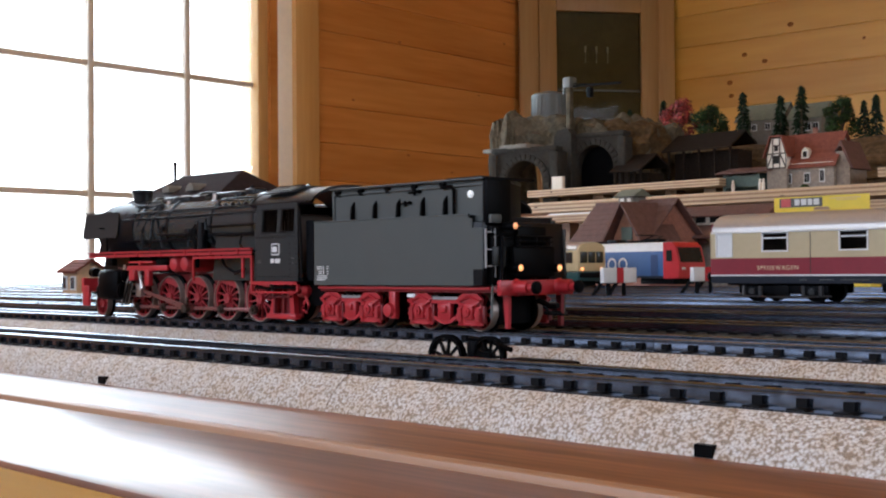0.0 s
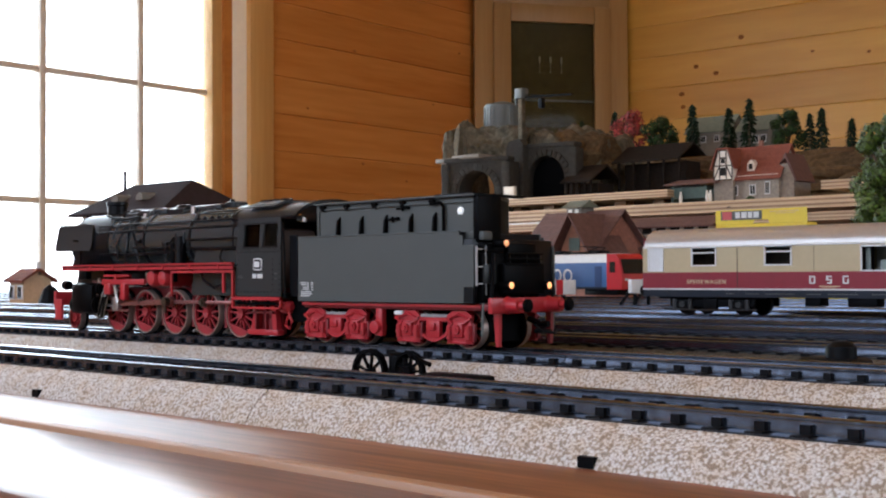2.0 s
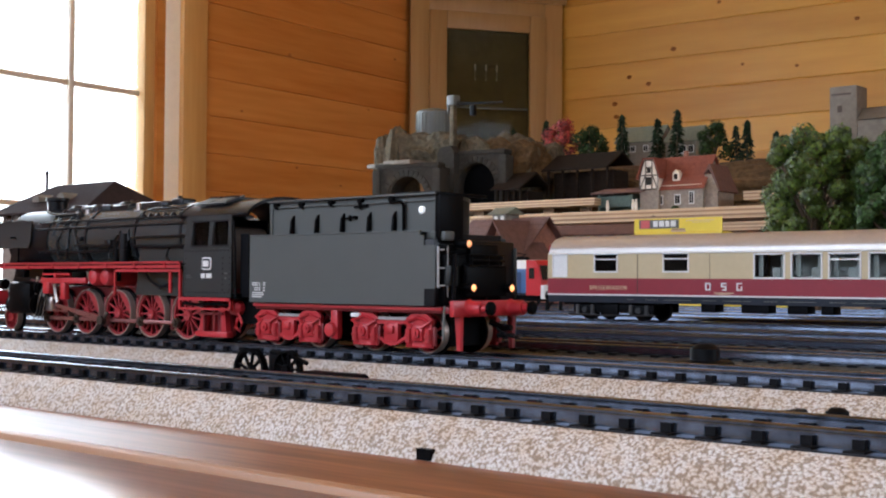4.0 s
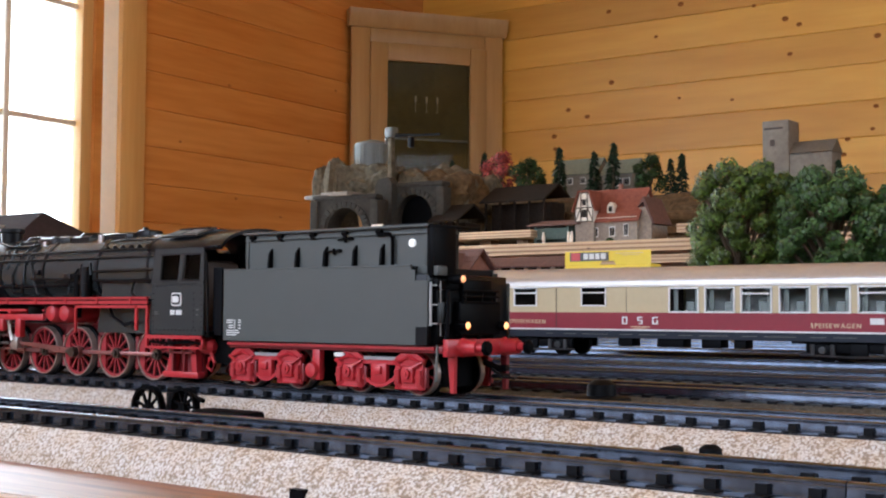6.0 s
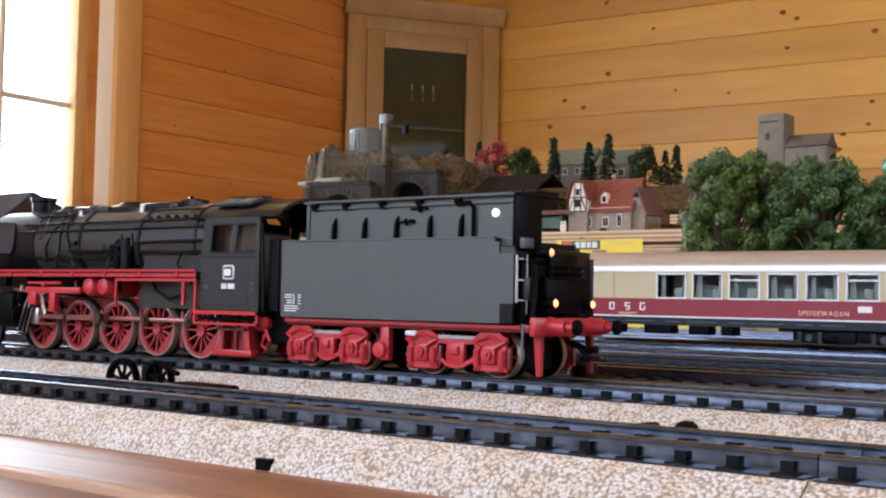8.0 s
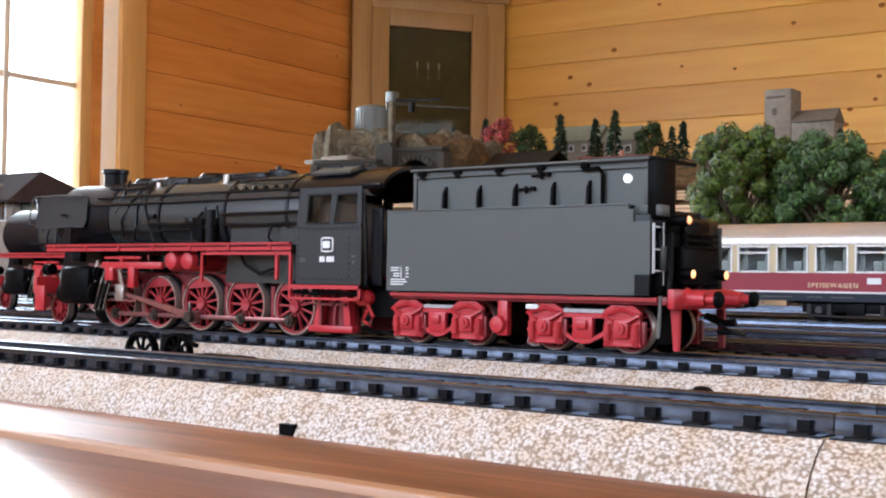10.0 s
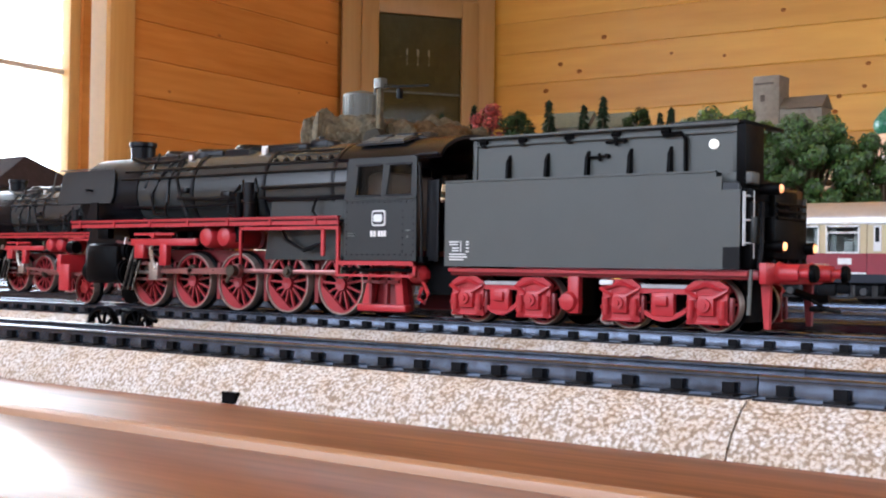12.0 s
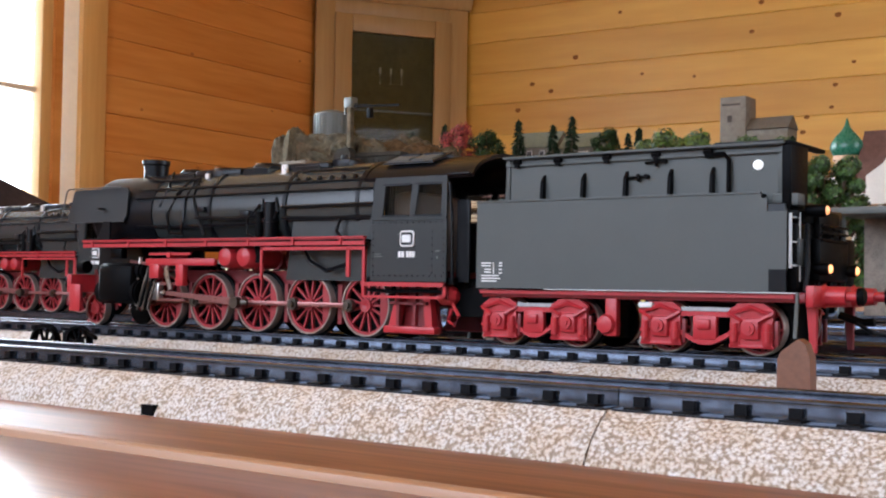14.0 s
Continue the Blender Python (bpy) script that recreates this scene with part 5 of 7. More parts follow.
        part("pickup_clip", Mesh().tube([(x0 - 0.0052, -0.0120, 0.0034), (x0 - 0.0056, -0.0122, 0.0018), (x0 - 0.0046, -0.0122, 0.0012), (x0 - 0.0030, -0.0122, 0.0012), (x0 - 0.0026, -0.0120, 0.0030)], 0.0004), STEEL, e)
    part("centre_post", Mesh().box(0.0008, 0.0036, -0.0150, -0.0130, 0.0030, 0.0112, 0.0004).lathe([(-0.0162, 0.0004), (-0.0160, 0.0018), (-0.0145, 0.0024), (-0.0130, 0.0024)], (0.0012, 0, 0.0055), "y", 14), RED, e, "red post and round cover between the bogies")
    part("chip", Mesh().box(0.0085, 0.0118, -0.0150, -0.0135, 0.0092, 0.0104, 0.0004), GREYWHITE, e, "small pale chipped tag")
    return e, wheels


TRACK_Y = TRACKS[1]
engine, engine_wheels, engine_rods = steam_locomotive(pose(0, TRACK_Y, RAIL_TOP), "black steam locomotive with red wheels rolling tender first")
tender_ob, tender_wheels = tender(pose(0, TRACK_Y, RAIL_TOP))

# a second engine parked on the next track
parked, _, _ = steam_locomotive(pose(-0.1690, TRACKS[2], RAIL_TOP), "black steam locomotive with red wheels parked on the next track", deflectors=False)

# x of the train against its place at 11 s
TRAVEL = [(0.0, -0.1622), (0.5, -0.1566), (1.0, -0.1503), (1.5, -0.1440), (2.0, -0.1370), (4.5, -0.1000), (5.0, -0.0920), (5.5, -0.0845), (6.0, -0.0767), (6.5, -0.0685), (7.0, -0.0606), (7.5, -0.0536),
          (8.0, -0.0460), (10.5, -0.0078), (11.0, 0.0), (11.5, 0.0074), (12.0, 0.0154), (12.5, 0.0230), (13.0, 0.0311), (13.5, 0.0389), (14.0, 0.0472)]


def travel(t):
    return float(np.interp(t, [r[0] for r in TRAVEL], [r[1] for r in TRAVEL]))


def motions():
    for ob in (engine, tender_ob):
        walk(ob, [(t, pose(x, TRACK_Y, RAIL_TOP)) for t, x in TRAVEL])
    steps = [0.25 * i for i in range(57)]
    phase = math.pi + 0.3
    for w, x, z, r, s in engine_wheels + tender_wheels:
        rows = []
        for t in steps[::2]:
            a = math.degrees(travel(t) / r + (phase if r == RW else 0) + (math.pi if r == RW else 0))
            rows.append((t, pose(x, s * 0.0092, z, 0, a, 0) if s < 0 else pose(x, s * 0.0092, z, 0, a + 90, 0) @ pose(0, 0, 0, 0, 0, 180)))
        walk(w, rows)
    for row in engine_rods:
        tables = [rod_poses(travel(t) / RW + phase, row[0]) for t in steps]
        for k, ob in enumerate(row[1:]):
            walk(ob, [(t, p[k]) for t, p in zip(steps, tables)])


TINDARK = mat("dark_metal", (0.030, 0.030, 0.031), 0.4, 0.2, vary=0.3, scale=300)


# ---- the dining coach ----
def coach():
    y0 = TRACKS[5]
    c = thing("dining_coach", pose(0, y0, RAIL_TOP), "beige and crimson dining coach with silver roof in the yard", "model coach")
    xa, xb, h = -0.2385, -0.0030, 0.0165
    zt, zs, zb = 0.0345, 0.0213, 0.0126      # eaves, colour change, lower edge
    wins = [(-0.2350, -0.2262, 0.0222, 0.0335), (-0.2092, -0.1956, 0.0246, 0.0337), (-0.1690, -0.1553, 0.0246, 0.0337), (-0.1210, -0.1062, 0.0216, 0.0328), (-0.1027, -0.0884, 0.0216, 0.0328),
            (-0.0850, -0.0707, 0.0216, 0.0328), (-0.0669, -0.0531, 0.0216, 0.0328), (-0.0493, -0.0355, 0.0216, 0.0328), (-0.0319, -0.0182, 0.0216, 0.0328)]
    for s in (-1, 1):
        up = Mesh()
        edges = sorted({xa, -0.0150} | {w for q in wins for w in q[:2]})
        levels = sorted({zs, zt} | {w for q in wins for w in q[2:]})
        holes = {(i, j) for i in range(len(edges) - 1) for j in range(len(levels) - 1)
                 if any(w0 <= edges[i] and edges[i + 1] <= w1 and z0 <= levels[j] and levels[j + 1] <= z1 for w0, w1, z0, z1 in wins)}
        n = len(levels)
        grid = [(px, s * h + d, pz) for d in (-0.0004, 0.0004) for px in edges for pz in levels]
        k2 = len(edges) * n
        faces = []
        for i in range(len(edges) - 1):
            for j in range(n - 1):
                if (i, j) in holes:
                    continue
                q = (i * n + j, i * n + j + 1, (i + 1) * n + j + 1, (i + 1) * n + j)
                faces += [q, tuple(v + k2 for v in reversed(q))]
                for di, dj, u, v in ((-1, 0, 0, 1), (0, 1, 1, 2), (1, 0, 2, 3), (0, -1, 3, 0)):
                    ii, jj = i + di, j + dj
                    if (ii, jj) in holes or not (0 <= ii < len(edges) - 1 and 0 <= jj < n - 1):
                        faces.append((q[v], q[u], q[u] + k2, q[v] + k2))
        up.add(grid, faces)
        part("door_panel", Mesh().box(-0.0149, xb, s * h * 0.97 - 0.0004, s * h * 0.97 + 0.0004, zs, zt), BEIGE, c, "", False)
        side = part("upper_side", up, BEIGE, c, "beige window band", False)
        part("lower_side", Mesh().box(xa, -0.0150, s * h - 0.0004, s * h + 0.0004, zb, zs).box(-0.0150, xb, s * h * 0.97 - 0.0004, s * h * 0.97 + 0.0004, zb, zs), CRIMSON, c, "crimson lower side", False)
        part("trim_line", Mesh().box(xa, -0.0150, s * (h + 0.0004) - 0.0001, s * (h + 0.0004) + 0.0001, zb, zb + 0.0007), GREYWHITE, c)
        part("sole_bar", Mesh().box(xa, xb, s * h * 0.96 - 0.0006, s * h * 0.96 + 0.0006, 0.0090, zb), SILL, c, "dark blue-black sole bar")
        for k, (w0, w1, z0, z1) in enumerate(wins):
            g = 0.00036
            y = s * (h + 0.0005)
            fr = Mesh().box(w0 - g, w1 + g, y - 0.0003, y + 0.0003, z1 - g, z1 + g).box(w0 - g, w1 + g, y - 0.0003, y + 0.0003, z0 - g, z0 + g).box(w0 - g, w0 + g, y - 0.0003, y + 0.0003, z0, z1).box(w1 - g, w1 + g, y - 0.0003, y + 0.0003, z0, z1)
            if k in (1, 2, 5, 8):
                fr.box(w0, w1, y - 0.0003, y + 0.0003, z1 - 0.0031, z1 - 0.0024)
            win = part("window_frame", fr, GREYWHITE, side, "silver window frame")
            part("pane", Mesh().box(w0, w1, s * h - 0.0002, s * h + 0.0001, z0, z1), GLASS if k else GREYWHITE, win, "", False).visible_shadow = False
            if 2 < k:
                part("curtain", Mesh().box(w0 + 0.0008, w0 + 0.0030, s * (h - 0.003), s * (h - 0.0026), z0, z1).box(w1 - 0.0030, w1 - 0.0008, s * (h - 0.003), s * (h - 0.0026), z0, z1), CURTAIN, win)
        part("door_line", Mesh().box(-0.1440, -0.1438, s * (h + 0.0004) - 0.0001, s * (h + 0.0004) + 0.0001, zs, zt - 0.001), TIMBER, c)
        part("door_line", Mesh().box(-0.1840, -0.1836, s * (h + 0.0004) - 0.0001, s * (h + 0.0004) + 0.0001, zb, zt - 0.001), TIMBER, c)
        part("door_window", Mesh().box(-0.0122, -0.0090, s * (h + 0.0001) - 0.0002, s * (h + 0.0001) + 0.0003, 0.0222, 0.0330, 0.0001), GREYWHITE, c, "narrow pale door window")
        part("door_pane", Mesh().box(-0.0114, -0.0098, s * (h + 0.0005) - 0.0002, s * (h + 0.0005) + 0.0002, 0.0262, 0.0322), DARKGLASS, c)
    # roof: a flat arch that curves down to the eaves
    arc = [(h * 1.02 * math.sin(radians(a)) if abs(a) < 90 else math.copysign(h * 1.02, a), zt - 0.0012 + 0.0104 * max(0, math.cos(radians(a))) ** 0.75) for a in range(-90, 91, 6)]
    part("roof", Mesh().prism(arc, xa + 0.001, xb - 0.001, "x"), ROOF, c, "silver-grey arched roof")
    for x in (-0.2384, -0.0040):
        part("end_wall", Mesh().box(x, x + 0.0010, -h + 0.0004, h - 0.0004, zb, zt + 0.004), CRIMSON if x < -0.1 else BEIGE, c)
    part("gangway_bellows", Mesh().box(xb, xb + 0.0045, -0.0065, 0.0065, 0.0120, 0.0365, 0.001), DEEP, c)
    part("gangway_bellows", Mesh().box(xa - 0.0045, xa, -0.0065, 0.0065, 0.0120, 0.0365, 0.001), DEEP, c)
    part("floor_pan", Mesh().box(xa + 0.001, xb - 0.001, -0.0150, 0.0150, 0.0100, 0.0126), UNDER, c)
    part("interior", Mesh().box(-0.2300, -0.1250, 0.0040, 0.0056, 0.0127, 0.0352), INSIDE, c, "brown kitchen partition inside")
    # pale panel added behind the panes in place of light through the saloon
    part("interior", Mesh().box(-0.1240, -0.0100, 0.0060, 0.0070, 0.0127, 0.0352), mat("coach_daylight_panel", (0.72, 0.71, 0.69), 0.5, vary=0.06), c, "added pale panel inside, standing in for light through the saloon")
    for x in (-0.1120, -0.0930, -0.0760, -0.0590, -0.0410, -0.0240):
        part("table", Mesh().box(x - 0.0020, x + 0.0020, -0.0130, -0.0030, 0.0127, 0.0265, 0.0006), CURTAIN, c)
    for xm in (-0.2010, -0.0330):
        bg = part("bogie", Mesh().box(xm - 0.0240, xm + 0.0240, -0.0128, -0.0112, 0.0040, 0.0088, 0.0006).box(xm - 0.0240, xm + 0.0240, 0.0112, 0.0128, 0.0040, 0.0088, 0.0006).box(xm - 0.006, xm + 0.006, -0.012, 0.012, 0.0040, 0.0100)
                  .box(xm - 0.0200, xm - 0.0120, -0.0138, -0.0120, 0.0026, 0.0074, 0.0005).box(xm + 0.0120, xm + 0.0200, -0.0138, -0.0120, 0.0026, 0.0074, 0.0005).box(xm - 0.0040, xm + 0.0040, -0.0140, -0.0120, 0.0020, 0.0084, 0.0005)
                  .box(xm - 0.0300, xm + 0.0300, -0.0134, -0.0120, 0.0080, 0.0096), UNDER, c, "black coach bogie")
        for x in (xm - 0.0160, xm + 0.0160):
            for s in (-1, 1):
                part("coach_wheel", Mesh().lathe([(-0.0010, 0.0010), (-0.0010, 0.0054), (0.0010, 0.0060), (0.0016, 0.0010)], (x, s * 0.0090, 0.0055), "y", 20), UNDER, bg)
        for d in (-0.0160, 0.0160):
            part("spring", Mesh().cyl((xm + d - 0.0045, -0.0134, 0), 0.0012, 0.0030, 0.0078, "z", 8).cyl((xm + d + 0.0045, -0.0134, 0), 0.0012, 0.0030, 0.0078, "z", 8), TINDARK, bg)
            part("axle_cap", Mesh().cyl((xm + d, 0, 0.0052), 0.0016, -0.0146, -0.0130, "y", 10), TINDARK, bg)
        part("brake_rod", Mesh().tube([(xm - 0.026, -0.0138, 0.0030), (xm - 0.004, -0.0142, 0.0024), (xm + 0.026, -0.0138, 0.0030)], 0.0005), TINDARK, bg)
    # pale strip on the near eaves only: the roof edge's highlight as colour
    part("eaves_highlight", Mesh().box(xa + 0.001, xb - 0.001, -h - 0.0011, -h - 0.0003, zt - 0.0008, zt - 0.0002), GREYWHITE, c, "pale strip painting the highlight on the near roof edge")
    for k, x in enumerate((-0.1500, -0.1290, -0.1060, -0.0900)):
        part("equipment_box", Mesh().box(x, x + (0.008, 0.014, 0.010, 0.006)[k], -0.0145, -0.0060, 0.0050, 0.0100, 0.0006), UNDER, c)
    for s in (-1, 1):
        for x, d in ((xa, -1), (xb, 1)):
            part("buffer", Mesh().lathe([(0, 0.0014), (d * 0.0040, 0.0012), (d * 0.0042, 0.0026), (d * 0.0052, 0.0022)], (x, s * 0.0100, 0.0122), "x", 14), UNDER, c)
    writing("lettering", "SPEISEWAGEN", 0.0029, pose(-0.0418, -h - 0.0006, 0.0158, 90, 0, 0), GOLD, c, 0.0001, 1.25)
    writing("lettering", "SPEISEWAGEN", 0.0029, pose(-0.2010, -h - 0.0006, 0.0165, 90, 0, 0), GOLD, c, 0.0001, 1.25)
    for k, x in enumerate((-0.1448, -0.1365, -0.1285)):
        e = Mesh().box(x - 0.0013, x - 0.0007, -h - 0.0008, -h - 0.0005, 0.0172 if k == 1 else 0.0157, 0.0193).box(x - 0.0007, x + 0.0014, -h - 0.0008, -h - 0.0005, 0.0187, 0.0193).box(x - 0.0007, x + 0.0014, -h - 0.0008, -h - 0.0005, 0.0157, 0.0163)
        if k != 1:
            e.box(x + 0.0009, x + 0.0015, -h - 0.0008, -h - 0.0005, 0.0160, 0.0178 if k else 0.0190)
        else:
            e.box(x - 0.0007, x + 0.0014, -h - 0.0008, -h - 0.0005, 0.0172, 0.0178).box(x + 0.0008, x + 0.0014, -h - 0.0008, -h - 0.0005, 0.0163, 0.0172)
        part("operator_mark", e, GREYWHITE, c, "pale operator mark on the crimson band")
    part("print_bars", Mesh().box(-0.1415, -0.1312, -h - 0.0007, -h - 0.0005, 0.0143, 0.0147).box(-0.1400, -0.1330, -h - 0.0007, -h - 0.0005, 0.0136, 0.0139), GOLD, c)
    part("number_plate", Mesh().box(-0.0270, -0.0212, -h - 0.0008, -h - 0.0004, 0.0166, 0.0192), GREYWHITE, c, "small white plate")
    sp = Mesh()
    for k in range(15):
        x = -0.19 + k * 0.0105
        sp.box(x, x + 0.004 + 0.003 * (k % 3), -h * 0.96 - 0.0008, -h * 0.96 - 0.0006, 0.0106, 0.0109)
    part("print_bars", sp, GREYPLASTIC, c)


coach()

# a yellow carton pack on the table behind, and another low one seen under the coach
def hanging_pack():
    b = thing("yellow_pack", pose(-0.456, 0.89, 0), "bright yellow hobby pack with hanging slot standing behind the coach", "box")
    part("carton", Mesh().box(-0.048, 0.048, -0.004, 0.016, 0.0, 0.080, 0.0006).prism([(-0.048, 0.080), (-0.008, 0.080), (-0.006, 0.0835), (0.008, 0.0835), (0.010, 0.080), (0.048, 0.080), (0.048, 0.0935), (-0.048, 0.0935)], -0.004, -0.0034, "y"), YELLOW, b, "", False)
    part("logo_field", Mesh().box(-0.042, 0.002, -0.0046, -0.0041, 0.0838, 0.0925), GREYPLASTIC, b, "grey logo field")
    part("logo_mark", Mesh().box(-0.040, -0.030, -0.0050, -0.0045, 0.0842, 0.0920), mat("logo_red", (0.55, 0.10, 0.10), 0.4), b)
    part("logo_bars", Mesh().box(-0.026, -0.021, -0.0050, -0.0045, 0.0855, 0.0912).box(-0.0195, -0.014, -0.0050, -0.0045, 0.0855, 0.0912).box(-0.0125, -0.008, -0.0050, -0.0045, 0.0855, 0.0912).box(-0.0065, -0.001, -0.0050, -0.0045, 0.0855, 0.0912), GREYWHITE, b)
    part("print_bars", Mesh().box(0.010, 0.040, -0.0046, -0.0041, 0.0905, 0.0912).box(0.016, 0.036, -0.0046, -0.0041, 0.0888, 0.0893), GOLD, b)
    c = thing("yellow_pack", pose(-0.27, 0.80, 0), "low yellow pack lying on the table beyond the coach", "box")
    part("carton", Mesh().box(-0.085, -0.018, 0, 0.05, 0, 0.020, 0.0008), YELLOW, c)
    part("label_panel", Mesh().box(-0.017, 0.012, 0.002, 0.05, 0, 0.019, 0.0006), GOLD, c)


hanging_pack()


def modern_loco():
    m = thing("electric_locomotive", pose(-0.5920, 0.7855, RAIL_TOP, 0, 0, -10), "blue electric locomotive with red cab ends and pale roof", "model locomotive")
    h = 0.0165
    body = [(-h, 0.0070), (h, 0.0070), (h, 0.0310), (h * 0.82, 0.0385), (-h * 0.82, 0.0385), (-h, 0.0310)]
    part("body", Mesh().prism(body, -0.080, 0.052, "x"), BLUE, m, "blue body side")
    part("roof", Mesh().prism([(-h * 0.99, 0.0318), (-h * 0.84, 0.0388), (-h * 0.6, 0.0402), (h * 0.6, 0.0402), (h * 0.84, 0.0388), (h * 0.99, 0.0318)], -0.080, 0.056, "x"), GREYWHITE, m, "pale grey roof")
    for d, x in ((1, 0.052), (-1, -0.080)):
        nose = [(x, 0.0070), (x + d * 0.0190, 0.0070), (x + d * 0.0200, 0.0190), (x + d * 0.0150, 0.0360), (x + d * 0.0100, 0.0398), (x, 0.0398)]
        cab = part("cab", Mesh().prism(nose, -h * 1.01, h * 1.01, "y"), LOCORED, m, "red cab end")
        part("windscreen", Mesh().prism([(x + d * 0.0188, 0.0215), (x + d * 0.0198, 0.0215), (x + d * 0.0160, 0.0350), (x + d * 0.0150, 0.0350)], -h * 0.86, h * 0.86, "y"), DARKGLASS, cab)
        part("side_window", Mesh().box(min(x + d * 0.004, x + d * 0.011), max(x + d * 0.004, x + d * 0.011), -h * 1.01 - 0.0004, -h * 1.01 + 0.0002, 0.0225, 0.0325), DARKGLASS, cab)
        part("headlight", Mesh().box(min(x + d * 0.0192, x + d * 0.0202), max(x + d * 0.0192, x + d * 0.0202), -0.0130, -0.0090, 0.0150, 0.0170).box(min(x + d * 0.0192, x + d * 0.0202), max(x + d * 0.0192, x + d * 0.0202), 0.0090, 0.0130, 0.0150, 0.0170), GREYWHITE, cab)
    for xm in (-0.058, 0.040):
        part("bogie", Mesh().box(xm - 0.022, xm + 0.022, -0.013, 0.013, 0.0015, 0.0070, 0.001), UNDER, m)
    # white round shapes of the side mark
    for x in (-0.031, -0.016, -0.001):
        part("side_mark", Mesh().lathe([(-h - 0.0005, 0.0064), (-h - 0.0005, 0.0044), (-h + 0.0001, 0.0044), (-h + 0.0001, 0.0064)], (x, 0, 0.0200), "y", 22, close=False), GREYWHITE, m, "pale ring of the side mark")
    part("side_door", Mesh().box(0.036, 0.045, -h - 0.0003, -h + 0.0001, 0.0085, 0.0285), mat("loco_blue_dark", (0.025, 0.060, 0.16), 0.4, vary=0.1), m, "dark blue side door")
    part("sill_band", Mesh().box(-0.078, 0.052, -h - 0.0004, -h + 0.0001, 0.0070, 0.0092), SILL, m)
    for k in range(4):
        part("roof_box", Mesh().box(-0.060 + k * 0.026, -0.046 + k * 0.026, -0.007, 0.007, 0.0400, 0.0425 + 0.0012 * (k % 2), 0.0008), UNDER, m)
    part("pantograph", Mesh().tube([(0.010, -0.008, 0.0405), (0.028, -0.006, 0.0460), (0.012, -0.006, 0.0475)], 0.0008).tube([(0.010, 0.008, 0.0405), (0.028, 0.006, 0.0460), (0.012, 0.006, 0.0475)], 0.0008).box(0.010, 0.014, -0.011, 0.011, 0.0470, 0.0478), UNDER, m)


modern_loco()


def railcar():
    y = 0.6955
    m = thing("railcar", pose(-0.5960, y + 0.0045, RAIL_TOP, 0, 0, -12), "cream railcar with dark green skirt and arched roof", "model railcar")
    h = 0.0160
    arc = [(h * math.sin(radians(a)), 0.0330 + 0.0075 * max(0, math.cos(radians(a))) ** 0.8) for a in range(-90, 91, 9)]
    part("body", Mesh().box(-0.150, 0.022, -h, h, 0.0140, 0.0330, 0.0012), CREAM, m, "cream body")
    part("skirt", Mesh().box(-0.150, 0.021, -h * 0.98, h * 0.98, 0.0055, 0.0140, 0.001), TEAL, m)
    part("roof", Mesh().prism(arc, -0.150, 0.020, "x"), ROOF, m)
    part("brow", Mesh().prism([(p[0] * 0.95, p[1] - 0.0005) for p in arc], 0.020, 0.0225, "x"), CREAM, m)
    for y0 in (-0.0130, -0.0040, 0.0050):
        part("front_window", Mesh().box(0.0215, 0.0225, y0, y0 + 0.0080, 0.0215, 0.0315, 0.0004), DARKGLASS, m)
    for k in range(8):
        part("side_window", Mesh().box(0.004 - k * 0.018, 0.015 - k * 0.018, -h - 0.0004, -h + 0.0004, 0.0215, 0.0310), DARKGLASS, m)
    for y0 in (-0.0110, 0.0110):
        part("headlight", Mesh().cyl((0, y0, 0.0160), 0.0016, 0.0215, 0.0228, "x", 12), WARM, m)
    part("buffer_beam", Mesh().box(0.020, 0.023, -0.013, 0.013, 0.0085, 0.0130, 0.0003), UNDER, m)
    for xm in (-0.12, -0.005):
        part("bogie", Mesh().box(xm - 0.018, xm + 0.018, -0.012, 0.012, 0.0010, 0.0060, 0.001), UNDER, m)


railcar()


def buffer_stop(x, y, label):
    m = thing("buffer_stop", pose(x, y, 0), label, "buffer stop", "buffer stops")
    part("beam", Mesh().box(-0.0015, 0.0015, -0.0170, -0.0035, 0.0190, 0.0285, 0.0004).box(-0.0015, 0.0015, 0.0035, 0.0170, 0.0190, 0.0285, 0.0004), GREYWHITE, m, "white painted beam")
    part("beam_middle", Mesh().box(-0.0014, 0.0014, -0.0034, 0.0034, 0.0190, 0.0285), LOCORED, m, "red middle field")
    for s in (-1, 1):
        part("stay", Mesh().prism([(-0.0150, RAIL_TOP), (-0.0130, RAIL_TOP), (-0.0010, 0.0260), (-0.0030, 0.0260)], s * 0.0080 - 0.001, s * 0.0080 + 0.001, "y").box(-0.003, -0.0012, s * 0.0080 - 0.001, s * 0.0080 + 0.001, RAIL_TOP, 0.0260), UNDER, m)


buffer_stop(-0.3680, 0.4630, "white and red buffer stop at the end of a yard track")
buffer_stop(-0.3540, 0.5405, "white buffer stop beam at the end of a yard track")


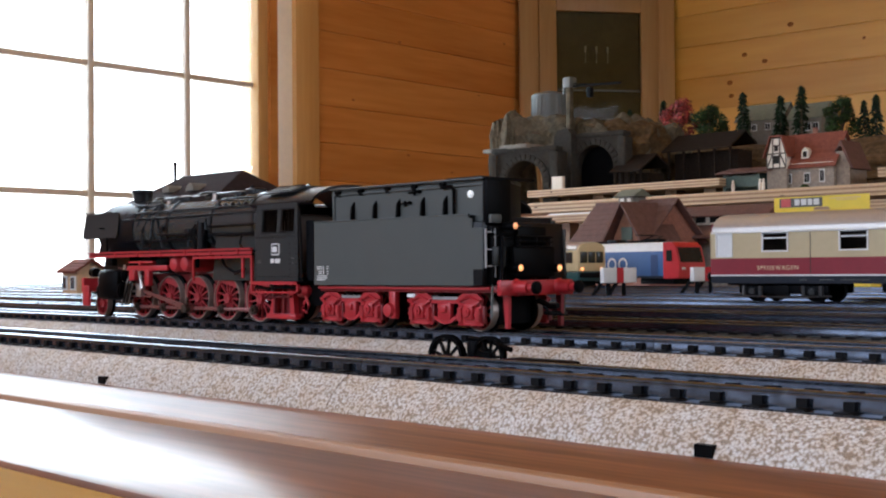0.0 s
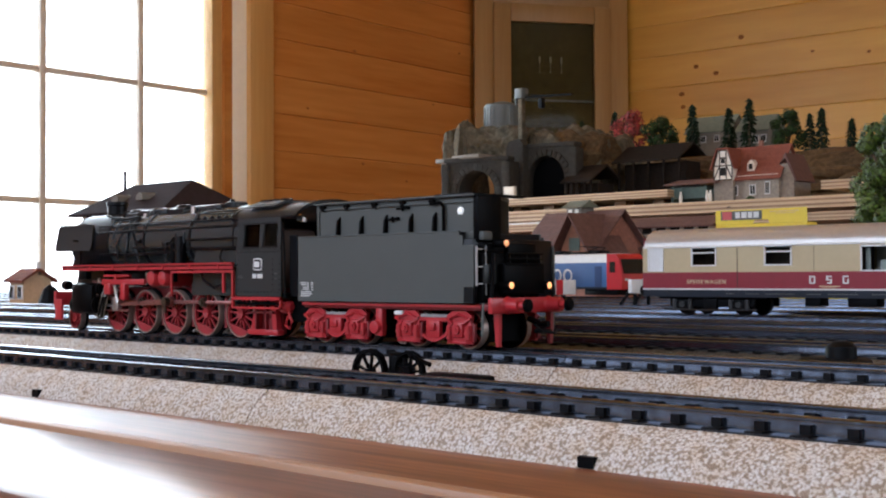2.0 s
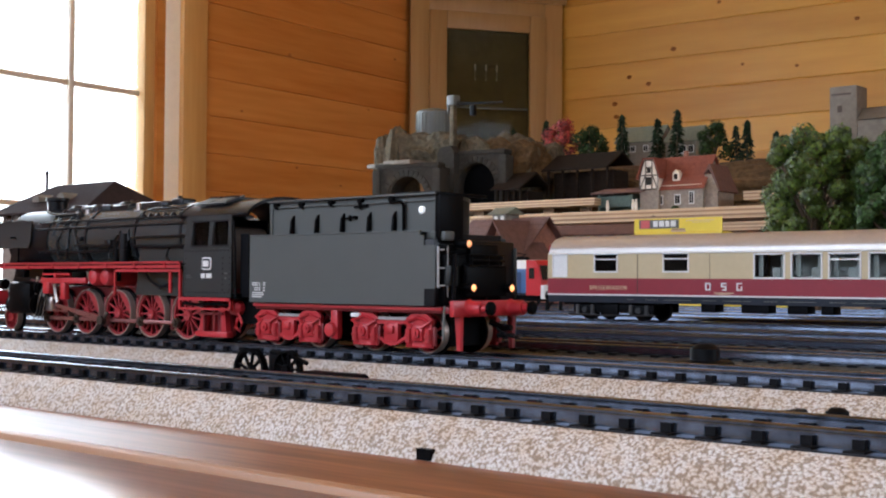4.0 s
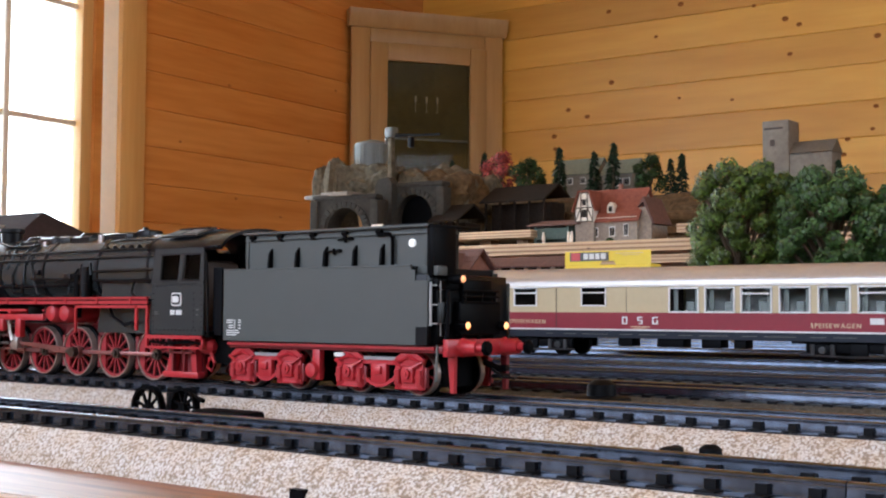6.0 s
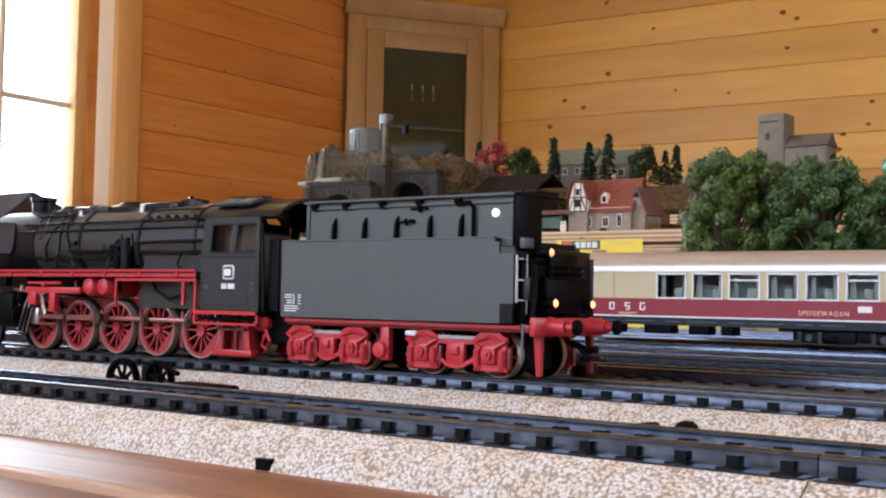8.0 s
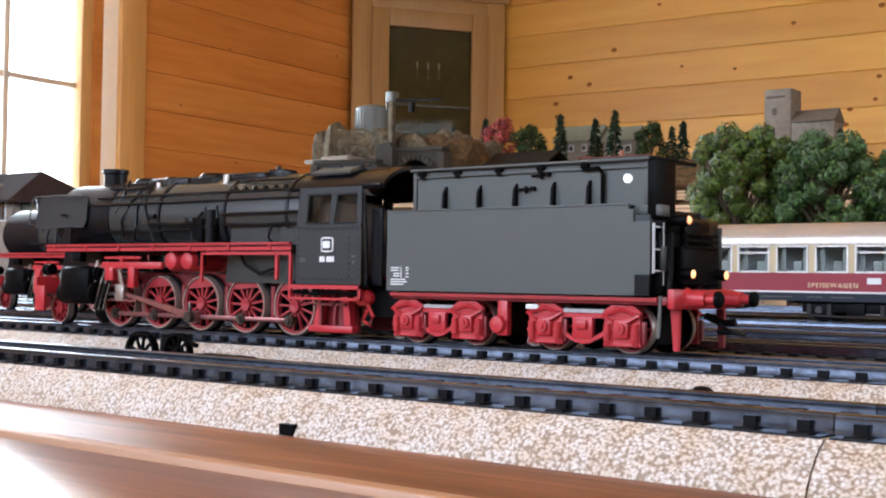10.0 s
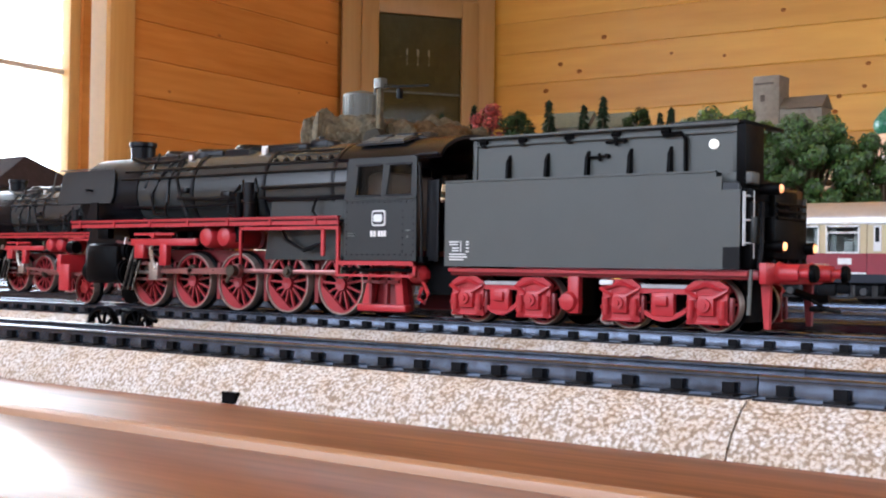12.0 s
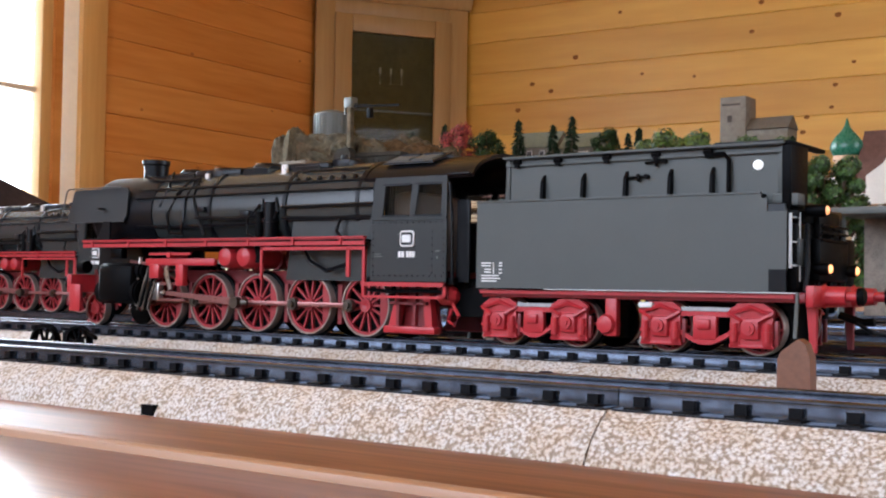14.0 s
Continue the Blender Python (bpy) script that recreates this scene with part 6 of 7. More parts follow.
# ---- model buildings ----
def gable_house(name, m, w, d, wall, rise, wall_mat, roof_mat, label, over=0.006, windows=(), chimney=True, hip=False, category="model house", run=0.28):
    """Ridge along the local x axis; origin at the middle of the ground plan."""
    t = thing(name, m, label, category)
    part("wall", Mesh().prism([(-d / 2, 0), (d / 2, 0), (d / 2, wall), (0, wall + (rise if not hip else 0) * 0.98), (-d / 2, wall)], -w / 2, w / 2, "x"), wall_mat, t, "", False)
    o, th = over, 0.0022
    k = rise / (d / 2)
    for s in (-1, 1):
        if hip:
            q = w / 2 - min(d / 2, w * run)
            b = [(-w / 2 - o, s * (d / 2 + o), wall - o * k), (w / 2 + o, s * (d / 2 + o), wall - o * k), (q, 0, wall + rise), (-q, 0, wall + rise)]
            part("roof", Mesh().add(b + [(p[0], p[1], p[2] - th) for p in b], [(0, 1, 2, 3), (7, 6, 5, 4), (0, 4, 5, 1), (1, 5, 6, 2), (2, 6, 7, 3), (3, 7, 4, 0)]), roof_mat, t, "", False)
            e = [(s * (w / 2 + o), -d / 2 - o, wall - o * k), (s * (w / 2 + o), d / 2 + o, wall - o * k), (s * q, 0, wall + rise)]
            part("roof", Mesh().add(e + [(p[0], p[1], p[2] - th) for p in e], [(0, 1, 2), (5, 4, 3), (0, 3, 4, 1), (1, 4, 5, 2), (2, 5, 3, 0)]), roof_mat, t, "", False)
        else:
            r = part("roof", Mesh().prism([(s * (d / 2 + o), wall - o * k), (0, wall + rise), (0, wall + rise + th), (s * (d / 2 + o + 0.0004), wall - o * k + th)], -w / 2 - o, w / 2 + o, "x"), roof_mat, t, "", False)
            rows = Mesh()
            n = max(4, int(d / 2 / 0.005))
            for i in range(n):
                f = (i + 0.5) / n
                y, z = s * (d / 2 + o) * (1 - f), wall - o * k + (rise + o * k) * f + th
                rows.box(-w / 2 - o, w / 2 + o, y - 0.0004, y + 0.0004, z - 0.0004, z + 0.0005)
            tagged(part("tile_rows", rows, roof_mat, r, "", False), kind="stuff")
    for x, y, z, ww, hh in windows:
        side = y < 0
        wn = part("window", Mesh().box(x - ww / 2 - 0.0012, x + ww / 2 + 0.0012, -d / 2 - 0.0012, -d / 2 + 0.0004, z - 0.0012, z + hh + 0.0012), GREYWHITE, t, "pale framed window", False)
        part("pane", Mesh().box(x - ww / 2, x - 0.0004, -d / 2 - 0.0015, -d / 2 - 0.0010, z, z + hh).box(x + 0.0004, x + ww / 2, -d / 2 - 0.0015, -d / 2 - 0.0010, z, z + hh), DARKGLASS, wn, "", False)
    if chimney:
        part("chimney", Mesh().box(-w * 0.05, -w * 0.05 + 0.007, 0.004, 0.011, wall + rise * 0.6, wall + rise + 0.012, 0.0004), BRICK, t)
    return t


# half-timbered station house on the upper deck
DECK1, DECK2 = 0.148, 0.172
hs = gable_house("station_house", pose(-0.864, 1.630, DECK1, 0, 0, 0) @ Matrix.Diagonal((0.86, 0.92, 1, 1)), 0.118, 0.075, 0.042, 0.048, STONEW, ROOFRED, "half-timbered station house with red tiled roof on the raised deck", 0.006,
                 [(-0.030, -1, 0.012, 0.008, 0.014), (0.006, -1, 0.012, 0.010, 0.014), (0.036, -1, 0.012, 0.008, 0.018)])
gx = -0.0505
part("gable_wing", Mesh().prism([(gx - 0.0205, 0), (gx + 0.0205, 0), (gx + 0.0205, 0.036), (gx - 0.0205, 0.036)], -0.046, -0.030, "y"), STONEW, hs, "", False)
part("timber_gable", Mesh().prism([(gx - 0.0210, 0.036), (gx + 0.0210, 0.036), (gx + 0.0210, 0.060), (gx + 0.011, 0.086), (gx - 0.011, 0.086), (gx - 0.0210, 0.060)], -0.047, -0.028, "y"), PLASTERW, hs, "white plaster gable with dark timber", False)
tb = Mesh()
for a, b in (((-0.020, 0.037), (0.020, 0.037)), ((-0.020, 0.060), (0.020, 0.060)), ((-0.0195, 0.037), (-0.0195, 0.060)), ((0.0195, 0.037), (0.0195, 0.060)), ((-0.0195, 0.060), (-0.010, 0.085)), ((0.0195, 0.060), (0.010, 0.085)),
             ((-0.007, 0.037), (-0.007, 0.084)), ((0.007, 0.037), (0.007, 0.084)), ((-0.007, 0.073), (0.007, 0.073)), ((-0.019, 0.038), (-0.008, 0.059)), ((0.019, 0.038), (0.008, 0.059)), ((-0.009, 0.085), (0.009, 0.085))):
    tb.tube([(gx + a[0], -0.0475, a[1]), (gx + b[0], -0.0475, b[1])], 0.0011, 4)
part("timber_frame", tb, TIMBER, hs)
part("gable_window", Mesh().box(gx - 0.0055, gx + 0.0055, -0.0480, -0.0470, 0.0440, 0.0570).box(gx - 0.004, gx + 0.004, -0.0480, -0.0470, 0.064, 0.072), DARKGLASS, hs)
part("gable_roof", Mesh().prism([(gx - 0.027, 0.054), (gx - 0.012, 0.089), (gx + 0.012, 0.089), (gx + 0.027, 0.054), (gx + 0.025, 0.054), (gx + 0.011, 0.0868), (gx - 0.011, 0.0868), (gx - 0.025, 0.054)], -0.051, 0.0, "y"), ROOFRED, hs, "", False)
part("fretwork", Mesh().box(-0.030, 0.059, -0.0400, -0.0385, 0.0365, 0.0425), PLASTERW, hs, "pale timbered band under the eaves")
fb = Mesh()
for i in range(12):
    fb.tube([(-0.028 + i * 0.0073, -0.0404, 0.0368), (-0.0245 + i * 0.0073, -0.0404, 0.0422)], 0.0008, 4)
part("timber_frame", fb, TIMBER, hs)
dm = part("dormer", Mesh().prism([(-0.006, 0.050), (0.008, 0.050), (0.008, 0.062), (0.001, 0.068), (-0.006, 0.062)], -0.036, -0.012, "y"), PLASTERW, hs, "small dormer window", False)
part("dormer_pane", Mesh().box(-0.003, 0.005, -0.0366, -0.0358, 0.052, 0.061), DARKGLASS, dm)
part("side_wing", Mesh().prism([(0.0592, 0), (0.085, 0), (0.085, 0.034), (0.072, 0.058), (0.0592, 0.058)], -0.030, 0.030, "y"), STONEW, hs, "", False)
part("side_roof", Mesh().prism([(0.058, 0.058), (0.070, 0.075), (0.093, 0.030), (0.090, 0.029), (0.070, 0.066)], -0.034, 0.034, "y"), ROOFBROWN, hs, "", False)
part("bush", Mesh().lathe([(0, 0.008), (0.004, 0.009), (0.008, 0.004)], (0.008, -0.050, 0), "z", 9), LEAF_D, hs)

sd = thing("platform_shed", pose(-0.962, 1.60, DECK1), "dark green open goods shed beside the station house", "model shed")
part("back_wall", Mesh().box(-0.044, 0.044, 0.010, 0.016, 0, 0.032), GREENW, sd, "", False)
part("side_board", Mesh().box(-0.044, -0.040, -0.014, 0.010, 0, 0.031).box(0.020, 0.024, -0.014, 0.010, 0, 0.031).box(-0.040, 0.020, -0.0145, -0.012, 0.010, 0.028), GREENW, sd, "", False)
part("roof", Mesh().prism([(-0.026, 0.032), (0.022, 0.042), (0.022, 0.044), (-0.026, 0.034)], -0.052, 0.048, "x"), ROOFBROWN, sd, "", False)
for x in (-0.02, 0.030, 0.036):
    f = thing("plain_figure", pose(-0.962 + x, 1.578, DECK1), "tiny pale figure standing on the deck edge", "figure", "tiny platform figures")
    part("shape", Mesh().lathe([(0, 0.0022), (0.010, 0.0030), (0.0155, 0.0026), (0.017, 0.0012), (0.0175, 0.0020), (0.0205, 0.0018), (0.0215, 0.0004)], (0, 0, 0), "z", 9), PLASTERW, f)

st = gable_house("town_station", pose(-0.835, 1.115, 0, 0, 0, -8), 0.125, 0.085, 0.068, 0.044, BRICK, ROOFBROWN, "brown-roofed model station building with timber gable", 0.010, [(0.02, -1, 0.03, 0.012, 0.018)], chimney=False)
part("cross_gable", Mesh().prism([(0.020, 0.05), (0.066, 0.05), (0.066, 0.066), (0.043, 0.104), (0.020, 0.066)], -0.060, 0.0, "y"), mat("station_timber", (0.20, 0.085, 0.045), 0.7, vary=0.3, scale=150), st, "brown timbered gable", False)
for s in (-1, 1):
    part("roof", Mesh().prism([(0.043, 0.106), (0.043, 0.109), (0.043 + s * 0.036, 0.058), (0.043 + s * 0.033, 0.057)], -0.072, 0.0, "y"), ROOFBROWN, st, "", False)
part("gable_window", Mesh().box(0.034, 0.052, -0.0612, -0.0602, 0.062, 0.078), GREENW, st)
cu = part("cupola", Mesh().box(-0.020, 0.006, -0.012, 0.012, 0.104, 0.120, 0.0005), GREYHOUSE, st, "small grey cupola")
part("roof", Mesh().prism([(-0.017, 0.119), (0.017, 0.119), (0, 0.129)], -0.026, 0.012, "x"), ROOFGREY, cu, "", False)
part("louvre", Mesh().box(-0.016, -0.010, -0.0125, -0.0118, 0.107, 0.117).box(-0.004, 0.002, -0.0125, -0.0118, 0.107, 0.117), CHALK, cu)
sh = thing("platform_hall", pose(-0.735, 1.19, 0), "long low platform hall with brown roofs in two levels", "model hall")
part("wall", Mesh().box(-0.09, 0.06, -0.02, 0.03, 0, 0.075), STONEW, sh, "", False)
part("clerestory", Mesh().box(-0.08, 0.05, -0.010, 0.02, 0.082, 0.096), PLASTERW, sh, "", False)
for i in range(6):
    part("window", Mesh().box(-0.074 + i * 0.021, -0.060 + i * 0.021, -0.0112, -0.0098, 0.085, 0.094), DARKGLASS, sh)
part("roof", Mesh().prism([(-0.020, 0.094), (0.005, 0.107), (0.030, 0.094), (0.030, 0.092), (-0.020, 0.092)], -0.088, 0.058, "x"), ROOFBROWN, sh, "", False)
part("lower_roof", Mesh().prism([(-0.050, 0.066), (-0.008, 0.083), (-0.008, 0.081), (-0.050, 0.064)], -0.10, 0.07, "x"), ROOFBROWN, sh, "", False)
part("column", Mesh().cyl((-0.09, -0.045, 0), 0.0015, 0, 0.066, "z", 8).cyl((-0.03, -0.045, 0), 0.0015, 0, 0.066, "z", 8).cyl((0.03, -0.045, 0), 0.0015, 0, 0.066, "z", 8), TIMBER, sh)

# plywood decks that carry the upper line
def deck(x0, x1, y0, y1, top, th, label):
    d = thing("plywood_deck", pose((x0 + x1) / 2, (y0 + y1) / 2, 0), label, "deck", "plywood decks")
    w, l = (x1 - x0) / 2, (y1 - y0) / 2
    n = 5
    for i in range(n):
        part("ply", Mesh().box(-w, w, -l + 0.0006 * (i % 2), l, top - th + th * i / n, top - th + th * (i + 1) / n - 0.0002), PLY if i % 2 == 0 else PLY_DARK, d, "", False)
    rgd = random.Random(int(top * 1000) + int(x0 * 100))
    for k in range(int(w * 9)):
        x, q = rgd.uniform(-w + 0.03, w - 0.06), rgd.uniform(0.006, 0.022)
        z = top - th * rgd.uniform(0.25, 0.8)
        part("split", Mesh().prism([(x, z), (x + q * 0.4, z - 0.0012), (x + q, z - 0.0003), (x + q * 0.6, z + 0.0012)], -l - 0.0005, -l + 0.001, "y"), TIMBER, d, "dark split in the cut edge", False)
    for x in np.linspace(-w + 0.05, w - 0.05, 5):
        part("post", Mesh().box(float(x) - 0.012, float(x) + 0.012, -l + 0.05, -l + 0.075, 0, top - th), PLY_DARK, d, "", False)


deck(-1.55, 0.55, 1.53, 2.05, DECK1, 0.018, "raised plywood deck with a pale cut edge")
deck(-1.42, -1.00, 1.565, 1.9, DECK2 + 0.002, 0.012, "second plywood strip laid on the raised deck")
deck(-0.745, 0.5, 1.60, 1.95, DECK2 + 0.004, 0.014, "second plywood strip beyond the station house")
deck(-1.30, 0.5, 1.42, 1.528, 0.118, 0.012, "lower plywood shelf in front of the raised deck")


# rocks, hills and the tunnel
def rock(name, m, sx, sy, sz, seed, material, label, n=4, rough=0.35, category="model rock"):
    """An uneven lump of scenery with ledges, flat below."""
    t = thing(name, m, label, category)
    bm = bmesh.new()
    bmesh.ops.create_icosphere(bm, subdivisions=5, radius=1.0)
    for w in bm.verts:
        p = w.co.copy()
        s = Vector((seed, seed * 0.37, seed * 1.9))
        block = max(abs(p.x), abs(p.y), abs(p.z) * 0.9)
        k = 0.35 + 0.65 / block
        k *= 1 + rough * (0.45 * noise.fractal(p * 1.4 + s, 0.8, 2.0, 4) - 0.30 * abs(noise.noise(p * 3.1 + s)) + 0.10 * noise.noise(p * 9.0 + s))
        w.co = Vector((p.x * k * sx / 2 * 0.8, p.y * k * sy / 2 * 0.8, max(0.0, p.z * k * sz * 0.72 + sz * 0.22)))
    me = bpy.data.meshes.new("crag")
    bm.to_mesh(me)
    bm.free()
    me.materials.append(material)
    ob = new("crag", me)
    ob.parent = t
    return t


def portal(m, w, h, r, label, depth=0.012, bore=True):
    t = thing("tunnel_portal", m, label, "tunnel portal", "tunnel portals")
    pts = [(-w / 2, 0), (-r, 0)] + [(-r * math.cos(radians(a)), h * 0.42 + r * 1.1 * math.sin(radians(a))) for a in range(0, 181, 12)] + [(r, 0), (w / 2, 0), (w / 2, h), (-w / 2, h)]
    part("stone_face", Mesh().prism(pts, -0.012, depth, "y"), STONEARCH, t, "dark stone block face", False)
    for a in range(-6, 187, 12):
        b = Mesh().box(r * 1.1, r * 1.1 + 0.012, -0.015, -0.010, -0.0045, 0.0045, 0.0005).moved(pose(0, 0, h * 0.42, 0, -a, 0))
        part("arch_stone", b, STONEARCH, t)
    part("coping", Mesh().box(-w / 2 - 0.004, w / 2 + 0.004, -0.016, 0.014, h, h + 0.008, 0.001), STONEARCH, t)
    if bore:
        # black panel just behind the arch; its colour is the tunnel's darkness
        part("bore_shade_panel", Mesh().box(-r * 1.05, r * 1.05, 0.0125, 0.016, 0, h * 0.42 + r * 1.2), DEEP, t)
    for s in (-1, 1):
        part("pier", Mesh().box(s * w / 2 - 0.008, s * w / 2 + 0.008, -0.018, 0.012, 0, h * 0.96, 0.001), STONEARCH, t)


portal(pose(-1.450, 1.600, 0.148, 0, 0, 14), 0.132, 0.104, 0.039, "dark stone tunnel portal in the rock face", 0.04, False)
portal(pose(-1.358, 1.700, 0.172, 0, 0, 8), 0.125, 0.108, 0.042, "dark stone tunnel portal beside the first one")
rock("rock_hill", pose(-1.520, 1.760, 0.250, 0, 0, 14), 0.175, 0.19, 0.090, 3.1, ROCK, "grey painted plaster rock over the tunnel", 5, 0.5)
rock("rock_hill", pose(-1.375, 1.830, 0.172, 0, 0, 4), 0.230, 0.22, 0.150, 7.7, ROCK, "grey-brown rock shoulder beside the tunnel", 5, 0.5)
rock("rock_hill", pose(-1.588, 1.715, 0.146, 0, 0, 14), 0.080, 0.15, 0.200, 5.2, ROCK, "steep rock flank beside the tunnel portal", 5, 0.4)
pl = thing("rock_pillar", pose(-1.412, 1.672, 0.148, 0, 0, 10), "dark blue-grey stone pillar between the two portals", "model rock")
part("shaft", Mesh().prism([(-0.020, 0), (0.020, 0), (0.019, 0.138), (0.010, 0.150), (-0.012, 0.146), (-0.019, 0.134)], -0.014, 0.014, "y"), STONEARCH, pl, "", False)
for x, w, z in ((-1.465, 0.070, 0.262), (-1.520, 0.050, 0.258)):
    lg = thing("stone_ledge", pose(x, 1.588, z), "pale flat stone ledge over the portal", "ledge", "stone ledges")
    part("slab", Mesh().box(-w / 2, w / 2, -0.012, 0.04, -0.004, 0.004, 0.0018), RUINGREY, lg)
rock("rock_hill", pose(-1.100, 1.960, 0.160, 0, 0, -6), 0.18, 0.20, 0.075, 9.2, EARTH, "low brown rock beside the upper track", 5, 0.5)
rock("brown_hill", pose(-1.15, 2.20, 0.150), 1.10, 0.62, 0.128, 12.4, EARTH, "brown scenery hill behind the station", 5, 0.3, "model hill")
rock("brown_hill", pose(-0.72, 1.98, 0.150), 0.85, 0.42, 0.075, 15.4, EARTH, "low brown embankment behind the station house", 5, 0.35, "model hill")
rock("brown_hill", pose(-0.50, 2.42, 0.150), 1.5, 0.50, 0.13, 19.4, EARTH, "brown scenery hill along the back wall", 5, 0.3, "model hill")
base = thing("scenery_plinth", pose(-0.65, 2.35, 0), "plain dark timber plinth carrying the scenery hills", "plinth")
part("panel", Mesh().box(-1.1, 1.2, -0.29, 0.35, 0, 0.152), PLY_DARK, base)

rock("rock_hill", pose(-1.37, 1.790, 0.225), 0.24, 0.10, 0.090, 7.7, EARTH, "brown rocky knoll below the crane", 5, 0.5)
tk = thing("water_tank", pose(-1.527, 1.76, 0.338), "grey ribbed round water tank on the rock", "model tank")
part("drum", Mesh().lathe([(-0.03, 0.038), (0.045, 0.038), (0.049, 0.034), (0.055, 0.010), (0.056, 0.001)], (0, 0, 0), "z", 28), GREYPLASTIC, tk, "grey drum")
for k in range(28):
    a = 2 * math.pi * k / 28
    part("rib", Mesh().box(0.0375, 0.0392, -0.0010, 0.0010, 0.002, 0.042).moved(pose(0, 0, 0, 0, 0, math.degrees(a))), GREYPLASTIC, tk)
cr = thing("water_crane", pose(-1.425, 1.70, 0.275), "grey crane tower with a long thin arm on the rock", "model crane")
part("mast", Mesh().box(-0.0055, 0.0055, -0.0055, 0.0055, 0, 0.115, 0.002), ROCK, cr)
part("cab", Mesh().box(-0.010, 0.010, -0.010, 0.010, 0.108, 0.128, 0.002).cyl((-0.014, 0, 0), 0.0022, 0.095, 0.128, "z", 8), GREYPLASTIC, cr)
part("arm", Mesh().tube([(0.008, 0, 0.110), (0.125, 0, 0.104)], 0.0022).tube([(0.008, 0, 0.115), (0.066, 0, 0.108)], 0.001), UNDER, cr)
part("counterweight", Mesh().box(0.046, 0.056, -0.005, 0.005, 0.084, 0.104, 0.001), UNDER, cr)
bx = thing("pale_block", pose(-1.372, 1.60, DECK2 + 0.002), "small cream block standing at the tunnel mouth", "block")
part("block", Mesh().box(-0.013, 0.013, -0.004, 0.004, 0, 0.026, 0.0008), PLASTERW, bx)
bw = thing("white_strip", pose(-1.15, 1.46, 0.118), "white plastic strip lying on the lower shelf", "strip")
part("strip", Mesh().box(-0.12, 0.03, -0.01, 0.01, 0, 0.004, 0.0006), GREYWHITE, bw)

# sawmill sheds and houses on the hill
for x, y, w, z in ((-1.180, 1.800, 0.150, 0.200), (-1.272, 1.705, 0.070, 0.160)):
    b = thing("dark_shed", pose(x, y, z - 0.03), "weathered open timber shed on the hillside, coloured dark for shade", "model shed", "dark hillside sheds")
    part("wall", Mesh().box(-w / 2 + 0.006, w / 2 - 0.006, 0.0, 0.05, 0, 0.075), SHED_SHADE, b, "", False)
    part("roof", Mesh().prism([(-0.035, 0.078), (0.02, 0.112), (0.06, 0.09), (0.06, 0.087), (0.02, 0.108), (-0.035, 0.075)], -w / 2, w / 2, "x"), SHED_SHADE, b, "", False)
    for k in range(5):
        part("post", Mesh().box(-w / 2 + 0.006 + k * (w - 0.015) / 4, -w / 2 + 0.010 + k * (w - 0.015) / 4, -0.024, -0.020, 0, 0.08), SHED_SHADE, b)
wn5 = [(-0.034, -1, 0.056, 0.010, 0.012), (-0.012, -1, 0.056, 0.010, 0.012), (0.02, -1, 0.056, 0.010, 0.012), (-0.034, -1, 0.012, 0.010, 0.012), (-0.012, -1, 0.012, 0.010, 0.012)]
gable_house("hill_house", pose(-1.297, 2.22, 0.268, 0, 0, 4), 0.105, 0.07, 0.080, 0.034, GREYHOUSE, ROOFGREY, "grey model house with a grey-green roof on the hill", 0.005, wn5, False)
gable_house("hill_house", pose(-1.176, 2.20, 0.262, 0, 0, -4), 0.078, 0.06, 0.078, 0.030, GREYHOUSE, ROOFGREY, "small grey model house with white windows on the hill", 0.005, [(0.008, -1, 0.050, 0.012, 0.014), (0.026, -1, 0.050, 0.012, 0.014)], False)
ru = thing("ruin_tower", pose(-0.885, 2.48, 0.26), "grey-brown square ruin with a tall tower on the back hill", "model ruin")
part("tower", Mesh().box(-0.079, -0.017, -0.03, 0.03, 0, 0.208, 0.002), RUINGREY, ru)
part("hall", Mesh().box(-0.017, 0.080, -0.028, 0.03, 0, 0.130, 0.002), RUINGREY, ru)
part("hall_roof", Mesh().prism([(-0.034, 0.130), (0.0, 0.160), (0.034, 0.130)], -0.016, 0.082, "x"), mat("ruin_roof", (0.115, 0.095, 0.072), 0.8, vary=0.25, scale=90), ru, "", False)
part("slot", Mesh().box(-0.074, -0.030, -0.0312, -0.030, 0.188, 0.192), TIMBER, ru)
part("slot", Mesh().box(-0.06, -0.05, -0.0312, -0.030, 0.15, 0.165), TIMBER, ru)

# building and hut by the window
bl = gable_house("hipped_building", pose(-1.0255, 0.600, 0, 0, 0, 0), 0.162, 0.10, 0.108, 0.028, STONEW, ROOFSLATE, "large hipped-roof model building standing before the window", 0.012,
                 [(-0.066 + 0.026 * i, -1, 0.082, 0.012, 0.018) for i in range(6)], False, True, run=0.15)
for x in (-0.022, 0.026):
    d = part("dormer", Mesh().prism([(x - 0.007, 0.114), (x + 0.007, 0.114), (x + 0.006, 0.119), (x, 0.122), (x - 0.006, 0.119)], -0.046, -0.01, "y"), GREYHOUSE, bl, "small gabled dormer", False)
part("flagpole", Mesh().cyl((-0.075, 0, 0), 0.0018, 0.10, 0.150, "z", 8).lathe([(0.148, 0.001), (0.151, 0.003), (0.154, 0.0005)], (-0.075, 0, 0), "z", 10), UNDER, bl)
part("annex", Mesh().prism([(0.0811, 0), (0.104, 0), (0.104, 0.092), (0.0811, 0.100)], -0.04, 0.04, "y"), ROOFGREY, bl, "", False)
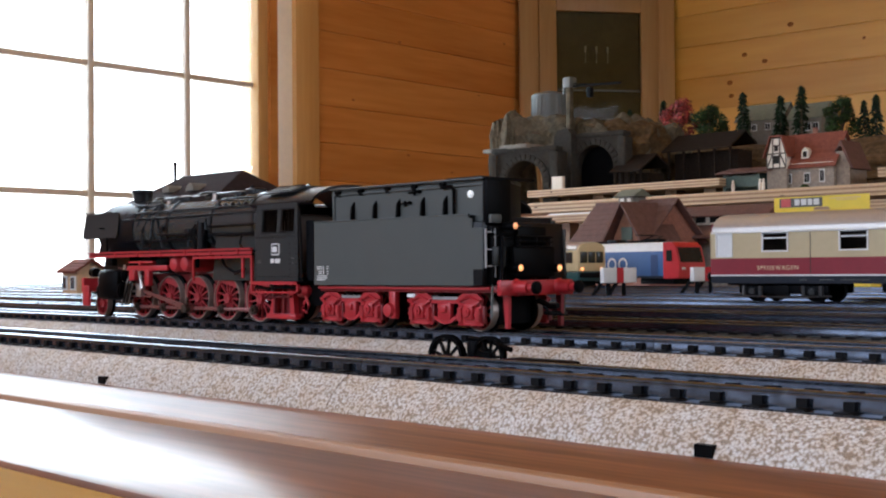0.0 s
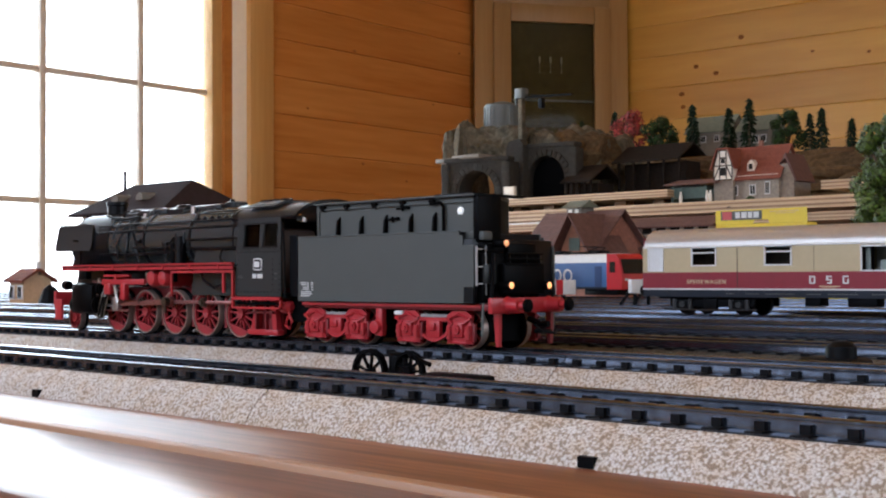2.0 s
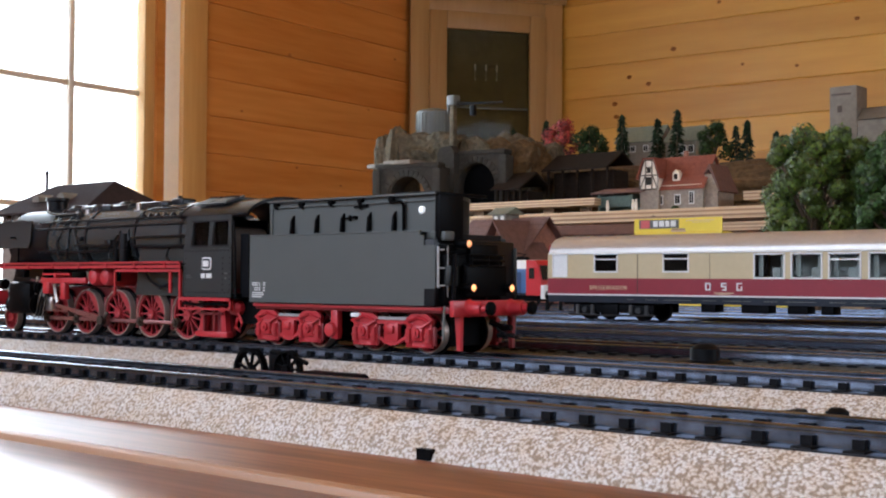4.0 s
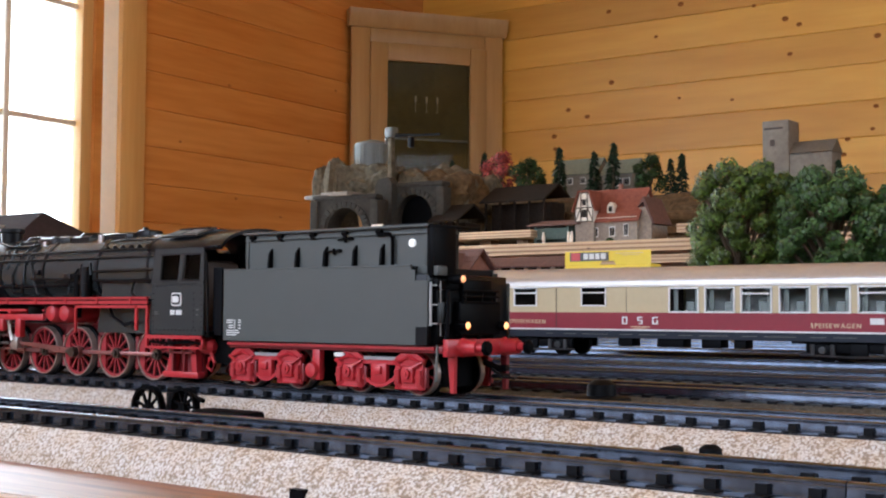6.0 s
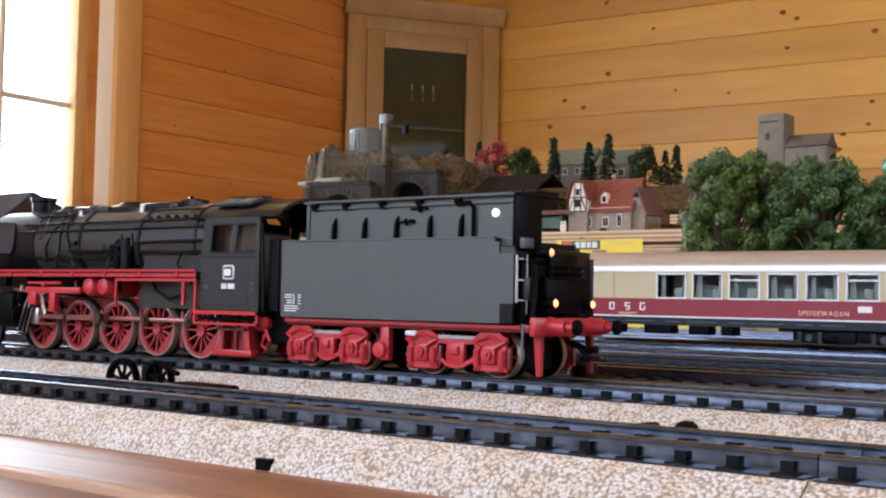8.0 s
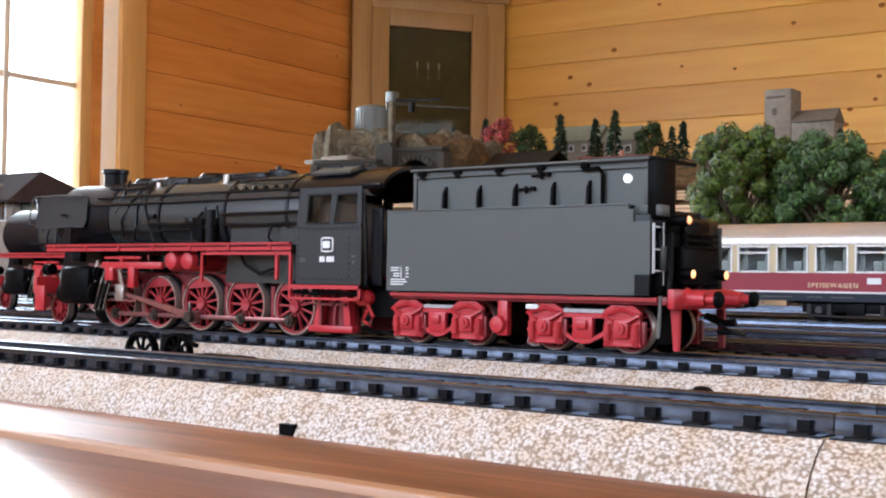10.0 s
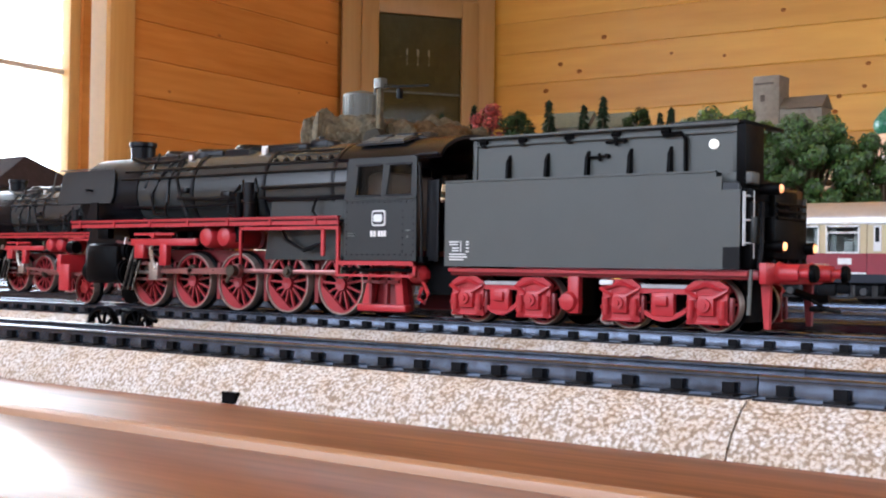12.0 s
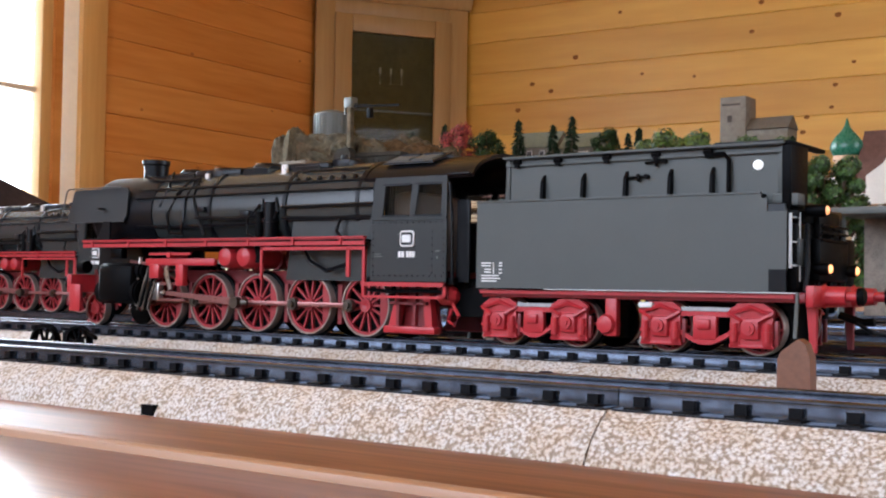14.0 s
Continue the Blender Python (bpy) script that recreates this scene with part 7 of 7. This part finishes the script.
hut = gable_house("small_hut", pose(-0.893, 0.375, 0), 0.026, 0.026, 0.030, 0.008, mat("hut_cream", (0.55, 0.36, 0.20), 0.6, vary=0.15), ROOFRED, "small cream hut with a red roof beside the far track", 0.004, [(-0.008, -1, 0.014, 0.006, 0.010), (0.007, -1, 0.014, 0.006, 0.010)], False, category="model hut")
part("chimney", Mesh().box(0.010, 0.013, 0.0, 0.003, 0.034, 0.046), GREYWHITE, hut)
co = thing("coal_heap", pose(-0.840, 0.365, 0), "small dark heap beside the hut", "heap")
part("heap", Mesh().lathe([(0, 0.012), (0.012, 0.010), (0.022, 0.006), (0.026, 0.001)], (0, 0, 0), "z", 9), UNDER, co, "", False)

# church
ch = thing("onion_church", pose(-0.266, 1.20, 0), "white and peach church with green onion dome and brown roof", "model church")
part("tower", Mesh().box(-0.016, 0.016, -0.016, 0.016, 0, 0.148, 0.002), CHALK, ch)
part("belfry", Mesh().lathe([(0.146, 0.0165), (0.150, 0.0165), (0.150, 0.0135), (0.172, 0.0135), (0.172, 0.0155), (0.177, 0.0155)], (0, 0, 0), "z", 8), PEACH, ch, "peach belfry", False)
part("cornice", Mesh().box(-0.018, 0.018, -0.018, 0.018, 0.1485, 0.1525, 0.0006), CHALK, ch)
for a in (0, 90, 180, 270):
    part("belfry_opening", Mesh().box(-0.003, 0.003, -0.0142, -0.0130, 0.154, 0.167).moved(pose(0, 0, 0, 0, 0, a + 12)), TIMBER, ch)
part("dome", Mesh().lathe([(0.177, 0.0135), (0.180, 0.0165), (0.186, 0.0182), (0.192, 0.0172), (0.199, 0.0125), (0.205, 0.0065), (0.211, 0.0028), (0.219, 0.0008)], (0, 0, 0), "z", 24), COPPER, ch, "glossy green onion dome")
part("nave", Mesh().box(0.016, 0.150, -0.035, 0.055, 0, 0.130), PEACH, ch, "", False)
part("nave_roof", Mesh().prism([(-0.040, 0.128), (0.010, 0.205), (0.060, 0.128)], 0.016, 0.152, "x"), ROOFBROWN, ch, "", False)
part("gable_front", Mesh().prism([(0.035, 0.120), (0.10, 0.120), (0.10, 0.150), (0.085, 0.162), (0.07, 0.185), (0.052, 0.162), (0.035, 0.150)], -0.046, -0.034, "y"), CHALK, ch, "", False)
part("cornice", Mesh().box(0.016, 0.150, -0.040, -0.033, 0.124, 0.132), CHALK, ch)
for x in (0.034, 0.064, 0.094):
    part("window", Mesh().box(x - 0.006, x + 0.006, -0.0362, -0.0345, 0.085, 0.108), DARKGLASS, ch)
part("buttress", Mesh().box(0.017, 0.022, -0.040, -0.033, 0, 0.124).box(0.046, 0.051, -0.040, -0.033, 0, 0.124).box(0.076, 0.081, -0.040, -0.033, 0, 0.124), CHALK, ch)
part("porch", Mesh().prism([(-0.045, 0.0), (-0.016, 0.0), (-0.016, 0.095), (-0.030, 0.080), (-0.045, 0.070)], -0.016, 0.016, "y"), CHALK, ch, "", False)

gs = thing("grey_shelter", pose(-0.040, 0.60, 0), "grey open shelter with a flat roof behind the coach", "model shelter")
part("roof", Mesh().box(-0.030, 0.06, -0.03, 0.03, 0.071, 0.0755, 0.001), GREYPLASTIC, gs)
part("wall", Mesh().box(-0.024, 0.055, 0.015, 0.022, 0, 0.071), STONEW, gs, "", False)
for x in (-0.026, 0.05):
    part("post", Mesh().cyl((x, -0.022, 0), 0.002, 0, 0.071, "z", 10), GREYPLASTIC, gs)


# ---- trees ----
def fir(m, h, seed, label):
    rg = random.Random(seed)
    t = thing("fir_tree", m, label, "model tree", "small fir trees")
    part("trunk", Mesh().lathe([(0, h * 0.028), (h * 0.6, h * 0.014), (h, 0.0003)], (0, 0, 0), "z", 7), BARK, t)
    me = Mesh()
    for i in range(420):
        f = rg.random() ** 0.8
        z = h * (0.10 + 0.90 * f)
        r = h * 0.17 * (1 - f) ** 0.8 * (0.55 + 0.45 * math.sin(f * 60) ** 2) + 0.0008
        a = rg.random() * 6.283
        q = rg.uniform(0.5, 1.0)
        p = Vector((r * q * math.cos(a), r * q * math.sin(a), z - r * 0.35 * q))
        s = h * rg.uniform(0.02, 0.038)
        d = Vector((math.cos(a), math.sin(a), -0.35)).normalized()
        w = Vector((-math.sin(a), math.cos(a), rg.uniform(-0.4, 0.4)))
        me.add([p - w * s * 0.6, p + d * s * 1.6, p + w * s * 0.6, p + Vector((0, 0, s * 0.9))], [(0, 1, 2), (0, 3, 1), (1, 3, 2)])
    part("needles", me, FIR, t, "", False)


def broadleaf(m, h, r, seed, material, label, clumps=14, leaves=260, size=0.0042, group="", low=0.25, column=0.7):
    """A trunk with limbs that end in clumps of leaves; column below 0.5 gives a full, steep-sided crown."""
    rg = random.Random(seed)
    t = thing("leafy_tree", m, label, "model tree", group)
    tr = Mesh().lathe([(0, h * 0.05), (h * 0.3, h * 0.035), (h * 0.75, h * 0.012)], (0, 0, 0), "z", 8)
    centres = []
    for i in range(clumps):
        a, f = i * 2.4 + rg.uniform(-0.4, 0.4), (i + 0.5) / clumps
        zz = h * (low + (0.92 - low) * f)
        rad = r * math.sin(math.pi * min(1, 0.25 + 0.70 * f)) ** column * rg.uniform(0.35 if column > 0.5 else 0.62, 0.95)
        c = Vector((rad * math.cos(a), rad * math.sin(a), zz))
        centres.append((c, r * (rg.uniform(0.17, 0.29) if leaves > 200 else rg.uniform(0.30, 0.46))))
        tr.tube([(0, 0, zz * 0.55), tuple(c * 0.6 + Vector((0, 0, zz * 0.25))), tuple(c)], h * 0.008, 5)
    part("trunk", tr, BARK, t)
    me = Mesh()
    for c, cr_ in centres:
        for i in range(leaves):
            d = Vector((rg.gauss(0, 1), rg.gauss(0, 1), rg.gauss(0, 1) * 0.85)).normalized()
            p = c + d * cr_ * rg.uniform(0.55, 1.08) ** 0.7
            s = size * rg.uniform(0.5, 1.25)
            u = d.cross(Vector((rg.random(), rg.random(), rg.random()))).normalized()
            v = (d * rg.uniform(-0.6, 0.6) + d.cross(u)).normalized()
            me.add([p - u * s * 0.6, p + v * s, p + u * s * 0.6, p - v * s * 0.5 + d * s * 0.4], [(0, 1, 2), (0, 2, 3)])
    part("crown", me, material, t, "", False)


for k, (x, z0, z1, y) in enumerate(((-1.560, 0.295, 0.352, 2.05), (-1.577, 0.30, 0.388, 2.10), (-1.545, 0.29, 0.36, 2.08), (-1.484, 0.30, 0.398, 2.10), (-1.282, 0.29, 0.395, 2.10), (-1.206, 0.27, 0.381, 2.12),
                                     (-1.147, 0.27, 0.392, 2.10), (-1.012, 0.27, 0.349, 2.10), (-0.988, 0.26, 0.358, 2.10), (-0.935, 0.25, 0.335, 2.12), (-0.70, 0.25, 0.335, 2.2))):
    fir(pose(x, y, z0 - 0.05), z1 - z0 + 0.05, 40 + k, "small dark model fir tree on the hill")
broadleaf(pose(-1.440, 2.10, 0.265), 0.135, 0.042, 3, LEAF_R, "red autumn model tree on the hill", 12, 150, 0.0045, low=0.4)
broadleaf(pose(-1.366, 2.10, 0.255), 0.125, 0.042, 4, LEAF_D, "dark green leafy model tree on the hill", 12, 150, 0.0045, "hill leafy trees", low=0.4)
broadleaf(pose(-1.060, 2.10, 0.245), 0.122, 0.036, 5, LEAF_D, "dark green leafy model tree on the hill", 12, 150, 0.0042, "hill leafy trees", low=0.4)
broadleaf(pose(-0.264, 0.765, 0), 0.160, 0.042, 11, LEAF, "large yellow-green leafy model tree behind the coach", 64, 420, 0.0022, "large leafy trees", 0.20, 0.38)
broadleaf(pose(-0.186, 0.755, 0), 0.150, 0.041, 12, LEAF_B, "large blue-green leafy model tree behind the coach", 60, 420, 0.0022, "large leafy trees", 0.20, 0.38)
broadleaf(pose(-0.226, 0.800, 0), 0.156, 0.032, 14, LEAF, "tall green leafy model tree in the row behind the coach", 40, 360, 0.0022, "large leafy trees", 0.30, 0.42)
broadleaf(pose(-0.144, 0.790, 0), 0.138, 0.034, 13, LEAF_B, "smaller green leafy model tree behind the coach", 44, 360, 0.0022, "large leafy trees", 0.22, 0.38)


# ---- small things between the tracks ----
def wheelset():
    t = thing("loose_wheels", pose(-0.1172, 0.0620, 0.0), "loose black spoked wheels standing between the tracks", "model wheels")
    for x, r in ((0.0, 0.0062), (0.0148, 0.0050)):
        part("wheel", Mesh().lathe([(-0.0010, r), (-0.0010, r * 0.86), (0.0010, r * 0.86), (0.0010, r)], (x, 0, 0.0121 - r), "y", 24, close=False), DEEP, t)
        sp = Mesh().cyl((x, 0, 0.0121 - r), 0.0012, -0.0012, 0.0012, "y", 10)
        for k in range(9):
            b = Mesh().box(0.0008, r * 0.88, -0.0004, 0.0004, -0.0003, 0.0003).moved(pose(x, 0, 0.0121 - r, 0, k * 40, 0))
            sp.add(b.v, b.f)
        part("spokes", sp, DEEP, t)
    part("drive_case", Mesh().box(0.0052, 0.0092, 0.001, 0.006, 0.0, 0.0112, 0.0014).tube([(0.006, 0.002, 0.0112), (0.014, 0.001, 0.0108), (0.022, 0.0, 0.0090)], 0.0007).box(-0.006, 0.018, 0.002, 0.007, 0.0, 0.0042, 0.0008), DEEP, t, "black drive case")
    part("cover_strip", Mesh().box(0.0200, 0.0400, -0.0030, 0.0050, 0.0, 0.0070, 0.001), DEEP, t)


wheelset()


def point_motor(x, y, s, label):
    t = thing("point_motor", pose(x, y, 0), label, "point motor", "point motors")
    part("housing", Mesh().box(-0.0085 * s, 0.0085 * s, -0.006, 0.006, 0.0, 0.0100 * s, 0.0016), UNDER, t, "dark grey housing")
    part("lantern", Mesh().lathe([(0.010 * s, 0.0040 * s), (0.0130 * s, 0.0038 * s), (0.0142 * s, 0.0022 * s), (0.0144 * s, 0.0003)], (0.002, 0, 0), "z", 12), UNDER, t)
    part("lever", Mesh().box(-0.013 * s, -0.0085 * s, -0.003, 0.003, 0, 0.007, 0.0006), UNDER, t)


point_motor(-0.0225, 0.1355, 1.0, "dark grey point motor with a lantern beside the track")
point_motor(0.045, 0.060, 0.55, "small flat black point drive between the front tracks")

wd = thing("wooden_stop", pose(0.0985, 0.060, 0.0), "small brown wooden wedge standing between the tracks", "wooden block")
part("wedge", Mesh().prism([(-0.0034, 0.0), (0.0029, 0.0), (0.0027, 0.0130), (0.0018, 0.0154), (0.0006, 0.0162), (-0.0024, 0.0140), (-0.0030, 0.0126)], -0.0035, -0.0005, "y"), LEATHER, wd)

motions()
